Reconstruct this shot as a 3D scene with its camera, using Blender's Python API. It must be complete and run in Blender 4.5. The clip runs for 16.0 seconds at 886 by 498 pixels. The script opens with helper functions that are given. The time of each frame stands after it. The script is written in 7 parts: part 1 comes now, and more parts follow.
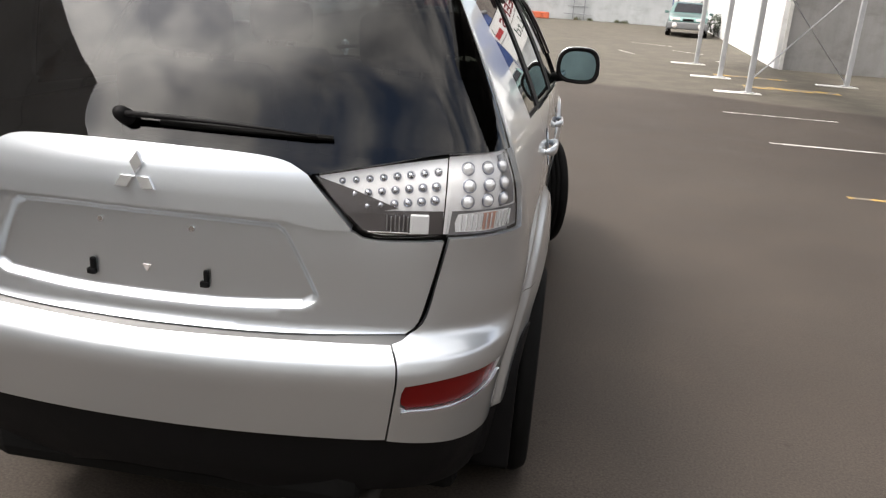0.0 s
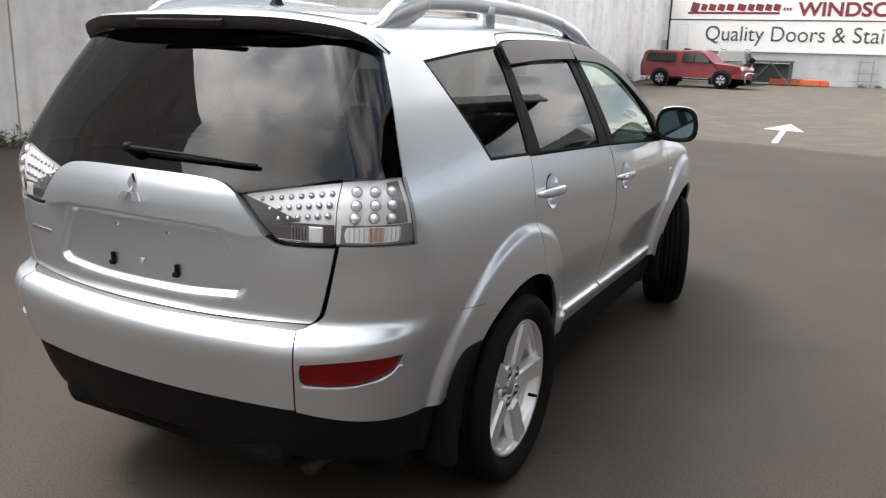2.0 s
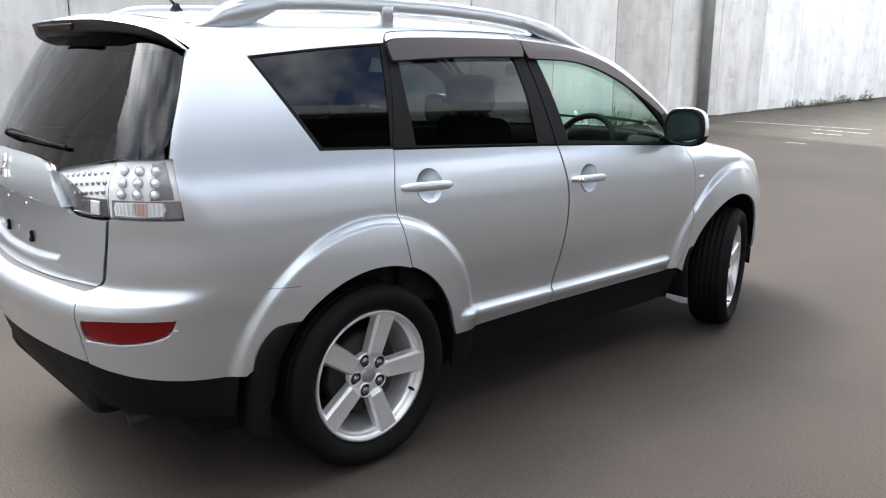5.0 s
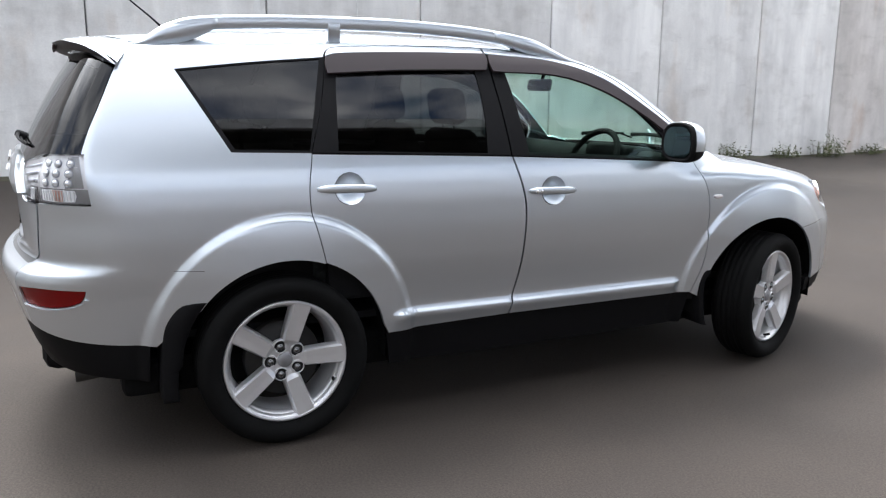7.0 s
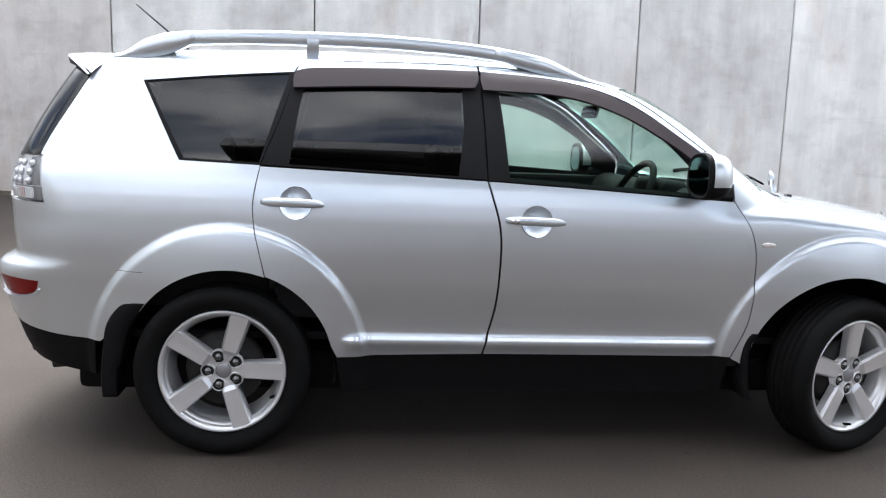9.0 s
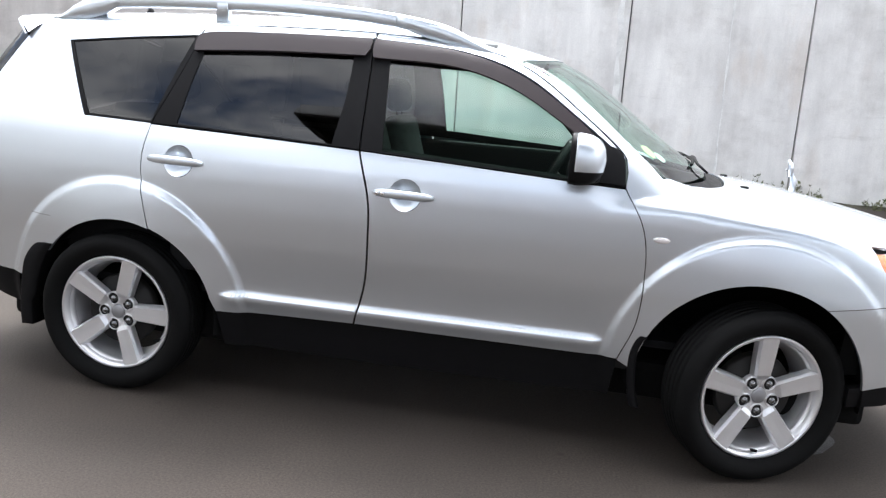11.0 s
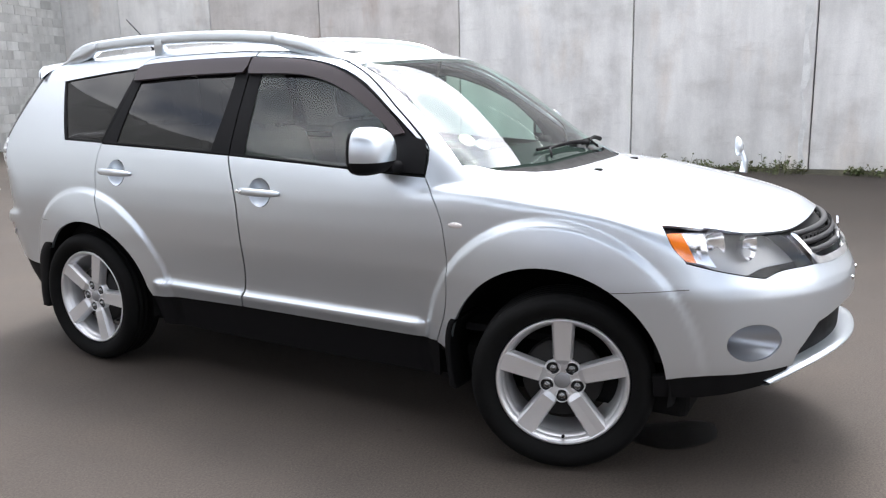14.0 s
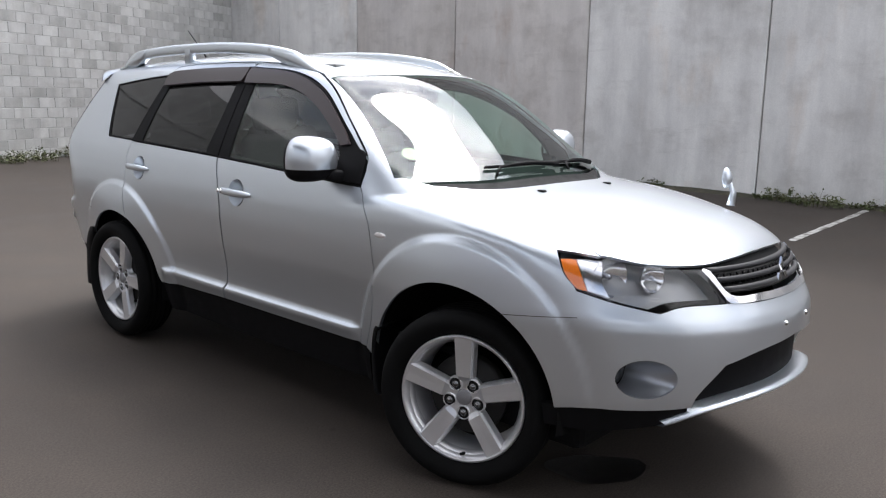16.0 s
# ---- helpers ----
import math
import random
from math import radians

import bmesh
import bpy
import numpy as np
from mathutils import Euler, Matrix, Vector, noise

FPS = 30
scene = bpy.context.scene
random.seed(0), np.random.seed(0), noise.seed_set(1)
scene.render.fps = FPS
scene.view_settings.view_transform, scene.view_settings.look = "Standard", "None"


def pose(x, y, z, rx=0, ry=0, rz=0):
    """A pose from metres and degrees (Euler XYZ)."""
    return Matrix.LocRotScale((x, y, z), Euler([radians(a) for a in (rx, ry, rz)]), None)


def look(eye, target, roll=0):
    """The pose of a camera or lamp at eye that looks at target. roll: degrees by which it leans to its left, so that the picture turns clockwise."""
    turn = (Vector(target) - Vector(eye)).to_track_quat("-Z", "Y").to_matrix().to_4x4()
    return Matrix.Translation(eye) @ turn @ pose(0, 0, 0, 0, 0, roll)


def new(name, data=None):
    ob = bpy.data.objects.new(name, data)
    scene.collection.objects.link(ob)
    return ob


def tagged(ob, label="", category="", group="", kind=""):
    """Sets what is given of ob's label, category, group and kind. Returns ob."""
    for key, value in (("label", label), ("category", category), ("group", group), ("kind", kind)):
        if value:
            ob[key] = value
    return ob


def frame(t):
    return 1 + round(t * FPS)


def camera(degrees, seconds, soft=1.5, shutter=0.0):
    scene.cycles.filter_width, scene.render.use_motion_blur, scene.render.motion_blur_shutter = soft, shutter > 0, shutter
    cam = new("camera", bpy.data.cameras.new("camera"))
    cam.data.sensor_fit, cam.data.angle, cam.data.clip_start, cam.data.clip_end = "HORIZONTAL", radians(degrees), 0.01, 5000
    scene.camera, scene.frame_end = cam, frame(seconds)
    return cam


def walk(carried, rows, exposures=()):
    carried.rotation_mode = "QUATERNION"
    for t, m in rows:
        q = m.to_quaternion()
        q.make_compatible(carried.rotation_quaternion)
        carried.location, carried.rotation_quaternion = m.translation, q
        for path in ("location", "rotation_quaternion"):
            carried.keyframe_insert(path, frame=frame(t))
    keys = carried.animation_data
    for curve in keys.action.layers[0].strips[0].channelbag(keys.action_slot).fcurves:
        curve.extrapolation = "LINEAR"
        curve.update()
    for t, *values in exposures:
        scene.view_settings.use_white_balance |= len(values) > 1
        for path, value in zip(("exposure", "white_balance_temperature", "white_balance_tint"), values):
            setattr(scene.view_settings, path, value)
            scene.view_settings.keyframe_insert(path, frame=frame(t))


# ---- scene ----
cam = camera(58.1, 16.0, soft=1.2, shutter=0.2)
PATH = [
    (0, (0.834, -2.424, 1.472), (0.584, -0.532, 0.873), 4.2),
    (0.5, (1.047, -2.562, 1.486), (0.612, -0.671, 1.003), 1.2),
    (1, (1.25, -2.496, 1.48), (0.667, -0.64, 1.015), 3.7),
    (1.5, (1.494, -2.467, 1.484), (0.801, -0.647, 1.03), 2.1),
    (2, (1.809, -2.498, 1.478), (0.908, -0.773, 1.016), 2.1),
    (2.5, (2.03, -2.398, 1.46), (1.023, -0.727, 1.018), 2.8),
    (3, (2.269, -2.266, 1.475), (1.166, -0.656, 1.041), 2.5),
    (3.5, (2.559, -2.207, 1.483), (1.319, -0.701, 1.041), 2.8),
    (4, (2.739, -2.057, 1.467), (1.428, -0.613, 1.024), 2.2),
    (4.5, (2.844, -1.842, 1.474), (1.458, -0.471, 1.028), 2.1),
    (5, (2.992, -1.69, 1.451), (1.567, -0.359, 1.006), 1.2),
    (7.5, (3.912, -0.465, 1.383), (2.07, 0.227, 1.023), 1.9),
    (8, (3.94, -0.14, 1.325), (2.038, 0.387, 1.001), 3.0),
    (10.5, (3.927, 1.504, 1.375), (1.968, 1.325, 1.014), 2.7),
    (11, (3.849, 1.864, 1.423), (1.914, 1.567, 1.013), 4.6),
    (11.5, (3.864, 2.203, 1.408), (1.946, 1.81, 1.003), 3.4),
    (12, (3.905, 2.567, 1.416), (2.008, 2.071, 1.023), 3.55),
    (12.5, (3.768, 2.866, 1.443), (1.914, 2.241, 1.025), 5.1),
    (13, (3.657, 3.121, 1.453), (1.86, 2.355, 1.025), 1.7),
    (13.5, (3.605, 3.419, 1.451), (1.882, 2.495, 1.033), 2.1),
    (14, (3.473, 3.68, 1.462), (1.774, 2.711, 1.043), -0.8),
    (14.5, (3.308, 3.904, 1.466), (1.68, 2.817, 1.058), 0.0),
    (15, (3.209, 4.159, 1.483), (1.618, 3.017, 1.078), 0.9),
    (15.5, (3.142, 4.39, 1.491), (1.617, 3.158, 1.096), 0.7),
    (16, (2.985, 4.482, 1.461), (1.517, 3.178, 1.081), 1.5),
]
walk(cam, [(t, look(eye, target, roll)) for t, eye, target, roll in PATH], [(0.0, 0.48, 6900, 12), (0.5, 0.48, 6850, 12), (1.5, 0.45, 6700, 11), (2.5, 0.55, 6600, 11), (3.5, 0.88, 6450, 11), (5.0, 1.05, 6250, 10), (7.5, 0.80, 6150, 11), (8.0, 0.85, 6150, 11), (10.5, 1.25, 6200, 11), (13.5, 1.15, 6250, 12), (14.5, 0.9, 6250, 12), (16.0, 0.32, 6250, 13)])

# ---- light ----
world = bpy.data.worlds.new("overcast_sky")
scene.world = world
world.use_nodes = True
wn, wl = world.node_tree.nodes, world.node_tree.links
wn.clear()
SUN_EL, SUN_AZ = 59.0, 258.0     # degrees; azimuth from +y towards +x
sky = wn.new("ShaderNodeTexSky")
sky.sky_type, sky.sun_disc = "NISHITA", False
sky.sun_elevation, sky.sun_rotation = radians(SUN_EL), radians(SUN_AZ)
sky.air_density, sky.dust_density = 1.0, 1.5
geo = wn.new("ShaderNodeTexCoord")
mapn = wn.new("ShaderNodeMapping")
mapn.inputs["Scale"].default_value = (1.0, 1.0, 1.6)
wl.new(geo.outputs["Generated"], mapn.inputs["Vector"])
cl = wn.new("ShaderNodeTexNoise")
cl.inputs["Scale"].default_value, cl.inputs["Detail"].default_value, cl.inputs["Roughness"].default_value = 2.6, 7.0, 0.55
cl.inputs["Distortion"].default_value = 0.4
wl.new(mapn.outputs["Vector"], cl.inputs["Vector"])
ramp = wn.new("ShaderNodeValToRGB")
ramp.color_ramp.elements[0].position, ramp.color_ramp.elements[1].position = 0.34, 0.50
wl.new(cl.outputs["Fac"], ramp.inputs["Fac"])
cl2 = wn.new("ShaderNodeTexNoise")
cl2.inputs["Scale"].default_value, cl2.inputs["Detail"].default_value = 5.0, 5.0
wl.new(mapn.outputs["Vector"], cl2.inputs["Vector"])
shade = wn.new("ShaderNodeValToRGB")
shade.color_ramp.elements[0].position, shade.color_ramp.elements[1].position = 0.38, 0.62
shade.color_ramp.elements[0].color, shade.color_ramp.elements[1].color = (4.8, 4.95, 5.3, 1), (10.8, 10.7, 10.5, 1)
wl.new(cl2.outputs["Fac"], shade.inputs["Fac"])
mixc = wn.new("ShaderNodeMix")
mixc.data_type = "RGBA"
veil = wn.new("ShaderNodeMapRange")
veil.interpolation_type = "SMOOTHSTEP"
veil.inputs["From Min"].default_value, veil.inputs["From Max"].default_value = 0.62, 0.86
cover = wn.new("ShaderNodeMath")
cover.operation = "MAXIMUM"
wl.new(ramp.outputs["Color"], cover.inputs[0])
wl.new(veil.outputs["Result"], cover.inputs[1])
wl.new(cover.outputs[0], mixc.inputs["Factor"])
wl.new(sky.outputs["Color"], mixc.inputs["A"])
wl.new(shade.outputs["Color"], mixc.inputs["B"])
# thin cloud glows round the sun
sunward = Vector((math.sin(radians(SUN_AZ)) * math.cos(radians(SUN_EL)), math.cos(radians(SUN_AZ)) * math.cos(radians(SUN_EL)), math.sin(radians(SUN_EL))))
dotp = wn.new("ShaderNodeVectorMath")
dotp.operation = "DOT_PRODUCT"
dotp.inputs[1].default_value = sunward
wl.new(geo.outputs["Generated"], dotp.inputs[0])
halo = wn.new("ShaderNodeMapRange")
halo.interpolation_type = "SMOOTHSTEP"
halo.inputs["From Min"].default_value, halo.inputs["From Max"].default_value = 0.72, 1.0
halo.inputs["To Min"].default_value, halo.inputs["To Max"].default_value = 1.0, 5.0
wl.new(dotp.outputs["Value"], halo.inputs["Value"])
wl.new(dotp.outputs["Value"], veil.inputs["Value"])
glow = wn.new("ShaderNodeVectorMath")
glow.operation = "SCALE"
wl.new(mixc.outputs["Result"], glow.inputs[0])
wl.new(halo.outputs["Result"], glow.inputs["Scale"])
bg = wn.new("ShaderNodeBackground")
bg.inputs["Strength"].default_value = 0.15
wl.new(glow.outputs["Vector"], bg.inputs["Color"])
out = wn.new("ShaderNodeOutputWorld")
wl.new(bg.outputs["Background"], out.inputs["Surface"])

sun = new("sun", bpy.data.lights.new("sun", "SUN"))
sun.data.energy, sun.data.angle, sun.data.color = 2.4, radians(16), (1.0, 0.96, 0.9)
sa, se = radians(SUN_AZ), radians(SUN_EL)
sun.matrix_world = look((math.sin(sa) * math.cos(se) * 30, math.cos(sa) * math.cos(se) * 30, math.sin(se) * 30), (0, 0, 0))


# ---- materials ----
def material(name, color, rough=0.6, metal=0.0, vary=0.0, scale=8.0, bump=0.0, fine=60.0, coat=0.0, alt=None, spread=(0.35, 0.65), island=0.0, stretch=(1, 1, 1), spec=0.5):
    """Principled surface with colour variation at two scales and fine relief."""
    m = bpy.data.materials.new(name)
    m.use_nodes = True
    n, l = m.node_tree.nodes, m.node_tree.links
    b = n["Principled BSDF"]
    b.inputs["Base Color"].default_value = (*color, 1)
    b.inputs["Roughness"].default_value, b.inputs["Metallic"].default_value = rough, metal
    b.inputs["Specular IOR Level"].default_value = spec
    if coat:
        b.inputs["Coat Weight"].default_value, b.inputs["Coat Roughness"].default_value = coat, 0.04
    if not (vary or bump):
        return m
    tc = n.new("ShaderNodeTexCoord")
    mp = n.new("ShaderNodeMapping")
    mp.inputs["Scale"].default_value = stretch
    l.new(tc.outputs["Object"], mp.inputs["Vector"])
    big, small = n.new("ShaderNodeTexNoise"), n.new("ShaderNodeTexNoise")
    big.inputs["Scale"].default_value, big.inputs["Detail"].default_value = scale, 6
    small.inputs["Scale"].default_value, small.inputs["Detail"].default_value = fine, 4
    l.new(mp.outputs["Vector"], big.inputs["Vector"])
    l.new(mp.outputs["Vector"], small.inputs["Vector"])
    if vary:
        r = n.new("ShaderNodeValToRGB")
        r.color_ramp.elements[0].position, r.color_ramp.elements[1].position = spread
        other = alt or tuple(c * (1 - vary) for c in color)
        r.color_ramp.elements[0].color, r.color_ramp.elements[1].color = (*other, 1), (*color, 1)
        l.new(big.outputs["Fac"], r.inputs["Fac"])
        mx = n.new("ShaderNodeMix")
        mx.data_type, mx.blend_type = "RGBA", "MULTIPLY"
        mx.inputs["Factor"].default_value = min(1.0, vary * 1.2)
        r2 = n.new("ShaderNodeValToRGB")
        r2.color_ramp.elements[0].position, r2.color_ramp.elements[1].position = 0.3, 0.7
        r2.color_ramp.elements[0].color, r2.color_ramp.elements[1].color = (0.55, 0.55, 0.55, 1), (1.15, 1.15, 1.15, 1)
        l.new(small.outputs["Fac"], r2.inputs["Fac"])
        l.new(r.outputs["Color"], mx.inputs["A"])
        l.new(r2.outputs["Color"], mx.inputs["B"])
        last = mx.outputs["Result"]
        if island:
            oi = n.new("ShaderNodeObjectInfo")
            hv = n.new("ShaderNodeHueSaturation")
            mr = n.new("ShaderNodeMapRange")
            mr.inputs["To Min"].default_value, mr.inputs["To Max"].default_value = 1 - island, 1 + island
            l.new(oi.outputs["Random"], mr.inputs["Value"])
            l.new(mr.outputs["Result"], hv.inputs["Value"])
            l.new(last, hv.inputs["Color"])
            last = hv.outputs["Color"]
        l.new(last, b.inputs["Base Color"])
        rr = n.new("ShaderNodeMapRange")
        rr.inputs["To Min"].default_value, rr.inputs["To Max"].default_value = max(0.02, rough - 0.12), min(1, rough + 0.12)
        l.new(big.outputs["Fac"], rr.inputs["Value"])
        l.new(rr.outputs["Result"], b.inputs["Roughness"])
    if bump:
        bp = n.new("ShaderNodeBump")
        bp.inputs["Strength"].default_value, bp.inputs["Distance"].default_value = bump, 0.01
        l.new(small.outputs["Fac"], bp.inputs["Height"])
        l.new(bp.outputs["Normal"], b.inputs["Normal"])
    return m


def glass(name, tint, base=0.06, gloss=1.0):
    """A thin pane: tinted see-through, with a reflection that grows towards grazing angles on both faces."""
    m = bpy.data.materials.new(name)
    m.use_nodes = True
    n, l = m.node_tree.nodes, m.node_tree.links
    n.clear()
    tr, gl, lw, mx, o = (n.new("ShaderNode" + k) for k in ("BsdfTransparent", "BsdfGlossy", "LayerWeight", "MixShader", "OutputMaterial"))
    tr.inputs["Color"].default_value = (*tint, 1)
    gl.inputs["Roughness"].default_value = 0.015
    gl.inputs["Color"].default_value = (gloss, gloss, gloss, 1)
    lw.inputs["Blend"].default_value = 0.5
    pw, ma = n.new("ShaderNodeMath"), n.new("ShaderNodeMath")
    pw.operation, ma.operation = "POWER", "MULTIPLY_ADD"
    l.new(lw.outputs["Facing"], pw.inputs[0])
    pw.inputs[1].default_value = 5.0
    l.new(pw.outputs[0], ma.inputs[0])
    ma.inputs[1].default_value, ma.inputs[2].default_value = 1.0 - base, base
    l.new(ma.outputs[0], mx.inputs["Fac"])
    l.new(tr.outputs["BSDF"], mx.inputs[1])
    l.new(gl.outputs["BSDF"], mx.inputs[2])
    l.new(mx.outputs["Shader"], o.inputs["Surface"])
    return m


SILVER = material("silver_metallic_paint", (0.665, 0.710, 0.755), 0.35, metal=0.90, coat=1.0)
TRIM = material("matt_black_trim", (0.0075, 0.0073, 0.0080), 0.6, bump=0.05, vary=0.2, spec=0.10, scale=20, fine=400)
GLOSS_BLACK = material("gloss_black", (0.006, 0.006, 0.007), 0.16)
RUBBER = material("tyre_rubber", (0.006, 0.006, 0.006), 0.8, spec=0.12, vary=0.35, scale=14, bump=0.1, fine=150)
ALLOY = material("alloy_silver", (0.70, 0.70, 0.71), 0.33, metal=0.65, coat=0.4)
CHROME = material("chrome", (0.82, 0.82, 0.83), 0.12, metal=1.0)
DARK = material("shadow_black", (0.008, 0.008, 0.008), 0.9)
PRIVACY = glass("privacy_glass", (0.085, 0.083, 0.086), 0.043)
GREEN_GLASS = glass("green_tinted_glass", (0.72, 0.88, 0.80), 0.055)
CLEAR = glass("clear_lens", (0.97, 0.97, 0.97), 0.04)


# ---- mesh helpers ----
def link_bm(name, bm, mat, parent=None, label="", smooth=True):
    me = bpy.data.meshes.new(name)
    bm.to_mesh(me)
    bm.free()
    me.materials.append(mat)
    if smooth:
        me.polygons.foreach_set("use_smooth", [True] * len(me.polygons))
    ob = new(name, me)
    ob.parent = parent
    if label:
        ob["label"] = label
    return ob


def part(name, bm, mat, parent, label="", smooth=False):
    return link_bm(name, bm, mat, parent, label, smooth)


def thing(name, label, category, group="", at=(0, 0, 0), rz=0.0):
    e = new(name)
    e.matrix_world = pose(*at, 0, 0, rz)
    return tagged(e, label, category, group)


def boxed(size, at=(0, 0, 0), rot=(0, 0, 0), bevel=0.0, seg=2, bm=None, taper=None):
    """A box of that size about a centre, with bevelled edges, added to bm."""
    b = bmesh.new()
    bmesh.ops.create_cube(b, size=1.0)
    bmesh.ops.scale(b, vec=size, verts=b.verts)
    if taper:
        for v in b.verts:
            if v.co.z > 0:
                v.co.x *= taper[0]
                v.co.y *= taper[1]
    if bevel:
        bmesh.ops.bevel(b, geom=b.edges[:], offset=bevel, segments=seg, affect="EDGES", profile=0.5)
    bmesh.ops.transform(b, matrix=pose(*at, *rot), verts=b.verts)
    if bm is None:
        return b
    me = bpy.data.meshes.new("tmp")
    b.to_mesh(me)
    b.free()
    bm.from_mesh(me)
    bpy.data.meshes.remove(me)
    return bm


def lathe(profile, seg=48, closed=False):
    """Turn (radius, along) pairs about the x axis."""
    bm = bmesh.new()
    rings = []
    for r, a in profile:
        rings.append([bm.verts.new((a, r * math.cos(2 * math.pi * k / seg), r * math.sin(2 * math.pi * k / seg))) for k in range(seg)])
    pairs = list(zip(rings, rings[1:])) + ([(rings[-1], rings[0])] if closed else [])
    for p, q in pairs:
        for k in range(seg):
            bm.faces.new((p[k], p[(k + 1) % seg], q[(k + 1) % seg], q[k]))
    bmesh.ops.recalc_face_normals(bm, faces=bm.faces)
    return bm


def tube(points, radius, seg=8, bm=None, flat=1.0, cap=True):
    """A round rod along points; radius may be one per point."""
    bm = bm or bmesh.new()
    pts = [Vector(p) for p in points]
    rad = radius if isinstance(radius, (list, tuple)) else [radius] * len(pts)
    rings = []
    for i, p in enumerate(pts):
        d = (pts[min(i + 1, len(pts) - 1)] - pts[max(i - 1, 0)]).normalized()
        up = Vector((0, 0, 1)) if abs(d.z) < 0.95 else Vector((1, 0, 0))
        s = d.cross(up).normalized()
        u = s.cross(d)
        rings.append([bm.verts.new(p + rad[i] * (s * math.cos(2 * math.pi * k / seg) + u * flat * math.sin(2 * math.pi * k / seg))) for k in range(seg)])
    for a, b in zip(rings, rings[1:]):
        for k in range(seg):
            bm.faces.new((a[k], a[(k + 1) % seg], b[(k + 1) % seg], b[k]))
    if cap:
        bm.faces.new(rings[0][::-1])
        bm.faces.new(rings[-1])
    return bm


def curve_pts(pts, n=8):
    """Catmull-Rom points through pts."""
    P = [np.array(p, float) for p in pts]
    if len(P) < 3:
        return [P[0] + (P[-1] - P[0]) * k / n for k in range(n + 1)]
    P = [2 * P[0] - P[1]] + P + [2 * P[-1] - P[-2]]
    o = []
    for a, b, c, d in zip(P, P[1:], P[2:], P[3:]):
        for k in range(n):
            u = k / n
            o.append(0.5 * (2 * b + (c - a) * u + (2 * a - 5 * b + 4 * c - d) * u * u + (3 * b - a - 3 * c + d) * u ** 3))
    return o + [P[-2]]


# ---- the car's body surface: side, tail, top and nose, blended at the corners ----
REAR_ARCH, FRONT_ARCH = (0.02, 0.345, 0.412), (2.61, 0.350, 0.432)
FLARE = {REAR_ARCH: 1.035, FRONT_ARCH: 1.06}     # the flares are narrower fore and aft than on top


def table(v, xs, ys):
    """Smooth interpolation through a short table."""
    v = np.asarray(v, float)
    xs, ys = np.array(xs, float), np.array(ys, float)
    d = np.diff(ys) / np.diff(xs)
    m = np.zeros(len(xs))
    m[1:-1] = np.where(d[:-1] * d[1:] > 0, 2 * d[:-1] * d[1:] / np.where(np.abs(d[:-1] + d[1:]) < 1e-9, 1, d[:-1] + d[1:]), 0)
    m[0], m[-1] = d[0], d[-1]
    i = np.clip(np.searchsorted(xs, v) - 1, 0, len(d) - 1)
    h = xs[i + 1] - xs[i]
    t = (v - xs[i]) / h
    lo, hi = v < xs[0], v > xs[-1]
    t = np.clip(t, 0, 1)
    r = ys[i] * (1 + 2 * t) * (1 - t) ** 2 + h * m[i] * t * (1 - t) ** 2 + ys[i + 1] * t * t * (3 - 2 * t) + h * m[i + 1] * t * t * (t - 1)
    return r + np.where(lo, (v - xs[0]) * m[0], 0) + np.where(hi, (v - xs[-1]) * m[-1], 0)


def ease(e0, e1, v):
    t = np.clip((v - e0) / (e1 - e0), 0, 1)
    return t * t * (3 - 2 * t)


def side_x(y, z):
    """Half-width of the car at y, z."""
    x = table(z, (0.20, 0.38, 0.425, 0.466, 0.475, 0.483, 0.50, 0.56, 0.64, 0.73, 0.87, 0.95, 1.02, 1.09, 1.16, 1.30, 1.45, 1.57, 1.68),
              (0.735, 0.768, 0.779, 0.791, 0.790, 0.777, 0.7715, 0.779, 0.795, 0.812, 0.8245, 0.823, 0.816, 0.802, 0.777, 0.711, 0.628, 0.553, 0.46))
    plain = table(z, (0.20, 0.40, 0.50, 0.58, 0.66), (0.725, 0.762, 0.775, 0.786, 0.799))
    x = np.where(z < 0.66, x + (plain - x) * ease(0.66, 0.60, z) * np.maximum(ease(0.52, 0.45, y), ease(2.00, 2.07, y)), x)
    low = ease(1.3, 1.0, z)
    x = x - np.where(y < 1.2, 0.030 * (np.maximum(1.2 - y, 0) / 1.8) ** 2, 0.018 * (np.maximum(y - 1.2, 0) / 1.8) ** 2.6 * low + 0.012 * (1 - low) * (np.maximum(y - 1.2, 0) / 0.8) ** 2)
    for cy, cz, r in (REAR_ARCH, FRONT_ARCH):
        d = np.hypot((y - cy) * FLARE[cy, cz, r], (z - cz) * 0.985)
        fade = ease(1.16, 1.04, z)
        rise = ease(r + 0.174, r + 0.134, d)
        x = x + fade * (0.018 * rise + 0.026 * np.clip((r + 0.150 - d) / 0.15, 0, 1.2))
    return x


def smax(a, b, k):
    return np.maximum(a, b) + np.maximum(k - np.abs(a - b), 0) ** 2 / (4 * k)


def tail_y(x, z):
    c = table(z, (0.20, 0.34, 0.43, 0.52, 0.62, 0.70, 0.735, 0.762, 0.785, 0.84, 0.95, 1.06, 1.10, 1.13, 1.16, 1.30, 1.45, 1.62),
              (-0.75, -0.885, -0.930, -0.957, -0.985, -1.003, -0.992, -0.944, -0.926, -0.931, -0.935, -0.930, -0.922, -0.9085, -0.8925, -0.822, -0.735, -0.625))
    return c + 0.215 * x * x


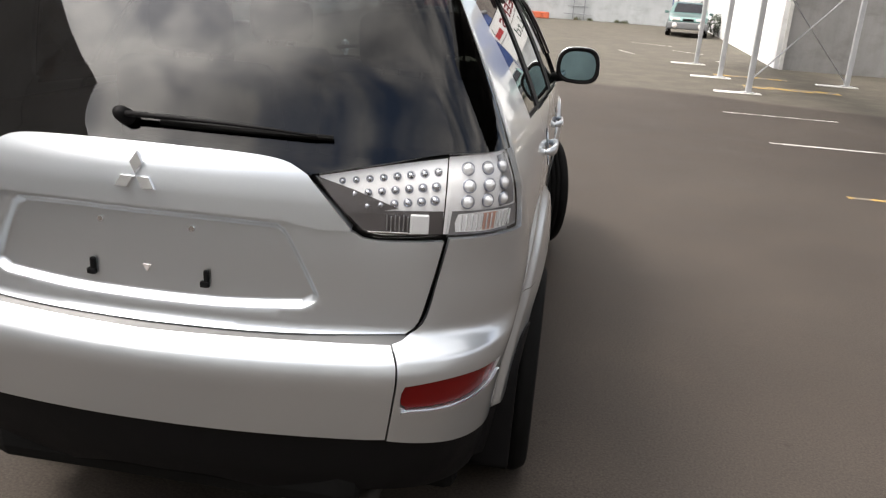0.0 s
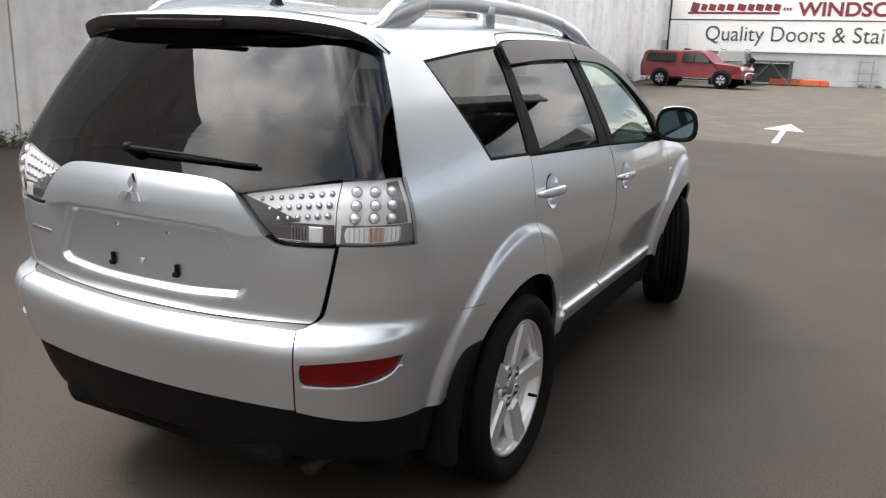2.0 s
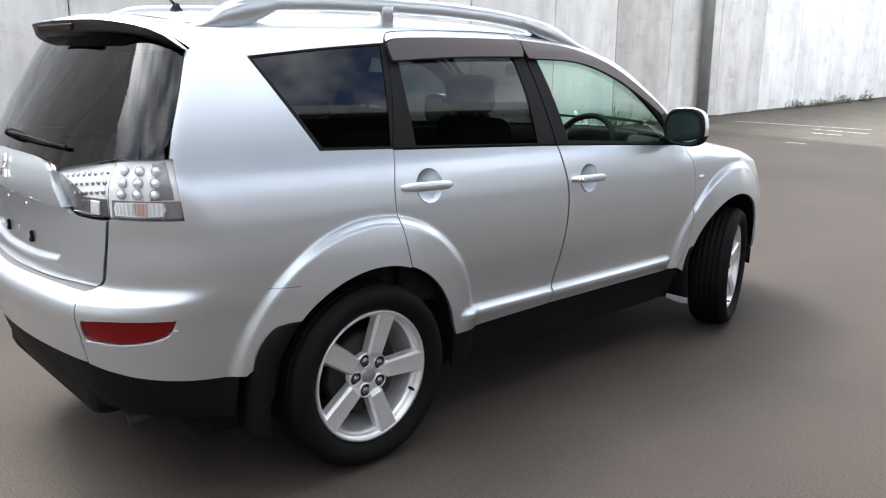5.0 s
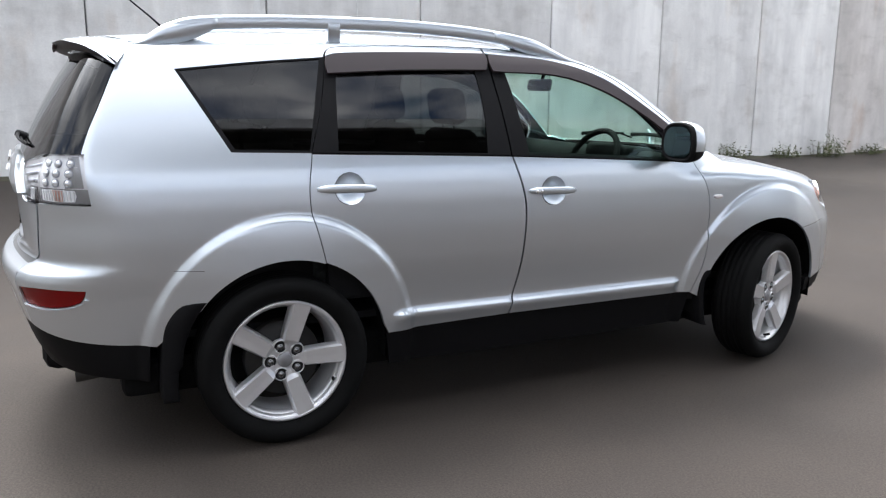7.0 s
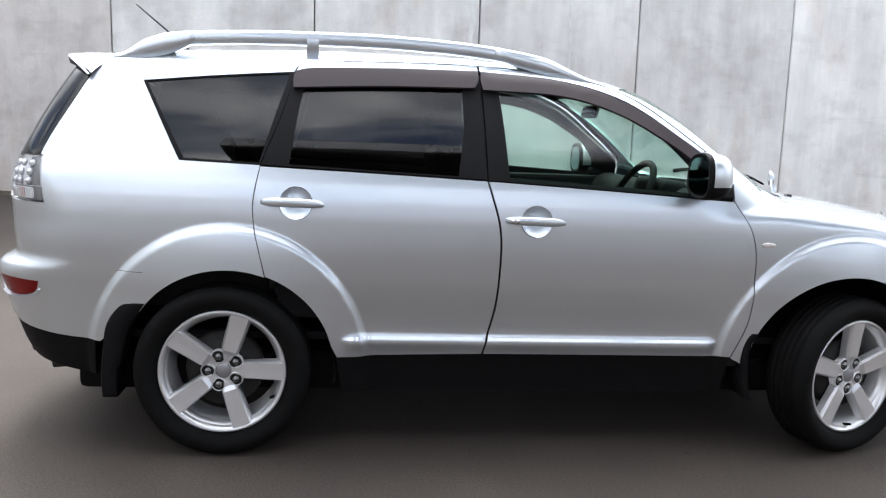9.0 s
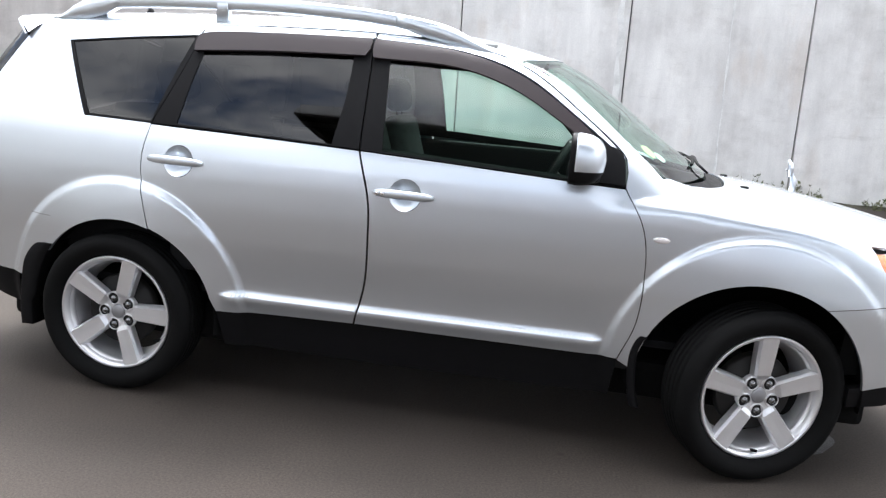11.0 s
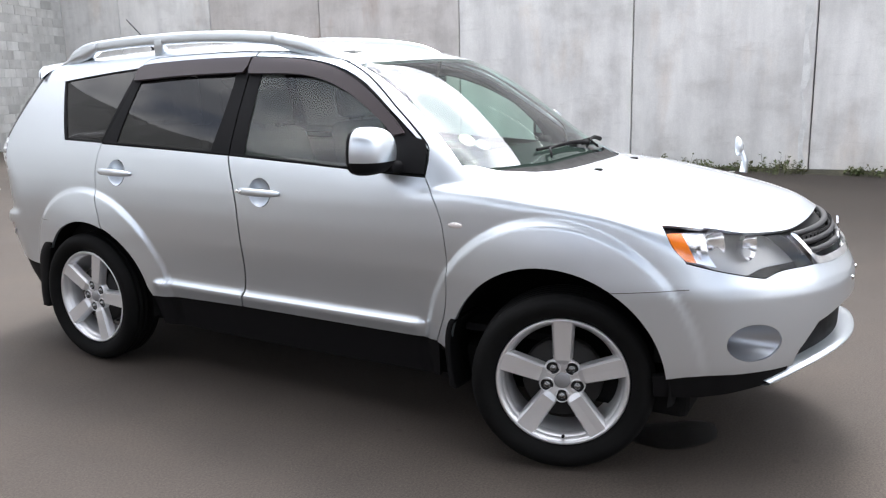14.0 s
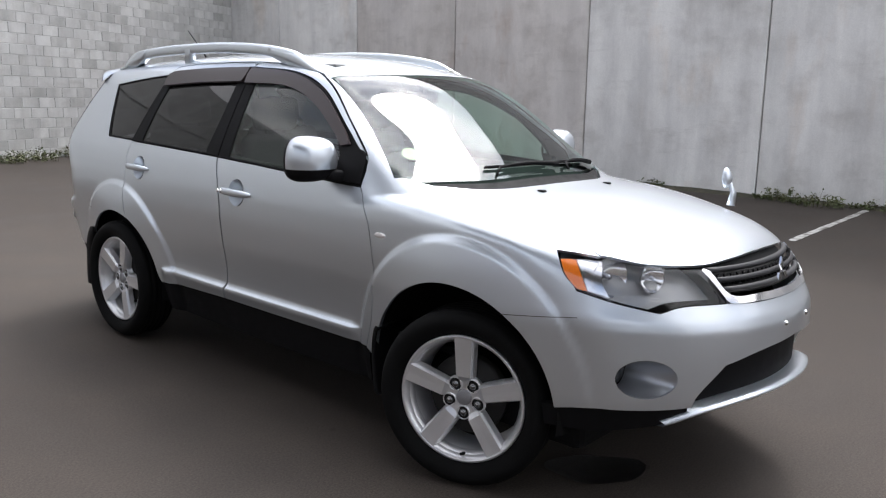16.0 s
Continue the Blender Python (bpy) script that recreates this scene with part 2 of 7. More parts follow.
def nose_y(x, z):
    c = table(z, (0.16, 0.26, 0.36, 0.46, 0.58, 0.69, 0.725, 0.775, 0.83, 0.90, 0.96, 1.05), (3.40, 3.50, 3.555, 3.58, 3.582, 3.578, 3.568, 3.540, 3.512, 3.475, 3.43, 3.30))
    return c - 0.45 * x ** 2 - 0.70 * x ** 4


def top_z(x, y):
    yy = y + 0.30 * x * x * ease(0.6, 1.7, y) + 22 * np.maximum(np.abs(x) - 0.70, 0) ** 2 * ease(1.5, 2.0, y) * ease(2.9, 2.4, y)
    c = table(yy, (-0.90, -0.62, -0.40, 0.0, 0.5, 0.95, 1.35, 1.66, 1.80, 2.46, 2.50, 2.80, 3.15, 3.36, 3.50, 3.62),
              (1.575, 1.606, 1.629, 1.652, 1.668, 1.664, 1.636, 1.582, 1.540, 1.115, 1.098, 1.062, 1.000, 0.950, 0.885, 0.80))
    cross = table(y, (-1, 1.1, 1.7, 2.5, 3.6), (0.21, 0.21, 0.12, 0.05, 0.07))
    return c - cross * x * x


def body(p, inset=0.0):
    """Below zero inside the car."""
    x, y, z = np.abs(p[..., 0]), p[..., 1], p[..., 2]
    fs = x - side_x(y, z)
    fs = fs * (1 - 0.13 * ease(1.1, 1.3, z))
    fr = tail_y(x, z) - y
    fr = fr * (1 - 0.12 * ease(1.1, 1.3, z))
    g = 0.9 * x + 2.8 * x ** 3
    ff = (y - nose_y(x, z)) / np.sqrt(1 + g * g)
    ft = (z - top_z(x, y)) * (1 - 0.16 * ease(1.6, 1.9, y) * ease(2.55, 2.4, y))
    f = smax(fs, fr, 0.10 + 0.16 * ease(1.2, 0.9, z))
    f = smax(f, ft, 0.05 - 0.022 * ease(1.9, 2.3, y) + 0.04 * ease(2.85, 3.1, y))
    return smax(f, ff, 0.10) + inset


def cast(a, b, view, inset=0.0, flip=False):
    """Place plan coordinates of a view on the body surface; gives points and normals."""
    a, b = np.asarray(a, float), np.asarray(b, float)
    z0 = np.zeros_like(a)
    if view == "side":
        o, d, far = np.stack((z0 + 1.3, a, b), -1), np.array((-1.0, 0, 0)) + np.zeros((len(a), 3)), 1.3
    elif view == "tail":
        o, d, far = np.stack((a, z0 - 1.5, b), -1), np.array((0, 1.0, 0)) + np.zeros((len(a), 3)), 1.4
    elif view == "nose":
        o, d, far = np.stack((a, z0 + 4.1, b), -1), np.array((0, -1.0, 0)) + np.zeros((len(a), 3)), 1.6
    elif view == "top":
        o, d, far = np.stack((a, b, z0 + 2.1), -1), np.array((0, 0, -1.0)) + np.zeros((len(a), 3)), 1.6
    elif view == "tail_corner":     # a: arc from straight back towards the side, radius 0.45 about (0.33, -0.50)
        t = a / 0.45
        d = np.stack((-np.sin(t), np.cos(t), z0), -1)
        o = np.stack((z0 + 0.33, z0 - 0.50, b), -1) - d * 1.1
        far = 1.1
    else:                            # nose_corner: arc from straight ahead towards the side about (0.25, 2.75)
        t = a / 0.6
        d = np.stack((-np.sin(t), -np.cos(t), z0), -1)
        o = np.stack((z0 + 0.25, z0 + 2.72, b), -1) - d * 1.4
        far = 1.4
    n = 70
    k = np.arange(1, n + 1)[:, None]
    hit = np.concatenate([body(o[None, i:i + 4000] + d[None, i:i + 4000] * (far * k / n)[..., None], inset) < 0 for i in range(0, len(a), 4000)], 1)
    first = np.where(hit.any(0), hit.argmax(0), n)
    lo = far * first / n
    hi = lo + far / n
    for _ in range(13):
        mid = (lo + hi) / 2
        inn = body(o + d * mid[:, None], inset) < 0
        hi, lo = np.where(inn, mid, hi), np.where(inn, lo, mid)
    p = o + d * hi[:, None]
    e = 2e-3 * np.concatenate((np.eye(3), -np.eye(3)))[:, None, :]
    g = body(p[None] + e)
    nrm = (g[:3] - g[3:]).T
    nrm = nrm / np.maximum(np.linalg.norm(nrm, axis=1, keepdims=True), 1e-9)
    return p, nrm


from mathutils.geometry import delaunay_2d_cdt


def outline(segs, step=0.02):
    """A closed outline from runs of points: each run is a smooth curve, runs meet in corners."""
    o = []
    for s in segs:
        c = curve_pts(s, 10)
        c = np.array(c)
        L = np.concatenate(([0], np.cumsum(np.linalg.norm(np.diff(c, axis=0), axis=1))))
        n = max(1, int(round(L[-1] / step)))
        t = np.linspace(0, L[-1], n + 1)[:-1]
        o += list(np.stack((np.interp(t, L, c[:, 0]), np.interp(t, L, c[:, 1])), -1))
    return np.array(o)


def area2(q):
    return np.sum(q[:, 0] * np.roll(q[:, 1], -1) - np.roll(q[:, 0], -1) * q[:, 1])


def shrink(q, d):
    if area2(q) < 0:
        q = q[::-1]
    e = np.roll(q, -1, 0) - q
    e /= np.maximum(np.linalg.norm(e, axis=1, keepdims=True), 1e-9)
    n = np.stack((-e[:, 1], e[:, 0]), -1)
    m = n + np.roll(n, 1, 0)
    m /= np.maximum(np.linalg.norm(m, axis=1, keepdims=True), 0.5)
    c = np.maximum(np.sum(m * n, axis=1, keepdims=True), 0.5)
    return q + m / c * d


def inside(q, pts):
    x, y = pts[:, 0][:, None], pts[:, 1][:, None]
    x0, y0 = q[:, 0], q[:, 1]
    x1, y1 = np.roll(x0, -1), np.roll(y0, -1)
    c = ((y0 > y) != (y1 > y)) & (x < (x1 - x0) * (y - y0) / np.where(y1 == y0, 1e-12, y1 - y0) + x0)
    return c.sum(1) % 2 == 1


def near(q, pts):
    d = np.full(len(pts), 9.0)
    a, b = q, np.roll(q, -1, 0)
    for p0, p1 in zip(a, b):
        e = p1 - p0
        t = np.clip(((pts - p0) @ e) / max(e @ e, 1e-12), 0, 1)
        d = np.minimum(d, np.linalg.norm(pts - p0 - t[:, None] * e, axis=1))
    return d


def crease_points(lo, hi):
    """Side-view points that follow the arch flares, the door moulding and the wing shoulder."""
    o = []
    for cy, cz, r in (REAR_ARCH, FRONT_ARCH):
        for dr in (0.118, 0.128, 0.137, 0.146, 0.155, 0.164, 0.173, 0.183):
            t = np.linspace(0, 2 * math.pi, int(2 * math.pi * (r + dr) / 0.014), endpoint=False)
            o.append(np.stack((cy + (r + dr) * np.cos(t) / FLARE[cy, cz, r], cz + (r + dr) * np.sin(t) / 0.985), -1))
    for y0, y1, zs in ((0.35, 2.25, (0.436, 0.448, 0.458, 0.466, 0.4715, 0.477, 0.482, 0.487, 0.4935, 0.503, 0.515)), (2.08, 3.0, tuple(np.arange(0.90, 1.12, 0.009)))):
        ys = np.arange(max(lo[0], y0), min(hi[0], y1), 0.016)
        o += [np.stack((ys, ys * 0 + z), -1) for z in zs]
    return np.concatenate(o)


def patch(name, segs, view, mat, parent, gap=0.003, grid=0.03, holes=(), rim=0.014, inset=0.0, label="", mirror=False, lift=0.0, push=None, step=0.02, rings=()):
    """A panel cut from the body surface by its outline, with a rolled edge. mirror: builds the other side's panel."""
    q = shrink(outline(segs, step), gap)
    hs = [shrink(outline(h, step), -gap) for h in holes]
    lo, hi = q.min(0), q.max(0)
    gx, gy = np.meshgrid(np.arange(lo[0] + grid / 2, hi[0], grid), np.arange(lo[1] + grid / 2, hi[1], grid))
    g = np.stack((gx.ravel(), gy.ravel()), -1)
    g = g[inside(q, g)]
    g = g[near(q, g) > grid * 0.45]
    if view == "side" and mat is SILVER:
        c = crease_points(lo, hi)
        c = c[inside(q, c)]
        g = np.concatenate((g, c[near(q, c) > 0.005])) if len(c) else g
    for ring in rings:
        g = g[near(ring, g) > 0.007]
    for ring in rings:
        g = np.concatenate((g, ring))
    for h in hs:
        g = g[~inside(h, g)]
        g = g[near(h, g) > grid * 0.45]
    pts = np.concatenate([q] + hs + [g]) if len(g) else np.concatenate([q] + hs)
    edges, k = [], 0
    loops = []
    for lp in [q] + hs:
        n = len(lp)
        edges += [(k + i, k + (i + 1) % n) for i in range(n)]
        loops.append(list(range(k, k + n)))
        k += n
    r = delaunay_2d_cdt([Vector(p) for p in pts], edges, [], 0, 1e-6)
    v2 = np.array([tuple(v) for v in r[0]])
    tris = [t for t in r[2] if len(t) == 3]
    cen = np.array([v2[list(t)].mean(0) for t in tris])
    keep = inside(q, cen)
    for h in hs:
        keep &= ~inside(h, cen)
    tris = [t for t, k in zip(tris, keep) if k]
    P, N = cast(v2[:, 0], v2[:, 1], view, inset)
    if push is not None:
        P = P + N * push(v2)[:, None]
        e = 2e-3
        pa = cast(v2[:, 0] + e, v2[:, 1], view, inset)
        pb = cast(v2[:, 0], v2[:, 1] + e, view, inset)
        A = pa[0] + pa[1] * push(v2 + (e, 0))[:, None] - P
        B = pb[0] + pb[1] * push(v2 + (0, e))[:, None] - P
        M = np.cross(A, B)
        M /= np.maximum(np.linalg.norm(M, axis=1, keepdims=True), 1e-12)
        N = M * np.sign(np.sum(M * N, axis=1, keepdims=True))
    P = P + N * lift
    remap = {}
    for i, src in enumerate(r[3]):
        for s in src:
            remap[s] = i
    verts, norms, faces = [tuple(p) for p in P], [tuple(n) for n in N], []
    for t in tris:
        t = list(t)
        a, b, c = (P[i] for i in t[:3])
        if np.dot(np.cross(b - a, c - a), N[t[0]]) < 0:
            t = t[::-1]
        faces.append(t)
    if rim:
        for lp in loops:
            ids = [remap[i] for i in lp if i in remap]
            b0 = len(verts)
            for i in ids:
                verts.append(tuple(P[i])), norms.append(tuple(N[i]))
            b1 = len(verts)
            for i in ids:
                verts.append(tuple(P[i] - N[i] * rim)), norms.append(tuple(N[i]))
            n = len(ids)
            for i in range(n):
                j = (i + 1) % n
                f = [b0 + i, b0 + j, b1 + j, b1 + i]
                faces.append(f)
    nsurf = len(P)
    if mirror:
        verts = [(-x, y, z) for x, y, z in verts]
        norms = [(-x, y, z) for x, y, z in norms]
        faces = [f[::-1] for f in faces]
    me = bpy.data.meshes.new(name)
    me.from_pydata(verts, [], faces)
    me.materials.append(mat)
    me.polygons.foreach_set("use_smooth", [len(f) == 3 for f in faces])
    cust = []
    for poly in me.polygons:
        for vi in poly.vertices:
            if len(poly.vertices) == 3:
                cust.append(norms[vi])
            else:
                cust.append(tuple(poly.normal))
    me.normals_split_custom_set(cust)
    ob = new(name, me)
    ob.parent = parent
    if label:
        ob["label"] = label
    return ob


def both(name, segs, view, mat, parent, **kw):
    a = patch(name, segs, view, mat, parent, **kw)
    b = patch(name, segs, view, mat, parent, mirror=True, **kw)
    return a, b


# ---- the silver estate car ----
car = thing("car", "silver metallic five-door off-road estate car on alloy wheels", "car")


def arc(c, a0, a1, n=12, dr=0.0):
    return [(c[0] + (c[2] + dr) * math.cos(radians(a0 + (a1 - a0) * k / n)), c[1] + (c[2] + dr) * math.sin(radians(a0 + (a1 - a0) * k / n))) for k in range(n + 1)]


def moved(pts, view, to):
    """Outline points of one view given in another view's coordinates, by way of the body surface."""
    p, _ = cast([q[0] for q in pts], [q[1] for q in pts], view)
    if to == "side":
        return [(float(v[1]), float(v[2])) for v in p]
    if to == "top":
        return [(float(v[0]), float(v[1])) for v in p]
    if to == "nose_corner":
        return [(0.6 * math.atan2(v[0] - 0.25, v[1] - 2.72), float(v[2])) for v in p]
    if to == "tail_corner":
        return [(0.45 * math.atan2(v[0] - 0.33, -v[1] - 0.50), float(v[2])) for v in p]
    return [(float(v[0]), float(v[2])) for v in p]


def flip(runs):
    """The runs of a right half from the centre line and back to it, closed over the left half."""
    left = [[(-a, b) for a, b in r[::-1]] for r in runs[::-1]]
    return runs + left


RA, FA = REAR_ARCH, FRONT_ARCH
SEAM = [(1.030, 1.133), (1.083, 0.95), (1.092, 0.80), (1.085, 0.62), (1.058, 0.484), (1.042, 0.412)]
F_SEAM = [(2.072, 1.083), (2.150, 0.95), (2.178, 0.80), (2.172, 0.58), (2.117, 0.411)]
RA_DOOR = arc(RA, 70, 8, 10)
R_SEAM = [RA_DOOR[0], (0.135, 0.84), (0.114, 0.93), (0.110, 1.03), (0.132, 1.160)]
DOOR_TOP = [(0.262, 1.562), (0.32, 1.582), (0.65, 1.598), (1.0, 1.602), (1.39, 1.577), (1.66, 1.497), (1.90, 1.333), (2.05, 1.212), (2.072, 1.150)]
RAIL_TOP = [(0.47, -0.47), (0.465, 0.2), (0.465, 0.9), (0.475, 1.25), (0.515, 1.48), (0.560, 1.615), (0.605, 1.80), (0.652, 1.99), (0.728, 2.205)]
RAIL = moved(curve_pts(RAIL_TOP, 4), "top", "side")
D_SIDE = curve_pts([(-0.500, 1.562), (-0.545, 1.486), (-0.612, 1.345), (-0.660, 1.245), (-0.688, 1.172)], 4)
D_TAIL = moved(D_SIDE, "side", "tail")
W_TOP = [(0.750, 2.075), (0.742, 2.35), (0.738, 2.65), (0.728, 2.88), (0.712, 2.985)]
W_SIDE = moved(curve_pts(W_TOP, 4), "top", "side")

rear_door = [[(0.132, 1.160), (0.60, 1.147), (1.030, 1.133)], SEAM, [SEAM[-1], (0.75, 0.405), (0.445, 0.396)], [(0.445, 0.396)] + RA_DOOR[::-1][1:], R_SEAM]
front_door = [[(1.030, 1.133), (1.5, 1.112), (2.072, 1.083)], F_SEAM, [F_SEAM[-1], (1.6, 0.412), (1.042, 0.412)], SEAM[::-1]]


def recess_ring(cy, cz):
    return [[(cy + 0.061 * math.cos(a), cz + 0.061 * math.sin(a)) for a in np.linspace(0, 2 * math.pi, 25)]]


both("rear_door", rear_door, "side", SILVER, car, label="silver rear door panel", gap=0.0042, grid=0.02, holes=[recess_ring(0.276, 1.020)])
both("front_door", front_door, "side", SILVER, car, label="silver front door panel", gap=0.0042, grid=0.02, holes=[recess_ring(1.232, 0.976)])

quarter = [[(0.132, 1.160), (-0.175, 1.168)], [(-0.175, 1.168), (-0.345, 1.474)], [(-0.345, 1.474), (-0.05, 1.508), (0.245, 1.536)], [(0.245, 1.536)] + DOOR_TOP, [DOOR_TOP[-1], RAIL[-1]], RAIL[::-1],
           [RAIL[0], D_SIDE[0]], D_SIDE, [D_SIDE[-1], (-0.50, 1.172)], [(-0.50, 1.172), (-0.50, 0.452)], [(-0.50, 0.452), (-0.479, 0.449)], [(-0.479, 0.449), arc(RA, 145, 70)[0]], arc(RA, 145, 70), R_SEAM]
both("rear_quarter", quarter, "side", SILVER, car, label="silver rear quarter with roof side", gap=-0.0004, grid=0.02)
TOP_LOW = [(a, b - 0.012) for a, b in DOOR_TOP]
TOP_HIGH = [(a, b + 0.010) for a, b in DOOR_TOP]
both("door_seal", [TOP_LOW, [TOP_LOW[-1], TOP_HIGH[-1]], TOP_HIGH[::-1], [TOP_HIGH[0], TOP_LOW[0]]], "side", DARK, car, label="black door seal", inset=0.010, rim=0, gap=0.0, grid=0.02)
# thin strips over the bumper joints; their grey stands for shade in the gap
QS = [[(-0.300, 0.7372), (-0.35, 0.7385), (-0.405, 0.740)], [(-0.405, 0.740), (-0.405, 0.738)], [(-0.405, 0.738), (-0.35, 0.7365), (-0.300, 0.735)], [(-0.300, 0.735), (-0.300, 0.7372)]]
SEAM = material("seam_gap_shade", (0.10, 0.102, 0.105), 0.6)
both("bumper_seam", QS, "side", SEAM, car, lift=0.0012, rim=0, gap=0.0, grid=0.02)
CORNER_LAMP = [(0.333, 0.992), (0.545, 0.990)]
REFLECTOR = [[(0.237, 0.683), (0.328, 0.691), (0.420, 0.689), (0.508, 0.684)], [(0.508, 0.684), (0.496, 0.652), (0.478, 0.633)], [(0.478, 0.633), (0.43, 0.618), (0.357, 0.611), (0.248, 0.616)], [(0.248, 0.616), (0.236, 0.622), (0.231, 0.650), (0.233, 0.676), (0.237, 0.683)]]
corner = [CORNER_LAMP, [(0.545, 0.990), (0.522, 1.172)], [(0.522, 1.172), (0.7069, 1.172)], [(0.7069, 1.172), (0.7069, 0.452)], [(0.7069, 0.452), (0.55, 0.468), (0.406, 0.490), (0.30, 0.512), (0.2185, 0.529)], [(0.2185, 0.529), (0.2215, 0.759)],
          [(0.2215, 0.759), (0.242, 0.764), (0.264, 0.776)], [(0.264, 0.776), (0.295, 0.80), (0.315, 0.89), (0.333, 0.992)]]
both("rear_bumper_corner", corner, "tail_corner", SILVER, car, label="silver bumper corner", gap=-0.0004, holes=[REFLECTOR], rim=0.012, grid=0.013)
RED_LENS = material("red_reflector", (0.17, 0.003, 0.003), 0.25, spec=0.22)
both("reflector", REFLECTOR, "tail_corner", RED_LENS, car, label="red bumper reflector", lift=-0.006, grid=0.02)
LIP_TOP = [(0.238, 0.615), (0.300, 0.611), (0.357, 0.609), (0.43, 0.616), (0.480, 0.631), (0.499, 0.651)]
LIP_LOW = [(0.510, 0.650), (0.488, 0.622), (0.435, 0.606), (0.357, 0.599), (0.300, 0.601), (0.238, 0.606)]
both("reflector_lip", [LIP_TOP, [LIP_TOP[-1], LIP_LOW[0]], LIP_LOW, [LIP_LOW[-1], LIP_TOP[0]]], "tail_corner", SILVER, car, lift=0.006, rim=0.010, gap=0.0, grid=0.02)

GARNISH = [[(0, 1.146), (0.18, 1.144), (0.29, 1.136), (0.348, 1.112)], [(0.348, 1.112), (0.395, 1.065), (0.446, 1.006)], [(0.446, 1.006), (0.38, 1.002), (0.31, 1.016)], [(0.31, 1.016), (0.15, 1.020), (0, 1.020)]]
PLATE = [[(0, 1.016), (0.15, 1.016), (0.290, 1.012)], [(0.290, 1.012), (0.318, 0.985), (0.372, 0.875), (0.376, 0.845), (0.345, 0.822)], [(0.345, 0.822), (0.18, 0.812), (0, 0.810)]]
PLATE_RING = outline(flip(PLATE), 0.008)


def recess(v):
    d = near(PLATE_RING, v)
    return np.where(inside(PLATE_RING, v), -0.020 * ease(0.0, 0.018, d), 0.0)


tailgate = [[(0, 1.045), (0.15, 1.045), (0.31, 1.040)], [(0.31, 1.040), (0.39, 1.022), (0.446, 1.003)], [(0.446, 1.003), (0.484, 0.988), (0.630, 0.990)], [(0.630, 0.990), (0.6095, 0.89), (0.586, 0.80), (0.560, 0.774)], [(0.560, 0.774), (0.3, 0.766), (0, 0.764)]]
tg = patch("tailgate", flip(tailgate), "tail", SILVER, car, label="silver tailgate with number plate recess", push=recess, grid=0.018, rings=[shrink(PLATE_RING, d) for d in (0.0005, 0.004, 0.008, 0.012, 0.016, 0.020, 0.026)])
patch("tailgate_garnish", flip(GARNISH), "tail", SILVER, car, lift=0.016, rim=0.045, grid=0.02)
BJ = moved([(0.2190 - 0.0030 * k / 10, 0.760 - 0.0229 * k) for k in range(11)], "tail_corner", "tail")
BUMP = [[(0, 0.757), (0.3, 0.760), BJ[0]], BJ, [BJ[-1], (0.3, 0.534), (0, 0.536)]]
patch("rear_bumper", flip(BUMP), "tail", SILVER, car, label="silver rear bumper", gap=0.002, rim=0.012, grid=0.02)
VAL = [[(0, 0.533), (0.3, 0.531), (0.543, 0.528)], [(0.543, 0.528), (0.50, 0.36)], [(0.50, 0.36), (0.30, 0.335), (0.12, 0.37), (0, 0.37)]]
patch("rear_valance", flip(VAL), "tail", TRIM, car, label="black plastic lower bumper", gap=0.001, inset=0.008)
VALC = [[(0.208, 0.529), (0.30, 0.511), (0.406, 0.489), (0.55, 0.467), (0.7069, 0.452)], [(0.7069, 0.452), (0.70, 0.30)], [(0.70, 0.30), (0.45, 0.33), (0.21, 0.36)], [(0.21, 0.36), (0.208, 0.529)]]
both("rear_valance", VALC, "tail_corner", TRIM, car, gap=0.001, inset=0.008)

GLASS_EDGE = [(a - 0.0006, b) for a, b in D_TAIL[4:]]
REAR_GLASS = [[(0, 1.545), (0.3, 1.538), (0.50, 1.518), GLASS_EDGE[0]], GLASS_EDGE, [GLASS_EDGE[-1], (0.70, 1.170), (0.62, 1.166), (0.50, 1.143), (0.357, 1.114)], [(0.357, 1.114), (0.348, 1.112)], [(0.348, 1.112), (0.29, 1.136), (0.18, 1.144), (0, 1.146)]]
patch("rear_window", flip(REAR_GLASS), "tail", PRIVACY, car, label="dark privacy glass rear window", gap=0.0, grid=0.018)
LAMP_IN = [[(0.355, 1.111), (0.50, 1.140), (0.620, 1.160)], [(0.620, 1.160), (0.624, 1.08), (0.622, 0.996)], [(0.622, 0.996), (0.50, 0.990), (0.468, 0.997), (0.446, 1.010)], [(0.446, 1.010), (0.395, 1.068), (0.355, 1.111)]]
LAMP_GAP = moved([(0.6285, 0.995), (0.6300, 1.04), (0.6300, 1.08), (0.6290, 1.12), (0.6265, 1.162)], "tail", "tail_corner")
LAMP_OUT = [[LAMP_GAP[-1], (0.44, 1.170), (0.520, 1.172)], [(0.520, 1.172), (0.535, 1.09), (0.543, 0.994)], [(0.543, 0.994), (0.43, 0.992), LAMP_GAP[0]], LAMP_GAP]
both("tail_lamp_lens", LAMP_IN, "tail", CLEAR, car, gap=0.002)
both("tail_lamp_lens", LAMP_OUT, "tail_corner", CLEAR, car, gap=0.002)
CHROME_BOWL = material("lamp_reflector", (0.90, 0.91, 0.93), 0.22, metal=0.12)
both("tail_lamp_bowl", LAMP_IN, "tail", CHROME_BOWL, car, gap=0.004, inset=0.016, rim=0)
both("tail_lamp_bowl", LAMP_OUT, "tail_corner", CHROME_BOWL, car, gap=0.004, inset=0.016, rim=0)

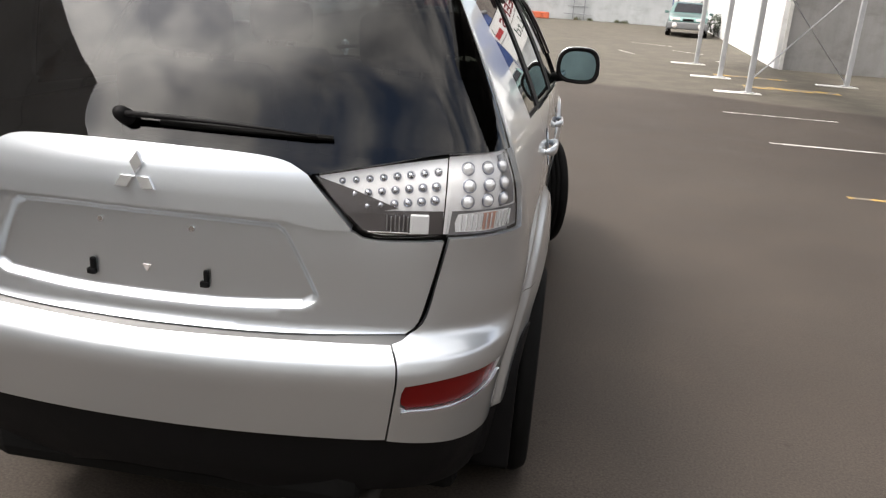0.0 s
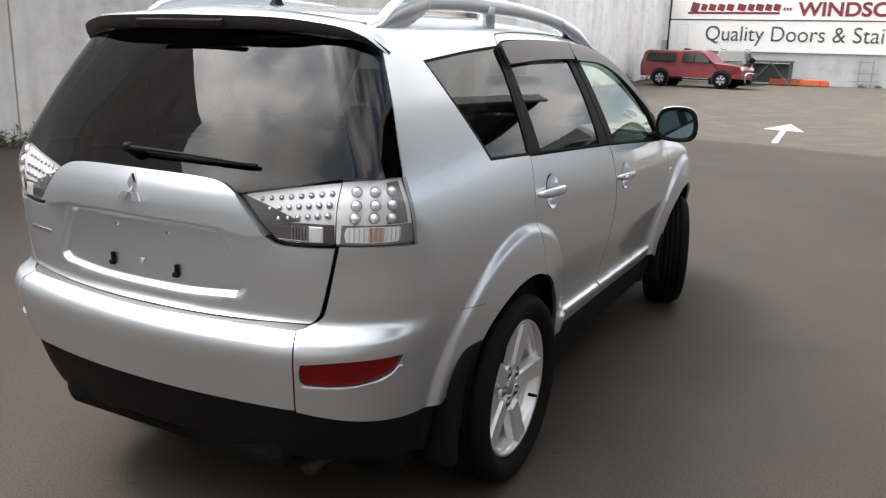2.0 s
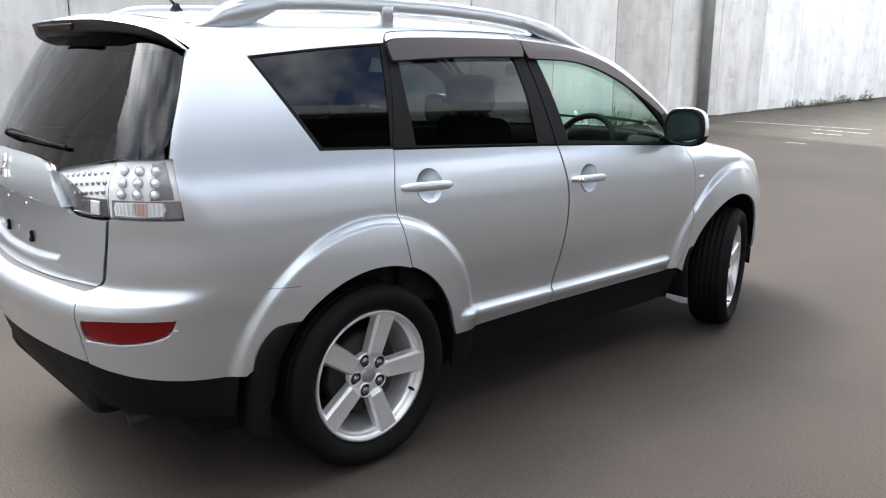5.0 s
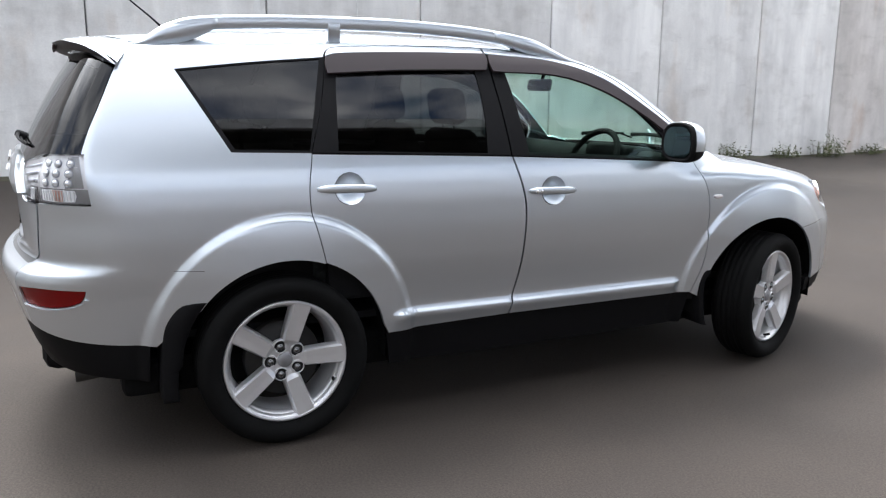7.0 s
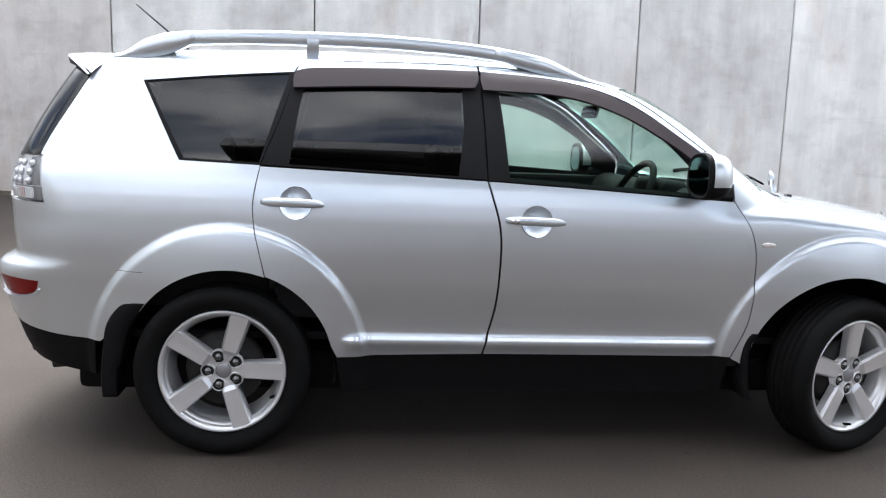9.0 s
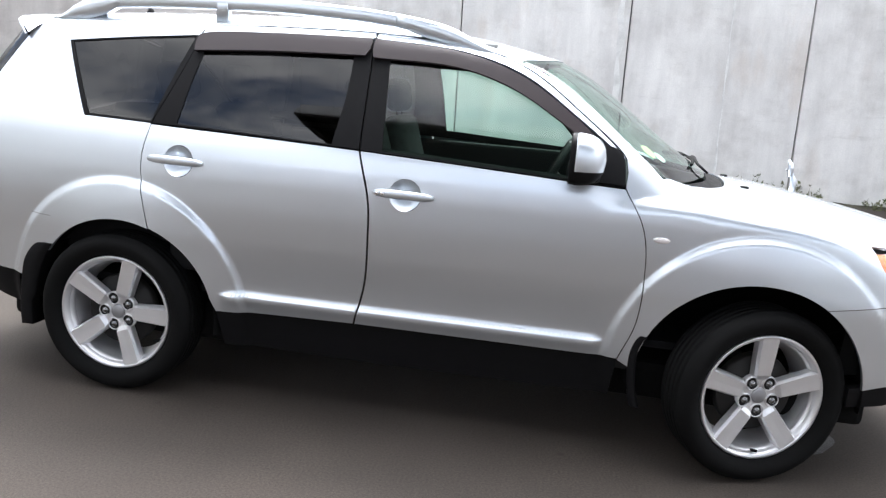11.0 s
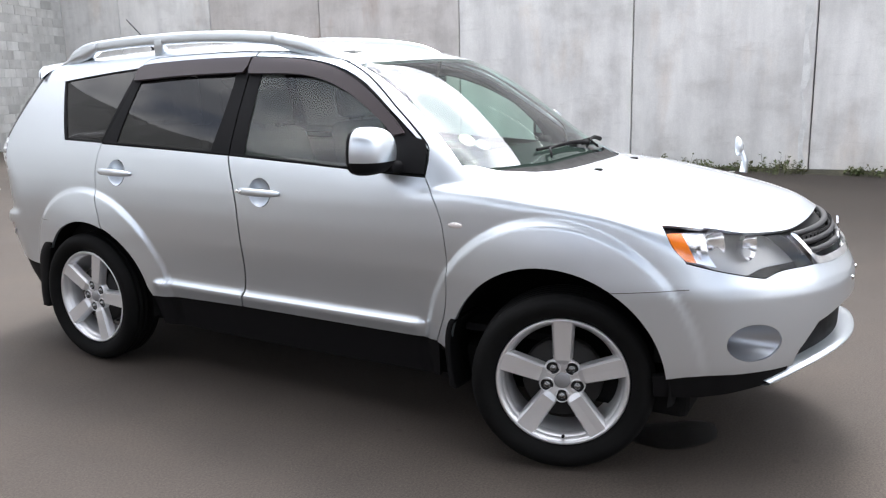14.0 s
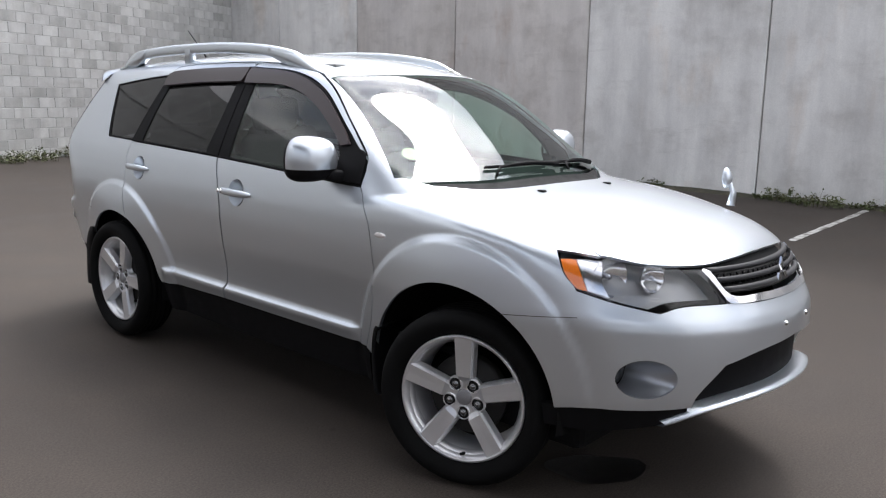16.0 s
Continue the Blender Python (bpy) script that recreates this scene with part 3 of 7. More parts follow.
roof_half = [[(0, -0.56), (0.25, -0.545), (0.47, -0.49)], [(0.47, -0.49)] + RAIL_TOP[1:6], [RAIL_TOP[5], (0.40, 1.70), (0.2, 1.755), (0, 1.775)]]
patch("roof", flip(roof_half), "top", SILVER, car, label="silver roof panel", grid=0.05)
screen = [[(0, 1.782), (0.2, 1.762), (0.40, 1.708), (0.557, 1.622)], RAIL_TOP[5:], [RAIL_TOP[-1], (0.66, 2.29), (0.4, 2.40), (0.2, 2.435), (0, 2.445)]]
screen[1][0] = (0.557, 1.622)
patch("windscreen", flip(screen), "top", GREEN_GLASS, car, label="green-tinted laminated windscreen", grid=0.05)
cowl = [[(0, 2.448), (0.2, 2.438), (0.4, 2.403), (0.66, 2.293)], [(0.66, 2.293), (0.64, 2.315)], [(0.64, 2.315), (0.4, 2.47), (0.2, 2.515), (0, 2.525)]]
patch("cowl", flip(cowl), "top", TRIM, car, label="black plastic cowl", inset=0.006)
bonnet = [[(0, 2.528), (0.2, 2.518), (0.4, 2.473), (0.638, 2.318)], [(0.638, 2.318), (0.622, 2.70), (0.645, 2.972), (0.638, 3.112)], [(0.638, 3.112), (0.541, 3.250), (0.383, 3.36), (0.2, 3.404), (0, 3.415)]]
patch("bonnet", flip(bonnet), "top", SILVER, car, label="silver bonnet", grid=0.04, gap=0.0045)
wing_top = [[(0.728, 2.207), (0.66, 2.295), (0.638, 2.318)], [(0.638, 2.318), (0.622, 2.70), (0.645, 2.972), (0.638, 3.112)], [(0.638, 3.112), (0.712, 2.985)], W_TOP[::-1], [W_TOP[0], (0.728, 2.207)]]
both("front_wing_top", wing_top, "top", SILVER, car, gap=-0.0004, grid=0.012)
HEAD_EDGE = moved(curve_pts([(0.620, 0.925), (0.597, 0.872), (0.552, 0.820), (0.546, 0.735)], 4), "nose_corner", "side")
ARCH_F = arc(FA, 57, 7, 12)
ARCH_NC = moved(ARCH_F, "side", "nose_corner")
LOW_SEAM = [HEAD_EDGE[-1], ARCH_F[0]]
wing = [W_SIDE, [W_SIDE[-1]] + HEAD_EDGE, LOW_SEAM, arc(FA, 57, 176, 16), [arc(FA, 57, 176, 16)[-1], (2.117, 0.411)], F_SEAM[::-1], [F_SEAM[0], W_SIDE[0]]]
FS = [[HEAD_EDGE[-1], ARCH_F[0]], [ARCH_F[0], (ARCH_F[0][0], ARCH_F[0][1] - 0.0028)], [(ARCH_F[0][0], ARCH_F[0][1] - 0.0028), (HEAD_EDGE[-1][0], HEAD_EDGE[-1][1] - 0.0028)], [(HEAD_EDGE[-1][0], HEAD_EDGE[-1][1] - 0.0028), HEAD_EDGE[-1]]]
both("bumper_seam", FS, "side", SEAM, car, lift=0.0012, rim=0, gap=0.0, grid=0.02)
both("front_wing", wing, "side", SILVER, car, label="silver front wing", gap=-0.0004, grid=0.02)

HEAD = [[(0.620, 0.925), (0.46, 0.925), (0.304, 0.906), (0.130, 0.896)], [(0.130, 0.896), (0.112, 0.84), (0.094, 0.788)], [(0.094, 0.788), (0.228, 0.784), (0.300, 0.762)], [(0.300, 0.762), (0.43, 0.79), (0.55, 0.822)], [(0.55, 0.822), (0.595, 0.87), (0.620, 0.925)]]
both("headlamp_lens", HEAD, "nose_corner", CLEAR, car, gap=0.003)
FOG_C = (0.337, 0.537)
FOG = [[(FOG_C[0] + 0.088 * math.cos(a), FOG_C[1] + 0.070 * math.sin(a)) for a in np.linspace(0, 2 * math.pi, 17)]]
bump_c = [[(0.094, 0.785), (0.228, 0.781), (0.300, 0.759)], [(0.300, 0.759), (0.43, 0.787), (0.55, 0.819)], [(0.55, 0.819), (0.546, 0.735)], [(0.546, 0.735), ARCH_NC[0]], ARCH_NC, [ARCH_NC[-1], (0.51, 0.418), (0.298, 0.430), (0.207, 0.440)],
          [(0.207, 0.440), (0.19, 0.488), (0.12, 0.585)], [(0.12, 0.585), (0.094, 0.785)]]
both("front_bumper_corner", bump_c, "nose_corner", SILVER, car, label="silver front bumper", gap=-0.0015, holes=[FOG], rim=0.012, grid=0.015)
nb = moved([(0.12, 0.585), (0.094, 0.785)], "nose_corner", "nose")
bump_f = [[(0, 0.775), (0.2, 0.777), (0.30, 0.780), nb[1]], [nb[1], nb[0]], [nb[0], (0.25, 0.620), (0, 0.638)]]
patch("front_bumper", flip(bump_f), "nose", SILVER, car, gap=-0.0015, rim=0.012, grid=0.015)
GRILLE = [[(0, 0.912), (0.2, 0.908), (0.385, 0.892)], [(0.385, 0.892), (0.35, 0.81)], [(0.35, 0.81), (0.2, 0.803), (0, 0.800)]]
patch("grille_back", flip(GRILLE), "nose", DARK, car, inset=0.03, rim=0)
CR = [[(0, 0.801), (0.2, 0.804), (0.345, 0.811), (0.372, 0.885), (0.388, 0.893)], [(0.388, 0.893), (0.40, 0.889)], [(0.40, 0.889), (0.372, 0.80), (0.35, 0.785), (0.2, 0.780), (0, 0.778)]]
patch("grille_surround", flip(CR), "nose", CHROME, car, lift=0.008, rim=0.02, gap=0.0)
INTAKE = [[(0, 0.638), (0.25, 0.620), (0.395, 0.585)], [(0.395, 0.585), (0.49, 0.44)], [(0.49, 0.44), (0.2, 0.40), (0, 0.40)]]
patch("lower_intake", flip(INTAKE), "nose", TRIM, car, inset=0.05, rim=0)

# side glass
QG = [[(-0.158, 1.180), (-0.02, 1.176), (0.128, 1.172)], [(0.128, 1.172), (0.18, 1.36), (0.228, 1.527)], [(0.228, 1.527), (-0.05, 1.501), (-0.326, 1.469)], [(-0.326, 1.469), (-0.158, 1.180)]]
both("quarter_window", QG, "side", PRIVACY, car, label="dark privacy glass quarter window", lift=-0.006, gap=-0.006)
RGL_FULL = [[(0.246, 1.170), (0.60, 1.158), (0.911, 1.148)], [(0.911, 1.148), (0.935, 1.35), (0.930, 1.550)], [(0.930, 1.550), (0.6, 1.546), (0.30, 1.532)], [(0.30, 1.532), (0.27, 1.36), (0.246, 1.170)]]
both("rear_door_window", RGL_FULL, "side", PRIVACY, car, label="dark privacy glass door window", lift=-0.006, gap=-0.006)
FGL = [[(1.122, 1.140), (1.5, 1.122), (1.93, 1.098)], [(1.93, 1.098), (1.90, 1.20), (1.76, 1.345), (1.60, 1.445), (1.39, 1.515), (1.08, 1.545)], [(1.08, 1.545), (1.10, 1.40), (1.122, 1.140)]]
both("front_door_window", FGL, "side", GREEN_GLASS, car, label="green-tinted front door window", lift=-0.006, gap=-0.006)
frame_rear = [[(0.133, 1.162), (0.60, 1.149), (1.028, 1.135)], [(1.028, 1.135), (1.02, 1.35), (1.006, 1.572)], [(1.006, 1.572), (0.65, 1.566), (0.33, 1.552), (0.252, 1.535)], [(0.252, 1.535), (0.205, 1.36), (0.133, 1.162)]]
both("rear_window_frame", frame_rear, "side", TRIM, car, label="black rear window frame", holes=[RGL_FULL], lift=-0.002, gap=0.002)
frame_front = [[(1.032, 1.133), (1.5, 1.112), (2.068, 1.085)], [(2.068, 1.085), (2.06, 1.18), (2.015, 1.215), (1.872, 1.318), (1.635, 1.470), (1.37, 1.547), (1.012, 1.572)], [(1.012, 1.572), (1.024, 1.35), (1.032, 1.133)]]
both("front_window_frame", frame_front, "side", TRIM, car, label="black front window frame", holes=[FGL], lift=-0.002, gap=0.002)
qf = [[(-0.175, 1.168), (-0.02, 1.164), (0.132, 1.160)], [(0.132, 1.160), (0.205, 1.36), (0.258, 1.55)], [(0.258, 1.55), (0.245, 1.536), (-0.05, 1.508), (-0.345, 1.474)], [(-0.345, 1.474), (-0.175, 1.168)]]
both("quarter_window_frame", qf, "side", TRIM, car, holes=[QG], lift=-0.002, gap=0.001)

fr_top = [[(0.252, 1.537), (0.33, 1.554), (0.65, 1.568), (1.006, 1.574)], [(1.006, 1.574), (1.004, 1.600)], [(1.004, 1.600), (0.65, 1.596), (0.32, 1.580), (0.262, 1.560)], [(0.262, 1.560), (0.252, 1.537)]]
both("rear_door_frame", fr_top, "side", SILVER, car, gap=0.0022, grid=0.02)
ff_top = [[(1.010, 1.574), (1.37, 1.549), (1.637, 1.472), (1.874, 1.320), (2.017, 1.217)], [(2.017, 1.217), (2.062, 1.185)], [(2.062, 1.185), (2.045, 1.210), (1.895, 1.331), (1.655, 1.494), (1.388, 1.574), (1.010, 1.600)], [(1.010, 1.600), (1.010, 1.574)]]
both("front_door_frame", ff_top, "side", SILVER, car, gap=0.0022, grid=0.02)

# black strips added behind the pillar and belt joints to block light leaks
both("pillar_seal", [[(0.97, 1.12), (1.10, 1.11)], [(1.10, 1.11), (1.085, 1.35), (1.07, 1.56)], [(1.07, 1.56), (0.95, 1.56)], [(0.95, 1.56), (0.965, 1.35), (0.97, 1.12)]], "side", DARK, car, inset=0.016, rim=0, gap=0.0, grid=0.03)
both("belt_seal", [[(-0.16, 1.182), (0.132, 1.176), (1.03, 1.150), (1.5, 1.128), (2.06, 1.100)], [(2.06, 1.100), (2.06, 1.060)], [(2.06, 1.060), (1.5, 1.085), (1.03, 1.105), (0.132, 1.130), (-0.16, 1.140)], [(-0.16, 1.140), (-0.16, 1.182)]], "side", DARK, car, inset=0.018, rim=0, gap=0.0, grid=0.03)

# sills
sill = [[(0.44, 0.397), (0.75, 0.403), (1.042, 0.411), (1.6, 0.411), (2.117, 0.410)], [(2.117, 0.410), (2.10, 0.245)], [(2.10, 0.245), (1.2, 0.238), (0.47, 0.245)], [(0.47, 0.245), (0.44, 0.397)]]
both("sill", sill, "side", TRIM, car, label="black plastic sill", inset=0.015, gap=0.0)


NUT = material("dark_wheel_nut", (0.22, 0.22, 0.22), 0.25, metal=0.9)
CAP = material("dull_centre_cap", (0.30, 0.30, 0.31), 0.4, metal=0.5)


def wheel(name, at, steer=0.0, left=False, spin=-20.0, valve=-30.0):
    """A tyre and a five-spoke alloy wheel; the outer face looks along +x."""
    w = new(name)
    w.matrix_world = pose(*at, 0, 0, steer + (180 if left else 0))
    w.parent = car
    R = at[2]
    prof = [(0.235, 0.055), (0.252, 0.075), (0.262, 0.092), (0.285, 0.106), (0.305, 0.108), (0.322, 0.102), (R - 0.010, 0.088), (R - 0.003, 0.075)]
    tread = []
    for k in range(5):
        c = 0.060 - k * 0.030
        tread += [(R - 0.001, c + 0.011), (R, c - 0.009), (R - 0.009, c - 0.011), (R - 0.009, c - 0.016)]
    full = prof + tread + [(r, -a) for r, a in prof[::-1]]
    part("tyre", lathe(full, 72), RUBBER, w, "worn black road tyre", smooth=True)
    rim = [(0.225, -0.09), (0.235, -0.06), (0.222, -0.03), (0.215, 0.03), (0.225, 0.055), (0.246, 0.066), (0.250, 0.074), (0.247, 0.082), (0.238, 0.080), (0.228, 0.066), (0.222, 0.04), (0.210, 0.02), (0.205, -0.08)]
    part("rim", lathe(rim, 72), ALLOY, w, smooth=True)
    for k in range(5):
        b = bmesh.new()
        prof2 = [(0.036, 0.020, 0.050), (0.066, 0.026, 0.055), (0.084, 0.034, 0.066), (0.14, 0.037, 0.070), (0.19, 0.039, 0.074), (0.244, 0.041, 0.080)]
        rows = []
        for r, hw, xo in prof2:
            rows.append([b.verts.new(p) for p in ((xo - 0.040, -hw * 1.10, r), (xo - 0.012, -hw, r), (xo, -hw + 0.007, r), (xo - 0.001, 0, r), (xo, hw - 0.007, r), (xo - 0.012, hw, r), (xo - 0.040, hw * 1.10, r))])
        for p, q in zip(rows, rows[1:]):
            for i in range(6):
                b.faces.new((p[i], p[i + 1], q[i + 1], q[i]))
            b.faces.new((p[6], p[0], q[0], q[6]))
        bmesh.ops.recalc_face_normals(b, faces=b.faces)
        bmesh.ops.transform(b, matrix=pose(0, 0, 0, 72 * k + spin), verts=b.verts)
        part("spoke", b, ALLOY, w)
    part("hub", lathe([(0.030, 0.050), (0.034, 0.049), (0.062, 0.050), (0.078, 0.042), (0.086, 0.0)], 40), ALLOY, w, smooth=True)
    part("centre_cap", lathe([(0.0, 0.059), (0.024, 0.058), (0.030, 0.055), (0.032, 0.047)], 28), CAP, w, "dull grey centre cap", smooth=True)
    for k in range(5):
        a = radians(72 * k + spin + 90 + 36)
        b = lathe([(0.0, 0.063), (0.010, 0.061), (0.0145, 0.055), (0.015, 0.046)], 10)
        bmesh.ops.translate(b, vec=(0, 0.060 * math.cos(a), 0.060 * math.sin(a)), verts=b.verts)
        nut = part("wheel_nut", b, NUT, w, smooth=True)
        # flat black disc on the hub in place of the pocket's shade
        b = lathe([(0.0, 0.0515), (0.0250, 0.0515)], 16)
        bmesh.ops.translate(b, vec=(0, 0.060 * math.cos(a), 0.060 * math.sin(a)), verts=b.verts)
        part("nut_pocket", b, DARK, nut)
        b = lathe([(0.0245, 0.049), (0.0245, 0.057), (0.0275, 0.056), (0.031, 0.044)], 18)
        bmesh.ops.translate(b, vec=(0, 0.060 * math.cos(a), 0.060 * math.sin(a)), verts=b.verts)
        part("nut_collar", b, ALLOY, nut, smooth=True)
    b = tube([(0.050, 0.226, 0), (0.085, 0.214, 0)], [0.0065, 0.0055], 10)
    bmesh.ops.transform(b, matrix=pose(0, 0, 0, valve), verts=b.verts)
    part("tyre_valve", b, RUBBER, w, "short black rubber valve", smooth=True)
    b = lathe([(0.0, 0.02), (0.15, 0.02), (0.155, 0.0), (0.155, -0.02)], 48)
    part("brake_disc", b, material("cast_iron", (0.020, 0.019, 0.018), 0.6, metal=0.5) if "cast_iron" not in bpy.data.materials else bpy.data.materials["cast_iron"], w, smooth=True)
    return w


STEER = 18.0
wheel("wheel", (0.745, 0.0, 0.343), spin=-17.0, valve=-28.0)
wheel("wheel", (-0.745, 0.0, 0.343), left=True)
wheel("wheel", (0.745, 2.645, 0.343), STEER, spin=0.0, valve=-88.0)
wheel("wheel", (-0.745, 2.645, 0.343), STEER, left=True)

# ---- the car's fittings ----
def surf(a, b, view, out=0.0):
    """A point on the body, and its normal."""
    p, n = cast([a], [b], view)
    return Vector(p[0] + n[0] * out), Vector(n[0])


def frame_on(p, n, up=(0, 0, 1)):
    """A pose at p whose x axis is n."""
    n = Vector(n).normalized()
    z = (Vector(up) - n * n.dot(Vector(up))).normalized()
    y = z.cross(n)
    m = Matrix((n, y, z)).transposed().to_4x4()
    m.translation = p
    return m


def sides(build):
    """Build for the right side (+1) and the left side (-1)."""
    for s in (1, -1):
        build(s)


def mirror_bm(b, s):
    if s < 0:
        bmesh.ops.scale(b, vec=(-1, 1, 1), verts=b.verts)
        bmesh.ops.reverse_faces(b, faces=b.faces)
    return b


def loft(rings, closed=False, caps=True):
    bm = bmesh.new()
    R = [[bm.verts.new(p) for p in r] for r in rings]
    for p, q in zip(R, R[1:]):
        n = len(p)
        for i in range(n if closed else n - 1):
            bm.faces.new((p[i], p[(i + 1) % n], q[(i + 1) % n], q[i]))
    if caps and closed:
        bm.faces.new(R[0][::-1])
        bm.faces.new(R[-1])
    bmesh.ops.recalc_face_normals(bm, faces=bm.faces)
    return bm


# spoiler over the rear window
SP_X = np.linspace(-0.60, 0.60, 33)


def spoiler_ring(x, k):
    a = abs(x)
    ty, tz = float(table(a, (0, 0.3, 0.5, 0.56, 0.60), (-0.748, -0.722, -0.656, -0.612, -0.554))), float(table(a, (0, 0.3, 0.5, 0.56, 0.60), (1.583, 1.580, 1.560, 1.535, 1.488)))
    h = float(table(a, (0, 0.3, 0.5, 0.56, 0.60), (0.036, 0.036, 0.032, 0.022, 0.002)))
    fy = float(table(a, (0, 0.3, 0.47, 0.56, 0.60), (-0.556, -0.541, -0.488, -0.515, -0.545)))
    fz = float(cast([min(a, 0.5)], [fy], "top")[0][0][2]) if a < 0.5 else float(table(a, (0.5, 0.56, 0.60), (1.560, 1.530, 1.490)))
    if k == 0:
        return [(x, fy, fz - 0.002), (x, (fy + ty) / 2, (fz + tz) / 2 + 0.010 * (1 - a / 0.6)), (x, ty + 0.015, tz + 0.003), (x, ty, tz - 0.004)]
    return [(x, ty + 0.002, tz - 0.004), (x, ty + 0.010, tz - h), (x, ty + (fy - ty) * 0.30, tz - h - 0.006 * (1 - a / 0.6)), (x, ty + (fy - ty) * 0.55, fz - 0.05 * (1 - (a / 0.6) ** 4) - 0.002)]


part("spoiler", loft([spoiler_ring(x, 0) for x in SP_X]), SILVER, car, "silver roof spoiler", smooth=True)
LIP_GREY = material("dark_grey_spoiler_plastic", (0.040, 0.036, 0.037), 0.45, vary=0.15, scale=12)
part("spoiler_lip", loft([spoiler_ring(x, 1)[:3] for x in SP_X]), LIP_GREY, car, "dark spoiler lip", smooth=True)
part("spoiler_underside", loft([spoiler_ring(x, 1)[2:] for x in SP_X]), SILVER, car, smooth=True)
DARK_RED = material("dark_red_lens", (0.014, 0.005, 0.005), 0.6, spec=0.2)
b = boxed((0.34, 0.012, 0.022), (0, -0.741, 1.556), (8, 0, 0), bevel=0.005)
part("high_brake_lamp", b, DARK_RED, car)

# roof rails: bar, fairings at the ends and a middle foot
RAIL_Y = (-0.48, -0.36, -0.27, -0.15, 0.2, 0.55, 0.85, 1.0, 1.15, 1.30, 1.44, 1.56)
RAIL_Z = (1.598, 1.642, 1.672, 1.686, 1.703, 1.708, 1.700, 1.690, 1.674, 1.648, 1.612, 1.570)


def rail_line(y):
    """Plan and height of the rail's top at y, and the roof beneath; the ends run out into the roof."""
    x = float(table(y, (-0.48, 0.2, 1.0, 1.56), (0.488, 0.487, 0.490, 0.520)))
    roof = float(cast([x], [y], "top")[0][0][2])
    low = float(ease(-0.36, -0.48, np.array(y)) + ease(1.28, 1.56, np.array(y)))
    z = float(table(y, RAIL_Y, RAIL_Z))
    return x, z + (roof + 0.004 - z) * low, roof


def rail(s):
    rings = []
    for y in np.linspace(-0.48, 1.56, 68):
        x, z, roof = rail_line(y)
        e = max(0.0, min((y + 0.48) / 0.2, (1.56 - y) / 0.35, 1.0))
        hw, hh = 0.012 + 0.009 * e, 0.005 + 0.024 * e
        z -= hh
        rings.append([(x + hw * math.copysign(abs(math.cos(t)) ** 0.7, math.cos(t)), y, z + hh * math.copysign(abs(math.sin(t)) ** 0.7, math.sin(t))) for t in np.linspace(0, 2 * math.pi, 14, endpoint=False)])
    part("roof_rail", mirror_bm(loft(rings, closed=True), s), SILVER, car, "silver roof rail", smooth=True)
    for y0, y1, name in ((-0.48, -0.16, "rail_end"), (1.08, 1.56, "rail_end"), (0.290, 0.340, "rail_foot")):
        rr = []
        for k in range(15):
            y = y0 + (y1 - y0) * k / 14
            x, z, roof = rail_line(y)
            zb, zt = roof - 0.012, z - 0.006
            if name == "rail_end":
                f = (y - y0) / (y1 - y0) if y0 < 0 else (y1 - y) / (y1 - y0)
                zb = zb + max(0.0, (f - 0.45) / 0.55) ** 1.6 * (zt - 0.040 - zb)
            zt = max(zt, zb + 0.004)
            rr.append([(x - 0.021, y, zb), (x + 0.024, y, zb), (x + 0.022, y, zb + (zt - zb) * 0.7), (x + 0.016, y, zt), (x - 0.014, y, zt)])
        part(name, mirror_bm(loft(rr, closed=True), s), SILVER, car, smooth=True)


sides(rail)

# aerial
b = lathe([(0.0, 0.035), (0.010, 0.033), (0.016, 0.02), (0.028, 0.0)], 20)
bmesh.ops.transform(b, matrix=pose(0, -0.30, 1.632, 0, -90, 0), verts=b.verts)
part("aerial_base", b, TRIM, car, "black aerial foot", smooth=True)
part("aerial", tube([(0, -0.305, 1.66), (0, -0.36, 1.71), (0, -0.52, 1.84)], [0.005, 0.004, 0.0025], 8), TRIM, car, "thin black whip aerial", smooth=True)


# door handles
def handle(yc, zc, s, lock):
    pts = []
    for k in range(15):
        t = -1 + 2 * k / 14
        p, n = surf(yc + 0.122 * t, zc - 0.002 * t, "side")
        lift = 0.026 * (1 - abs(t) ** 4) + 0.001
        pts.append(p + n * lift)
    rings = []
    for k, p in enumerate(pts):
        t = -1 + 2 * k / 14
        h = 0.0175 * (1 - 0.55 * abs(t) ** 5)
        rings.append([(p.x + 0.009 * math.cos(a), p.y, p.z + h * math.sin(a)) for a in np.linspace(0, 2 * math.pi, 10, endpoint=False)])
    h = part("door_handle", mirror_bm(loft(rings, closed=True), s), SILVER, car, "silver pull handle", smooth=True)
    p, n = surf(yc + (0.013 if not lock else 0.006), zc, "side")
    b = lathe([(0.0, -0.022), (0.030, -0.020), (0.050, -0.012), (0.060, -0.003), (0.0632, 0.0005)], 36)
    bmesh.ops.transform(b, matrix=frame_on(p, n), verts=b.verts)
    part("handle_recess", mirror_bm(b, s), SILVER, car, smooth=True)
    if lock:
        for dy in (-0.100, -0.078):
            p, n = surf(yc + dy, zc, "side")
            b = lathe([(0.0, 0.004), (0.008, 0.003), (0.009, 0.0)], 14)
            bmesh.ops.transform(b, matrix=frame_on(p + n * 0.032, n), verts=b.verts)
            part("lock_barrel", mirror_bm(b, s), CHROME, h)


for s_ in (1, -1):
    handle(0.263, 1.020, s_, False)
    handle(1.226, 0.977, s_, True)

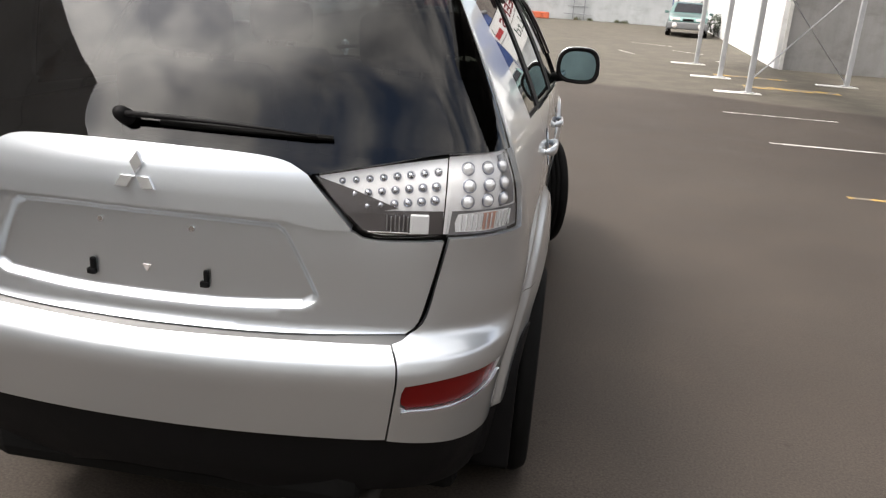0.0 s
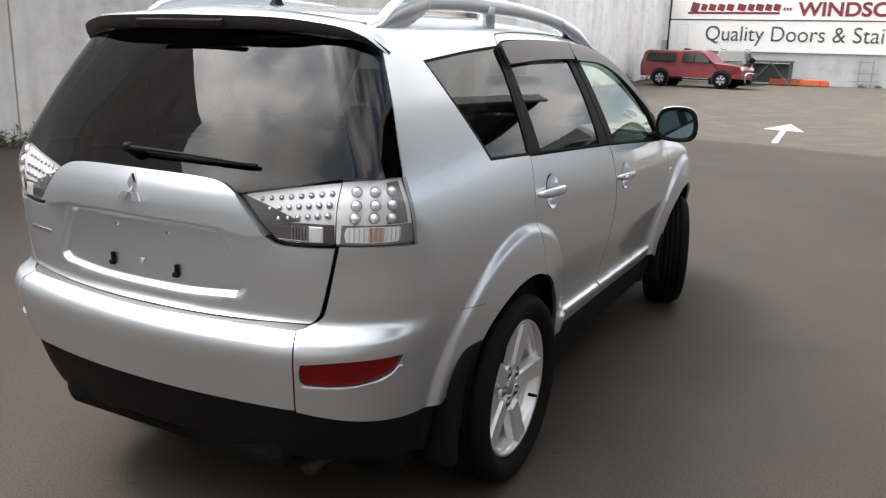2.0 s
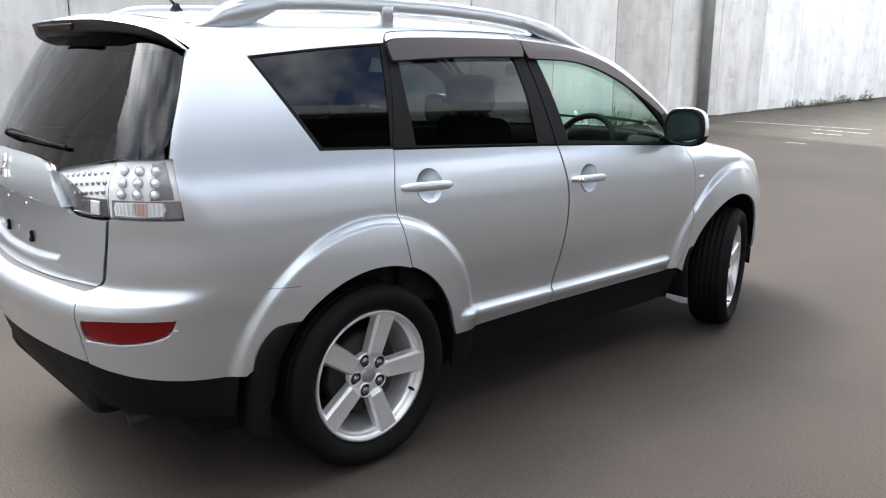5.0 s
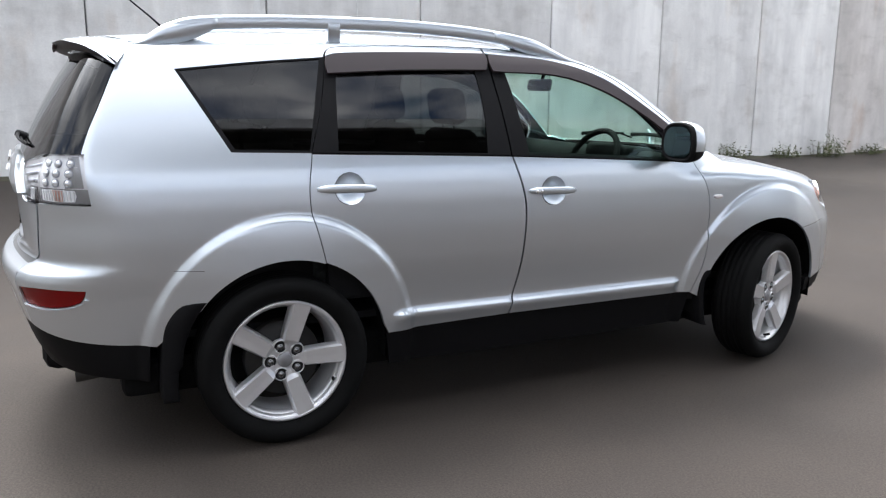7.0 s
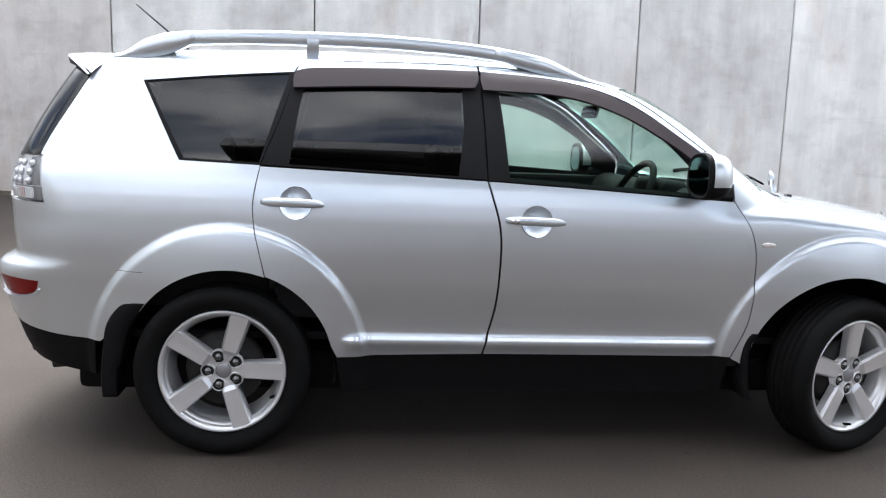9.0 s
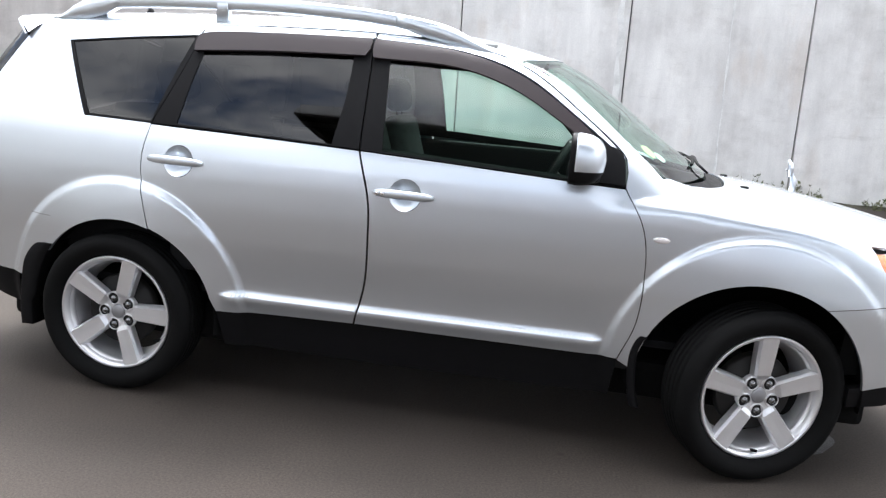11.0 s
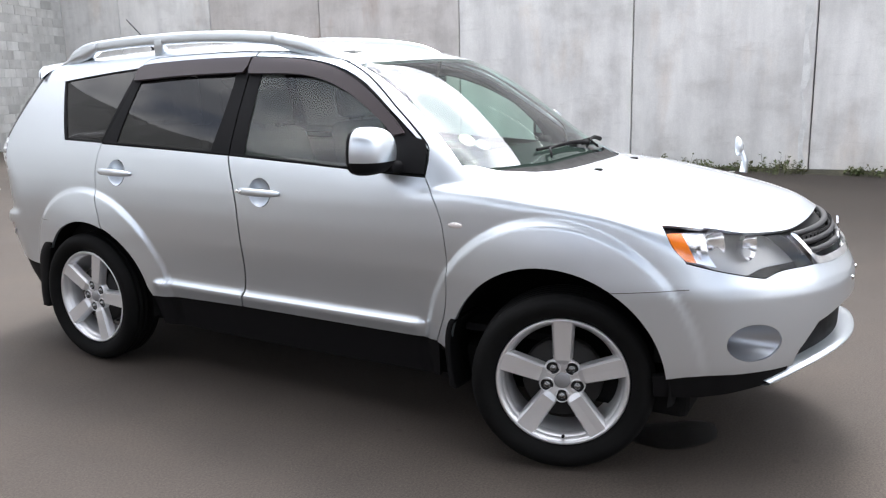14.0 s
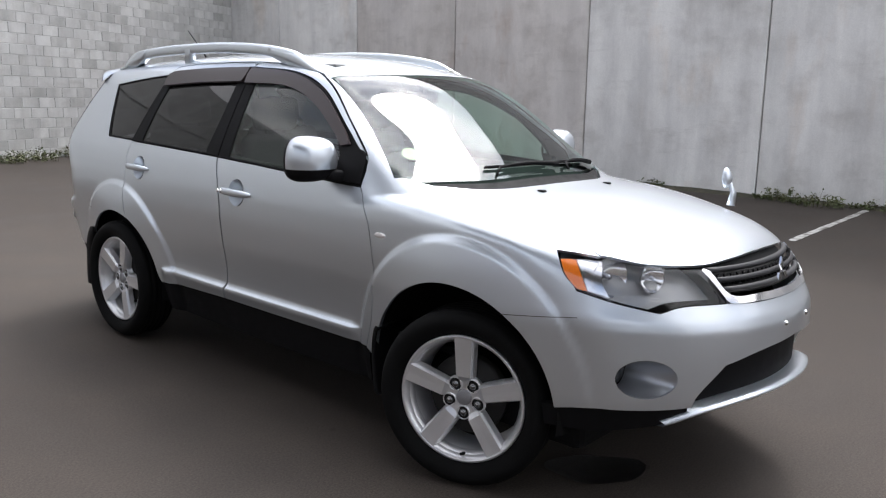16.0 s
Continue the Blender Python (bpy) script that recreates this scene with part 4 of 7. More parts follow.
# wind deflectors over the door windows
VIS_R = [[(0.252, 1.530), (0.33, 1.546), (0.65, 1.560), (1.0, 1.565)], [(1.0, 1.565), (1.002, 1.530), (0.985, 1.493)], [(0.985, 1.495), (0.6, 1.485), (0.248, 1.464)], [(0.248, 1.464), (0.244, 1.500), (0.252, 1.530)]]
VIS_F = [[(1.014, 1.563), (1.37, 1.536), (1.636, 1.458), (1.86, 1.318), (1.95, 1.243)], [(1.95, 1.243), (1.90, 1.233)], [(1.90, 1.233), (1.80, 1.303), (1.60, 1.412), (1.36, 1.478), (1.02, 1.490)], [(1.02, 1.490), (1.010, 1.528), (1.014, 1.563)]]
VISOR = material("smoked_acrylic_visor", (0.034, 0.024, 0.025), 0.34, spec=0.4)
both("wind_deflector", VIS_R, "side", VISOR, car, label="smoked acrylic wind deflector", lift=0.015, rim=0.012, gap=0.0)
both("wind_deflector", VIS_F, "side", VISOR, car, label="smoked acrylic wind deflector", lift=0.014, rim=0.012, gap=0.0)


# door mirrors
def door_mirror(s):
    c = Vector((0.902, 1.905, 1.188))

    def round_face(u, hw, hh, e=3.4):
        q = (abs(math.cos(u)) ** e + abs(math.sin(u)) ** e) ** (-1 / e)
        x, z = math.cos(u) * q, math.sin(u) * q
        return x * hw * (1 - 0.10 * max(0, z)), z * hh * (1 - 0.06 * max(0, -x))

    def shell(z0, z1):
        rings = []
        for k in range(14):
            q = k / 13
            dy, f = -0.034 + 0.112 * q, max(0.03, (1 - q ** 2.7) ** (1 / 2.2))
            ring = []
            for u in np.linspace(0, 2 * math.pi, 40, endpoint=False):
                x, z = round_face(u, 0.112, 0.094)
                ring.append((c.x + x * f - 0.008 * q, c.y + dy, c.z + z * f))
            rings.append(ring)
        b = loft(rings, closed=True)
        bmesh.ops.bisect_plane(b, geom=b.verts[:] + b.edges[:] + b.faces[:], plane_co=(0, 0, z0), plane_no=(0, 0, 1), clear_inner=True)
        bmesh.ops.bisect_plane(b, geom=b.verts[:] + b.edges[:] + b.faces[:], plane_co=(0, 0, z1), plane_no=(0, 0, 1), clear_outer=True)
        return b

    def rear_shell():
        return loft([[(c.x + x * f, c.y + dy, c.z + z * f) for x, z in (round_face(u, 0.112, 0.094) for u in np.linspace(0, 2 * math.pi, 40, endpoint=False))] for dy, f in ((-0.024, 0.96), (-0.034, 0.985), (-0.042, 0.985), (-0.050, 0.970), (-0.054, 0.93), (-0.053, 0.86), (-0.046, 0.80))], closed=True)

    def plate(hw, hh, dy0, dy1):
        return loft([[(c.x + x, c.y + dy, c.z + z) for x, z in (round_face(u, hw, hh) for u in np.linspace(0, 2 * math.pi, 40, endpoint=False))] for dy in (dy0, dy1)], closed=True)
    m = part("door_mirror", mirror_bm(shell(1.150, 1.40), s), SILVER, car, "silver door mirror with a black foot", smooth=True)
    part("mirror_base", mirror_bm(shell(1.00, 1.150), s), TRIM, m, "black mirror base", smooth=True)
    part("mirror_bezel", mirror_bm(rear_shell(), s), TRIM, m, "black mirror surround", smooth=True)
    part("mirror_glass", mirror_bm(plate(0.090, 0.072, -0.046, -0.0525), s), MIRROR, m, "blue-tinted mirror glass")
    part("mirror_arm", mirror_bm(boxed((0.13, 0.07, 0.05), (0.80, 1.935, 1.118), (0, -10, 0), bevel=0.018, seg=3), s), TRIM, m, smooth=True)


MIRROR = material("mirror_glass", (0.22, 0.33, 0.36), 0.03, metal=1.0)
sides(door_mirror)
SAIL = [[(1.925, 1.100), (2.066, 1.092)], [(2.066, 1.092), (2.055, 1.185), (2.02, 1.225), (1.905, 1.235)], [(1.905, 1.235), (1.925, 1.100)]]
both("mirror_sail", SAIL, "side", TRIM, car, lift=0.006, gap=0.0)


# ---- lamps ----
LED = material("led_lens", (0.45, 0.47, 0.52), 0.10, metal=0.9)
LED_BRIGHT = material("bright_lamp_lens", (0.86, 0.88, 0.91), 0.18, metal=0.45)
LAMP_DARK = material("lamp_bezel", (0.24, 0.24, 0.25), 0.25, metal=0.3)
ORANGE = material("amber_lens", (0.80, 0.20, 0.02), 0.15, coat=0.5)
PINKISH = material("bulb_lens", (0.60, 0.36, 0.29), 0.3, metal=0.3)


def dome(p, n, r, s, mat, parent, name="led"):
    b = lathe([(0.0, 0.75 * r), (0.5 * r, 0.62 * r), (0.86 * r, 0.25 * r), (r, 0.0)], 14)
    bmesh.ops.transform(b, matrix=frame_on(p, n), verts=b.verts)
    led = part(name, mirror_bm(b, s), mat, parent, smooth=True)
    b = lathe([(0.98 * r, 0.0), (1.05 * r, 0.14 * r), (1.14 * r, 0.08 * r), (1.17 * r, -0.004)], 16)
    bmesh.ops.transform(b, matrix=frame_on(p, n), verts=b.verts)
    part("led_rim", mirror_bm(b, s), LED_RIM, led, smooth=True)
    return led


LED_RIM = material("led_rim", (0.26, 0.28, 0.33), 0.3, metal=0.3)
SMOKED = material("smoked_lamp_panel", (0.075, 0.070, 0.072), 0.22)


def tail_lamp(s):
    lamp = new("tail_lamp")
    lamp.parent = car
    lamp["label"] = "clear tail lamp with rows of round diodes"
    for row, (z, n) in enumerate(((1.133, 8), (1.103, 7), (1.073, 6))):
        for k in range(n):
            x = 0.604 - k * 0.0272
            p, nn = surf(x, z + (x - 0.60) * 0.14, "tail", -0.015)
            dome(p, nn, 0.0090 - 0.0004 * k, s, LED, lamp)
    for z in (1.143, 1.106, 1.069):
        for k in range(3):
            p, nn = surf(0.376 + k * 0.050 - (1.143 - z) * 0.10, z, "tail_corner", -0.015)
            dome(p, nn, 0.0130, s, LED_BRIGHT, lamp)

    def pane(name, runs, view, mat, inset, label=""):
        patch(name, runs, view, mat, lamp, inset=inset, rim=0, mirror=s < 0, gap=0.0, label=label)
    pane("smoked_tip", [[(0.358, 1.109), (0.44, 1.085), (0.530, 1.052)], [(0.530, 1.052), (0.500, 1.046), (0.428, 1.032)], [(0.428, 1.032), (0.395, 1.068), (0.358, 1.109)]], "tail", SMOKED, 0.012, "dark smoked lamp panel")
    pane("lower_bezel", [[(0.428, 1.034), (0.50, 1.046), (0.619, 1.050)], [(0.619, 1.050), (0.620, 1.0)], [(0.620, 1.0), (0.50, 0.996), (0.458, 1.004)], [(0.458, 1.004), (0.428, 1.034)]], "tail", SMOKED, 0.013, "dark smoked lamp panel")
    pane("lower_bezel", [[(0.340, 1.050), (0.44, 1.050), (0.538, 1.048)], [(0.538, 1.048), (0.541, 0.998)], [(0.541, 0.998), (0.43, 0.996), (0.336, 0.998)], [(0.336, 0.998), (0.340, 1.050)]], "tail_corner", LAMP_DARK, 0.013)
    pane("bulb_window", [[(0.352, 1.044), (0.42, 1.047), (0.490, 1.044)], [(0.490, 1.044), (0.496, 1.024), (0.488, 1.004)], [(0.488, 1.004), (0.42, 1.002), (0.350, 1.005)], [(0.350, 1.005), (0.346, 1.024), (0.352, 1.044)]], "tail_corner", CHROME_BOWL, 0.011)
    pane("bulb_tint", [[(0.408, 1.044), (0.448, 1.044)], [(0.448, 1.044), (0.446, 1.005)], [(0.446, 1.005), (0.412, 1.005)], [(0.412, 1.005), (0.408, 1.044)]], "tail_corner", PINKISH, 0.0095)
    pane("dark_backing", [[(0.462, 1.158), (0.500, 1.162)], [(0.500, 1.162), (0.515, 1.09), (0.520, 1.052)], [(0.520, 1.052), (0.455, 1.052)], [(0.455, 1.052), (0.472, 1.10), (0.462, 1.158)]], "tail_corner", LAMP_DARK, 0.014)
    p, nn = surf(0.576, 1.022, "tail", -0.010)
    b = boxed((0.008, 0.040, 0.042), bevel=0.0035)
    bmesh.ops.transform(b, matrix=frame_on(p, nn), verts=b.verts)
    part("reversing_lamp", mirror_bm(b, s), LED_BRIGHT, lamp, "clear reversing lamp")
    for k in range(6):
        p, nn = surf(0.552 - k * 0.0085, 1.020 + 0.004 * (k % 2), "tail", -0.011)
        b = boxed((0.005, 0.0035, 0.034), bevel=0.001)
        bmesh.ops.transform(b, matrix=frame_on(p, nn), verts=b.verts)
        part("lens_rib", mirror_bm(b, s), LED, lamp)
    p, nn = surf(0.520, 1.002, "tail", -0.010)
    b = boxed((0.004, 0.100, 0.0035), bevel=0.001)
    bmesh.ops.transform(b, matrix=frame_on(p, nn), verts=b.verts)
    part("chrome_line", mirror_bm(b, s), CHROME, lamp)
    for k in range(12):
        p, nn = surf(0.356 + k * 0.0122, 1.0245, "tail_corner", -0.0085)
        b = boxed((0.003, 0.0035, 0.036), bevel=0.001)
        bmesh.ops.transform(b, matrix=frame_on(p, nn), verts=b.verts)
        part("lens_rib", mirror_bm(b, s), LED_BRIGHT, lamp)


sides(tail_lamp)


HEAD_CHROME = material("headlamp_chrome", (0.86, 0.86, 0.87), 0.16, metal=0.95)


def head_lamp(s):
    lamp = new("headlamp")
    lamp.parent = car
    lamp["label"] = "clear headlamp with two round reflectors and an amber corner"
    patch("bezel", HEAD, "nose_corner", LAMP_GREY, lamp, inset=0.075, rim=0, mirror=s < 0, gap=-0.004)
    amber = [[(0.612, 0.920), (0.585, 0.922), (0.555, 0.920)], [(0.555, 0.920), (0.535, 0.87), (0.515, 0.822)], [(0.515, 0.822), (0.55, 0.828)], [(0.55, 0.828), (0.59, 0.87), (0.612, 0.920)]]
    patch("amber_corner", amber, "nose_corner", ORANGE, lamp, inset=0.006, rim=0.01, mirror=s < 0, gap=0.0, label="amber indicator corner")
    for a, z, r, dep in ((0.415, 0.866, 0.072, 0.055), (0.275, 0.866, 0.054, 0.050)):
        p, n = surf(a, z, "nose_corner")
        n = Vector((n.x * 0.55, n.y + 0.35, 0.05)).normalized()
        q = p - n * 0.055
        b = lathe([(0.004, -0.035), (r * 0.45, -0.030), (r * 0.8, -0.012), (r, 0.008)], 30)
        bmesh.ops.transform(b, matrix=frame_on(q, n), verts=b.verts)
        part("reflector_bowl", mirror_bm(b, s), HEAD_CHROME, lamp, smooth=True)
        b = lathe([(0.0, 0.010), (0.008, 0.007), (0.012, -0.002), (0.012, -0.03)], 18)
        bmesh.ops.transform(b, matrix=frame_on(q, n), verts=b.verts)
        part("bulb_cover", mirror_bm(b, s), LED, lamp, smooth=True)
    side = [[(0.550, 0.918), (0.490, 0.917), (0.455, 0.912)], [(0.455, 0.912), (0.462, 0.85), (0.440, 0.802)], [(0.440, 0.802), (0.512, 0.820)], [(0.512, 0.820), (0.530, 0.87), (0.550, 0.918)]]
    patch("side_reflector", side, "nose_corner", HEAD_CHROME, lamp, inset=0.022, rim=0.02, mirror=s < 0, gap=0.0)


LAMP_GREY = material("lamp_housing", (0.33, 0.335, 0.34), 0.35, metal=0.4)
sides(head_lamp)

# fog lamp bowls and front plate screws
def fog(s):
    p, n = surf(FOG_C[0], FOG_C[1], "nose_corner")
    rim = [surf(FOG_C[0] + 0.090 * math.cos(t), FOG_C[1] + 0.072 * math.sin(t), "nose_corner", -0.002)[0] for t in np.linspace(0, 2 * math.pi, 36, endpoint=False)]
    seat_c = p + Vector((-0.008, -0.115, 0.004))
    rings = []
    for u, w in ((0.0, 0.0), (0.10, 0.03), (0.35, 0.18), (0.65, 0.50), (0.88, 0.82), (1.0, 1.0)):
        ring = []
        for k, t in enumerate(np.linspace(0, 2 * math.pi, 36, endpoint=False)):
            inner = seat_c + Vector((-0.058 * math.cos(t + math.pi), 0, 0.056 * math.sin(t)))
            q = rim[k].lerp(inner, w)
            q.y = rim[k].y + (inner.y - rim[k].y) * u
            ring.append(tuple(q))
        rings.append(ring)
    f = part("fog_lamp", mirror_bm(loft(rings, closed=True, caps=False), s), FOG_GREY, car, "round fog lamp recess", smooth=True)
    b = lathe([(0.0, 0.012), (0.03, 0.008), (0.048, 0.0), (0.058, -0.010)], 28)
    bmesh.ops.transform(b, matrix=frame_on(seat_c + Vector((0, 0.002, 0)), (0.0, 1, 0)), verts=b.verts)
    part("fog_lens", mirror_bm(b, s), GLOSS_BLACK, f, smooth=True)
    p, n = surf(0.105, 0.690, "nose")
    b = lathe([(0.0, 0.006), (0.007, 0.006), (0.009, 0.0)], 8)
    bmesh.ops.transform(b, matrix=frame_on(p, n), verts=b.verts)
    part("plate_screw", mirror_bm(b, s), CHROME, car)
    p, n = surf(2.222, 0.906, "side")
    rings = [[(p.x + 0.006 * (1 - k / 2), p.y + 0.030 * r * math.cos(a), p.z + 0.011 * r * math.sin(a)) for a in np.linspace(0, 2 * math.pi, 20, endpoint=False)] for k, r in enumerate((0.75, 1.0, 1.05))]
    m = part("side_marker", mirror_bm(loft(rings, closed=True), s), MARKER, car, "pale oval side indicator", smooth=True)


FOG_GREY = material("grey_fog_bowl", (0.42, 0.44, 0.47), 0.34, metal=0.8)
MARKER = material("marker_lens", (0.75, 0.70, 0.68), 0.12, coat=0.6)
sides(fog)

# grille: three bars with a mesh between, and the badge
for k in range(3):
    z = 0.888 - 0.030 * k
    w = 0.375 - 0.012 * k
    rings = []
    for x in np.linspace(-w, w, 25):
        p, n = surf(x, z, "nose")
        rings.append([(x, p.y - 0.006 + 0.013 * math.cos(a), z + 0.011 * math.sin(a)) for a in np.linspace(0, 2 * math.pi, 8, endpoint=False)])
    part("grille_bar", loft(rings, closed=True), material("grille_grey_%d" % k, (0.022, 0.022, 0.024), 0.5, spec=0.35), car, "dark grey grille bar", smooth=True)
mesh = bmesh.new()
for k in range(46):
    x = -0.36 + 0.72 * k / 45
    p, n = surf(x, 0.85, "nose", -0.02)
    for zz in (0.874, 0.844, 0.817):
        boxed((0.004, 0.006, 0.018), (p.x, p.y, zz), (0, 45 if k % 2 else -45, 0), bm=mesh)
part("grille_mesh", mesh, TRIM, car)


def diamond_badge(name, at, n, size, parent):
    """A badge of three chrome rhombi."""
    b = bmesh.new()
    for k in range(3):
        a = radians(90 + 120 * k)
        u, v = Vector((0, math.cos(a), math.sin(a))), Vector((0, -math.sin(a), math.cos(a)))
        L, W = size * 0.50, size * 0.145
        pts = [Vector((0, 0, 0)) + u * 0.012 * size, u * L * 0.5 + v * W, u * L, u * L * 0.5 - v * W]
        lo = [b.verts.new(p + Vector((0.0, 0, 0))) for p in pts]
        hi = [b.verts.new(u * L * 0.5 + (p - u * L * 0.5) * 0.86 + Vector((0.007, 0, 0))) for p in pts]
        b.faces.new(hi)
        for i in range(4):
            b.faces.new((lo[i], lo[(i + 1) % 4], hi[(i + 1) % 4], hi[i]))
    bmesh.ops.recalc_face_normals(b, faces=b.faces)
    bmesh.ops.transform(b, matrix=frame_on(at, n), verts=b.verts)
    return part(name, b, CHROME, parent, "chrome badge of three rhombi")


p, n = surf(0, 1.082, "tail", 0.017)
diamond_badge("rear_badge", p, n, 0.105, car)
p, n = surf(0, 0.846, "nose", 0.012)
diamond_badge("front_badge", p, Vector((0, 1, 0.15)), 0.115, car)

# lower front lip and black undertray
rings = []
for x in np.linspace(-0.56, 0.56, 49):
    a = abs(x)
    z = float(table(a, (0, 0.2, 0.33, 0.46, 0.56), (0.462, 0.460, 0.452, 0.425, 0.375)))
    p, n = surf(x, min(max(z, 0.36), 0.6), "nose")
    o = 0.006 * (1 - (a / 0.62) ** 4)
    rings.append([(x, p.y + o + dy, z + dz) for dy, dz in ((-0.07, 0.010), (-0.02, 0.009), (0.004, 0.004), (0.007, -0.002), (0.002, -0.008), (-0.03, -0.012), (-0.06, -0.012))])
part("front_lip", loft(rings), SILVER, car, "silver skid lip under the front bumper", smooth=True)
TRAY = [[(0.652, 0.403), (0.51, 0.417), (0.298, 0.429), (0.207, 0.438)], [(0.207, 0.438), (0.215, 0.400), (0.26, 0.368)], [(0.26, 0.368), (0.45, 0.330), (0.64, 0.325)], [(0.64, 0.325), (0.652, 0.403)]]
both("front_undertray", TRAY, "nose_corner", TRIM, car, label="black plastic lower bumper", inset=0.012, gap=0.0, rim=0.03)
STEP = [[(0, 0.772), (0.3, 0.774), (0.560, 0.780)], [(0.560, 0.780), (0.556, 0.748)], [(0.556, 0.748), (0.3, 0.746), (0, 0.746)]]
STEP_GREY = material("grey_step_strip", (0.11, 0.112, 0.115), 0.45, metal=0.3)
patch("bumper_step", flip(STEP), "tail", STEP_GREY, car, inset=0.010, gap=0.0, grid=0.02)

# plate fixings on the tailgate
for x in (-0.103, 0.103):
    p, n = surf(x, 0.977, "tail", -0.020)
    b = lathe([(0.0, 0.004), (0.006, 0.004), (0.008, 0.0)], 8)
    bmesh.ops.transform(b, matrix=frame_on(p, n), verts=b.verts)
    part("plate_screw", b, CHROME, tg)
for x in (-0.130, 0.130):
    p, n = surf(x, 0.862, "tail", -0.020)
    b = boxed((0.012, 0.020, 0.014), (0.006, 0, -0.007), bevel=0.003)
    boxed((0.010, 0.012, 0.026), (0.005, 0.004, 0.012), bevel=0.003, bm=b)
    bmesh.ops.transform(b, matrix=frame_on(p, n), verts=b.verts)
    part("plate_clip", b, TRIM, tg, "black plate clip")
p, n = surf(0.0, 0.880, "tail", -0.019)
b = lathe([(0.0, 0.003), (0.010, 0.003), (0.011, 0.0)], 3)
bmesh.ops.transform(b, matrix=frame_on(p, n) @ pose(0, 0, 0, -90), verts=b.verts)
part("plate_plug", b, MARKER, tg, "small pale plug")
for k in range(8):
    p, n = surf(-0.545 + 0.016 * k, 0.905, "tail", 0.0005)
    b = boxed((0.003, 0.011, 0.013), bevel=0.001)
    bmesh.ops.transform(b, matrix=frame_on(p, n), verts=b.verts)
    part("script_bar", b, CHROME, tg)

# rear wiper
wp = []
for x, z in ((-0.045, 1.190), (0.06, 1.190), (0.16, 1.188), (0.26, 1.184), (0.355, 1.178)):
    p, n = surf(x, z, "tail", 0.030 if x < 0.3 else 0.022)
    wp.append(p)
wiper = part("rear_wiper_arm", tube(wp, [0.009, 0.0085, 0.006, 0.0045, 0.003], 8, flat=0.7), TRIM, car, "black rear wiper arm", smooth=True)
p, n = surf(-0.05, 1.190, "tail")
b = lathe([(0.0, 0.042), (0.012, 0.040), (0.016, 0.03), (0.018, 0.0)], 20)
bmesh.ops.transform(b, matrix=frame_on(p, n), verts=b.verts)
part("wiper_pivot", b, TRIM, wiper, smooth=True)
bl = [surf(x, 1.184 - 0.012 * (x > 0.05) * (x - 0.05), "tail", 0.012)[0] for x in np.linspace(0.03, 0.385, 9)]
part("wiper_blade", tube(bl, 0.006, 6), RUBBER, wiper)

# windscreen wipers, nozzles, stickers, inside mirror
for x0, x1, dy in ((0.34, -0.12, 0.0), (-0.16, -0.52, 0.01)):
    arm = []
    for k in range(8):
        t = k / 7
        x = x0 + (x1 - x0) * t
        y = 2.425 - 0.30 * x * x - 0.02 * math.sin(t * math.pi) + (0.0 if t > 0.1 else 0.04)
        p, n = surf(x, y - 0.015, "top", 0.022)
        arm.append(p)
    w = part("windscreen_wiper", tube(arm, [0.005, 0.006, 0.007, 0.008, 0.009, 0.010, 0.011, 0.012], 8), TRIM, car, "black windscreen wiper", smooth=True)
    part("wiper_blade", tube([surf(x0 + (x1 - x0) * 0.9 * t, 2.385 - 0.30 * (x0 + (x1 - x0) * 0.9 * t) ** 2, "top", 0.012)[0] for t in np.linspace(0, 1, 9)], 0.007, 6), RUBBER, w)
for x in (-0.26, 0.26):
    p, n = surf(x, 2.60, "top")
    part("washer_nozzle", boxed((0.026, 0.034, 0.014), tuple(p), bevel=0.005), TRIM, car)
YELLOW = material("faded_sticker", (0.62, 0.60, 0.33), 0.6)
PALE = material("pale_sticker", (0.60, 0.66, 0.62), 0.6)
for x, y, r, mt in ((0.585, 2.155, 0.036, YELLOW), (0.545, 2.205, 0.030, PALE)):
    p, n = surf(x, y, "top", -0.006)
    b = lathe([(0.0, 0.0015), (r, 0.0015), (r, 0.0)], 24)
    bmesh.ops.transform(b, matrix=frame_on(p, n, (0, 1, 0)), verts=b.verts)
    part("screen_sticker", b, mt, car, "round paper sticker inside the windscreen")
b = boxed((0.22, 0.03, 0.065), (0.0, 1.66, 1.445), (-12, 0, 0), bevel=0.015, seg=3)
part("inside_mirror", b, GLOSS_BLACK, car, smooth=True)
part("mirror_stem", tube([(0, 1.67, 1.46), (0, 1.70, 1.54)], 0.010, 8), TRIM, car)

# small mirror on the far front wing
b = tube([(-0.655, 3.03, 0.99), (-0.66, 3.035, 1.05), (-0.655, 3.00, 1.115)], [0.020, 0.015, 0.020], 12)
wm = part("wing_mirror", b, SILVER, car, "small silver mirror stalk on the front wing", smooth=True)
b = lathe([(0.0, 0.022), (0.02, 0.020), (0.034, 0.010), (0.040, 0.0), (0.038, -0.006), (0.0, -0.006)], 24)
bmesh.ops.scale(b, vec=(1, 0.85, 1.2), verts=b.verts)
bmesh.ops.transform(b, matrix=frame_on((-0.655, 3.0, 1.115), Vector((0.15, 0.9, 0.1))), verts=b.verts)
part("mirror_head", b, SILVER, wm, smooth=True)

# ---- arches, flaps and the underside ----
LINER = material("wheel_well_plastic", (0.006, 0.006, 0.006), 0.95, spec=0.15, vary=0.3, scale=9)


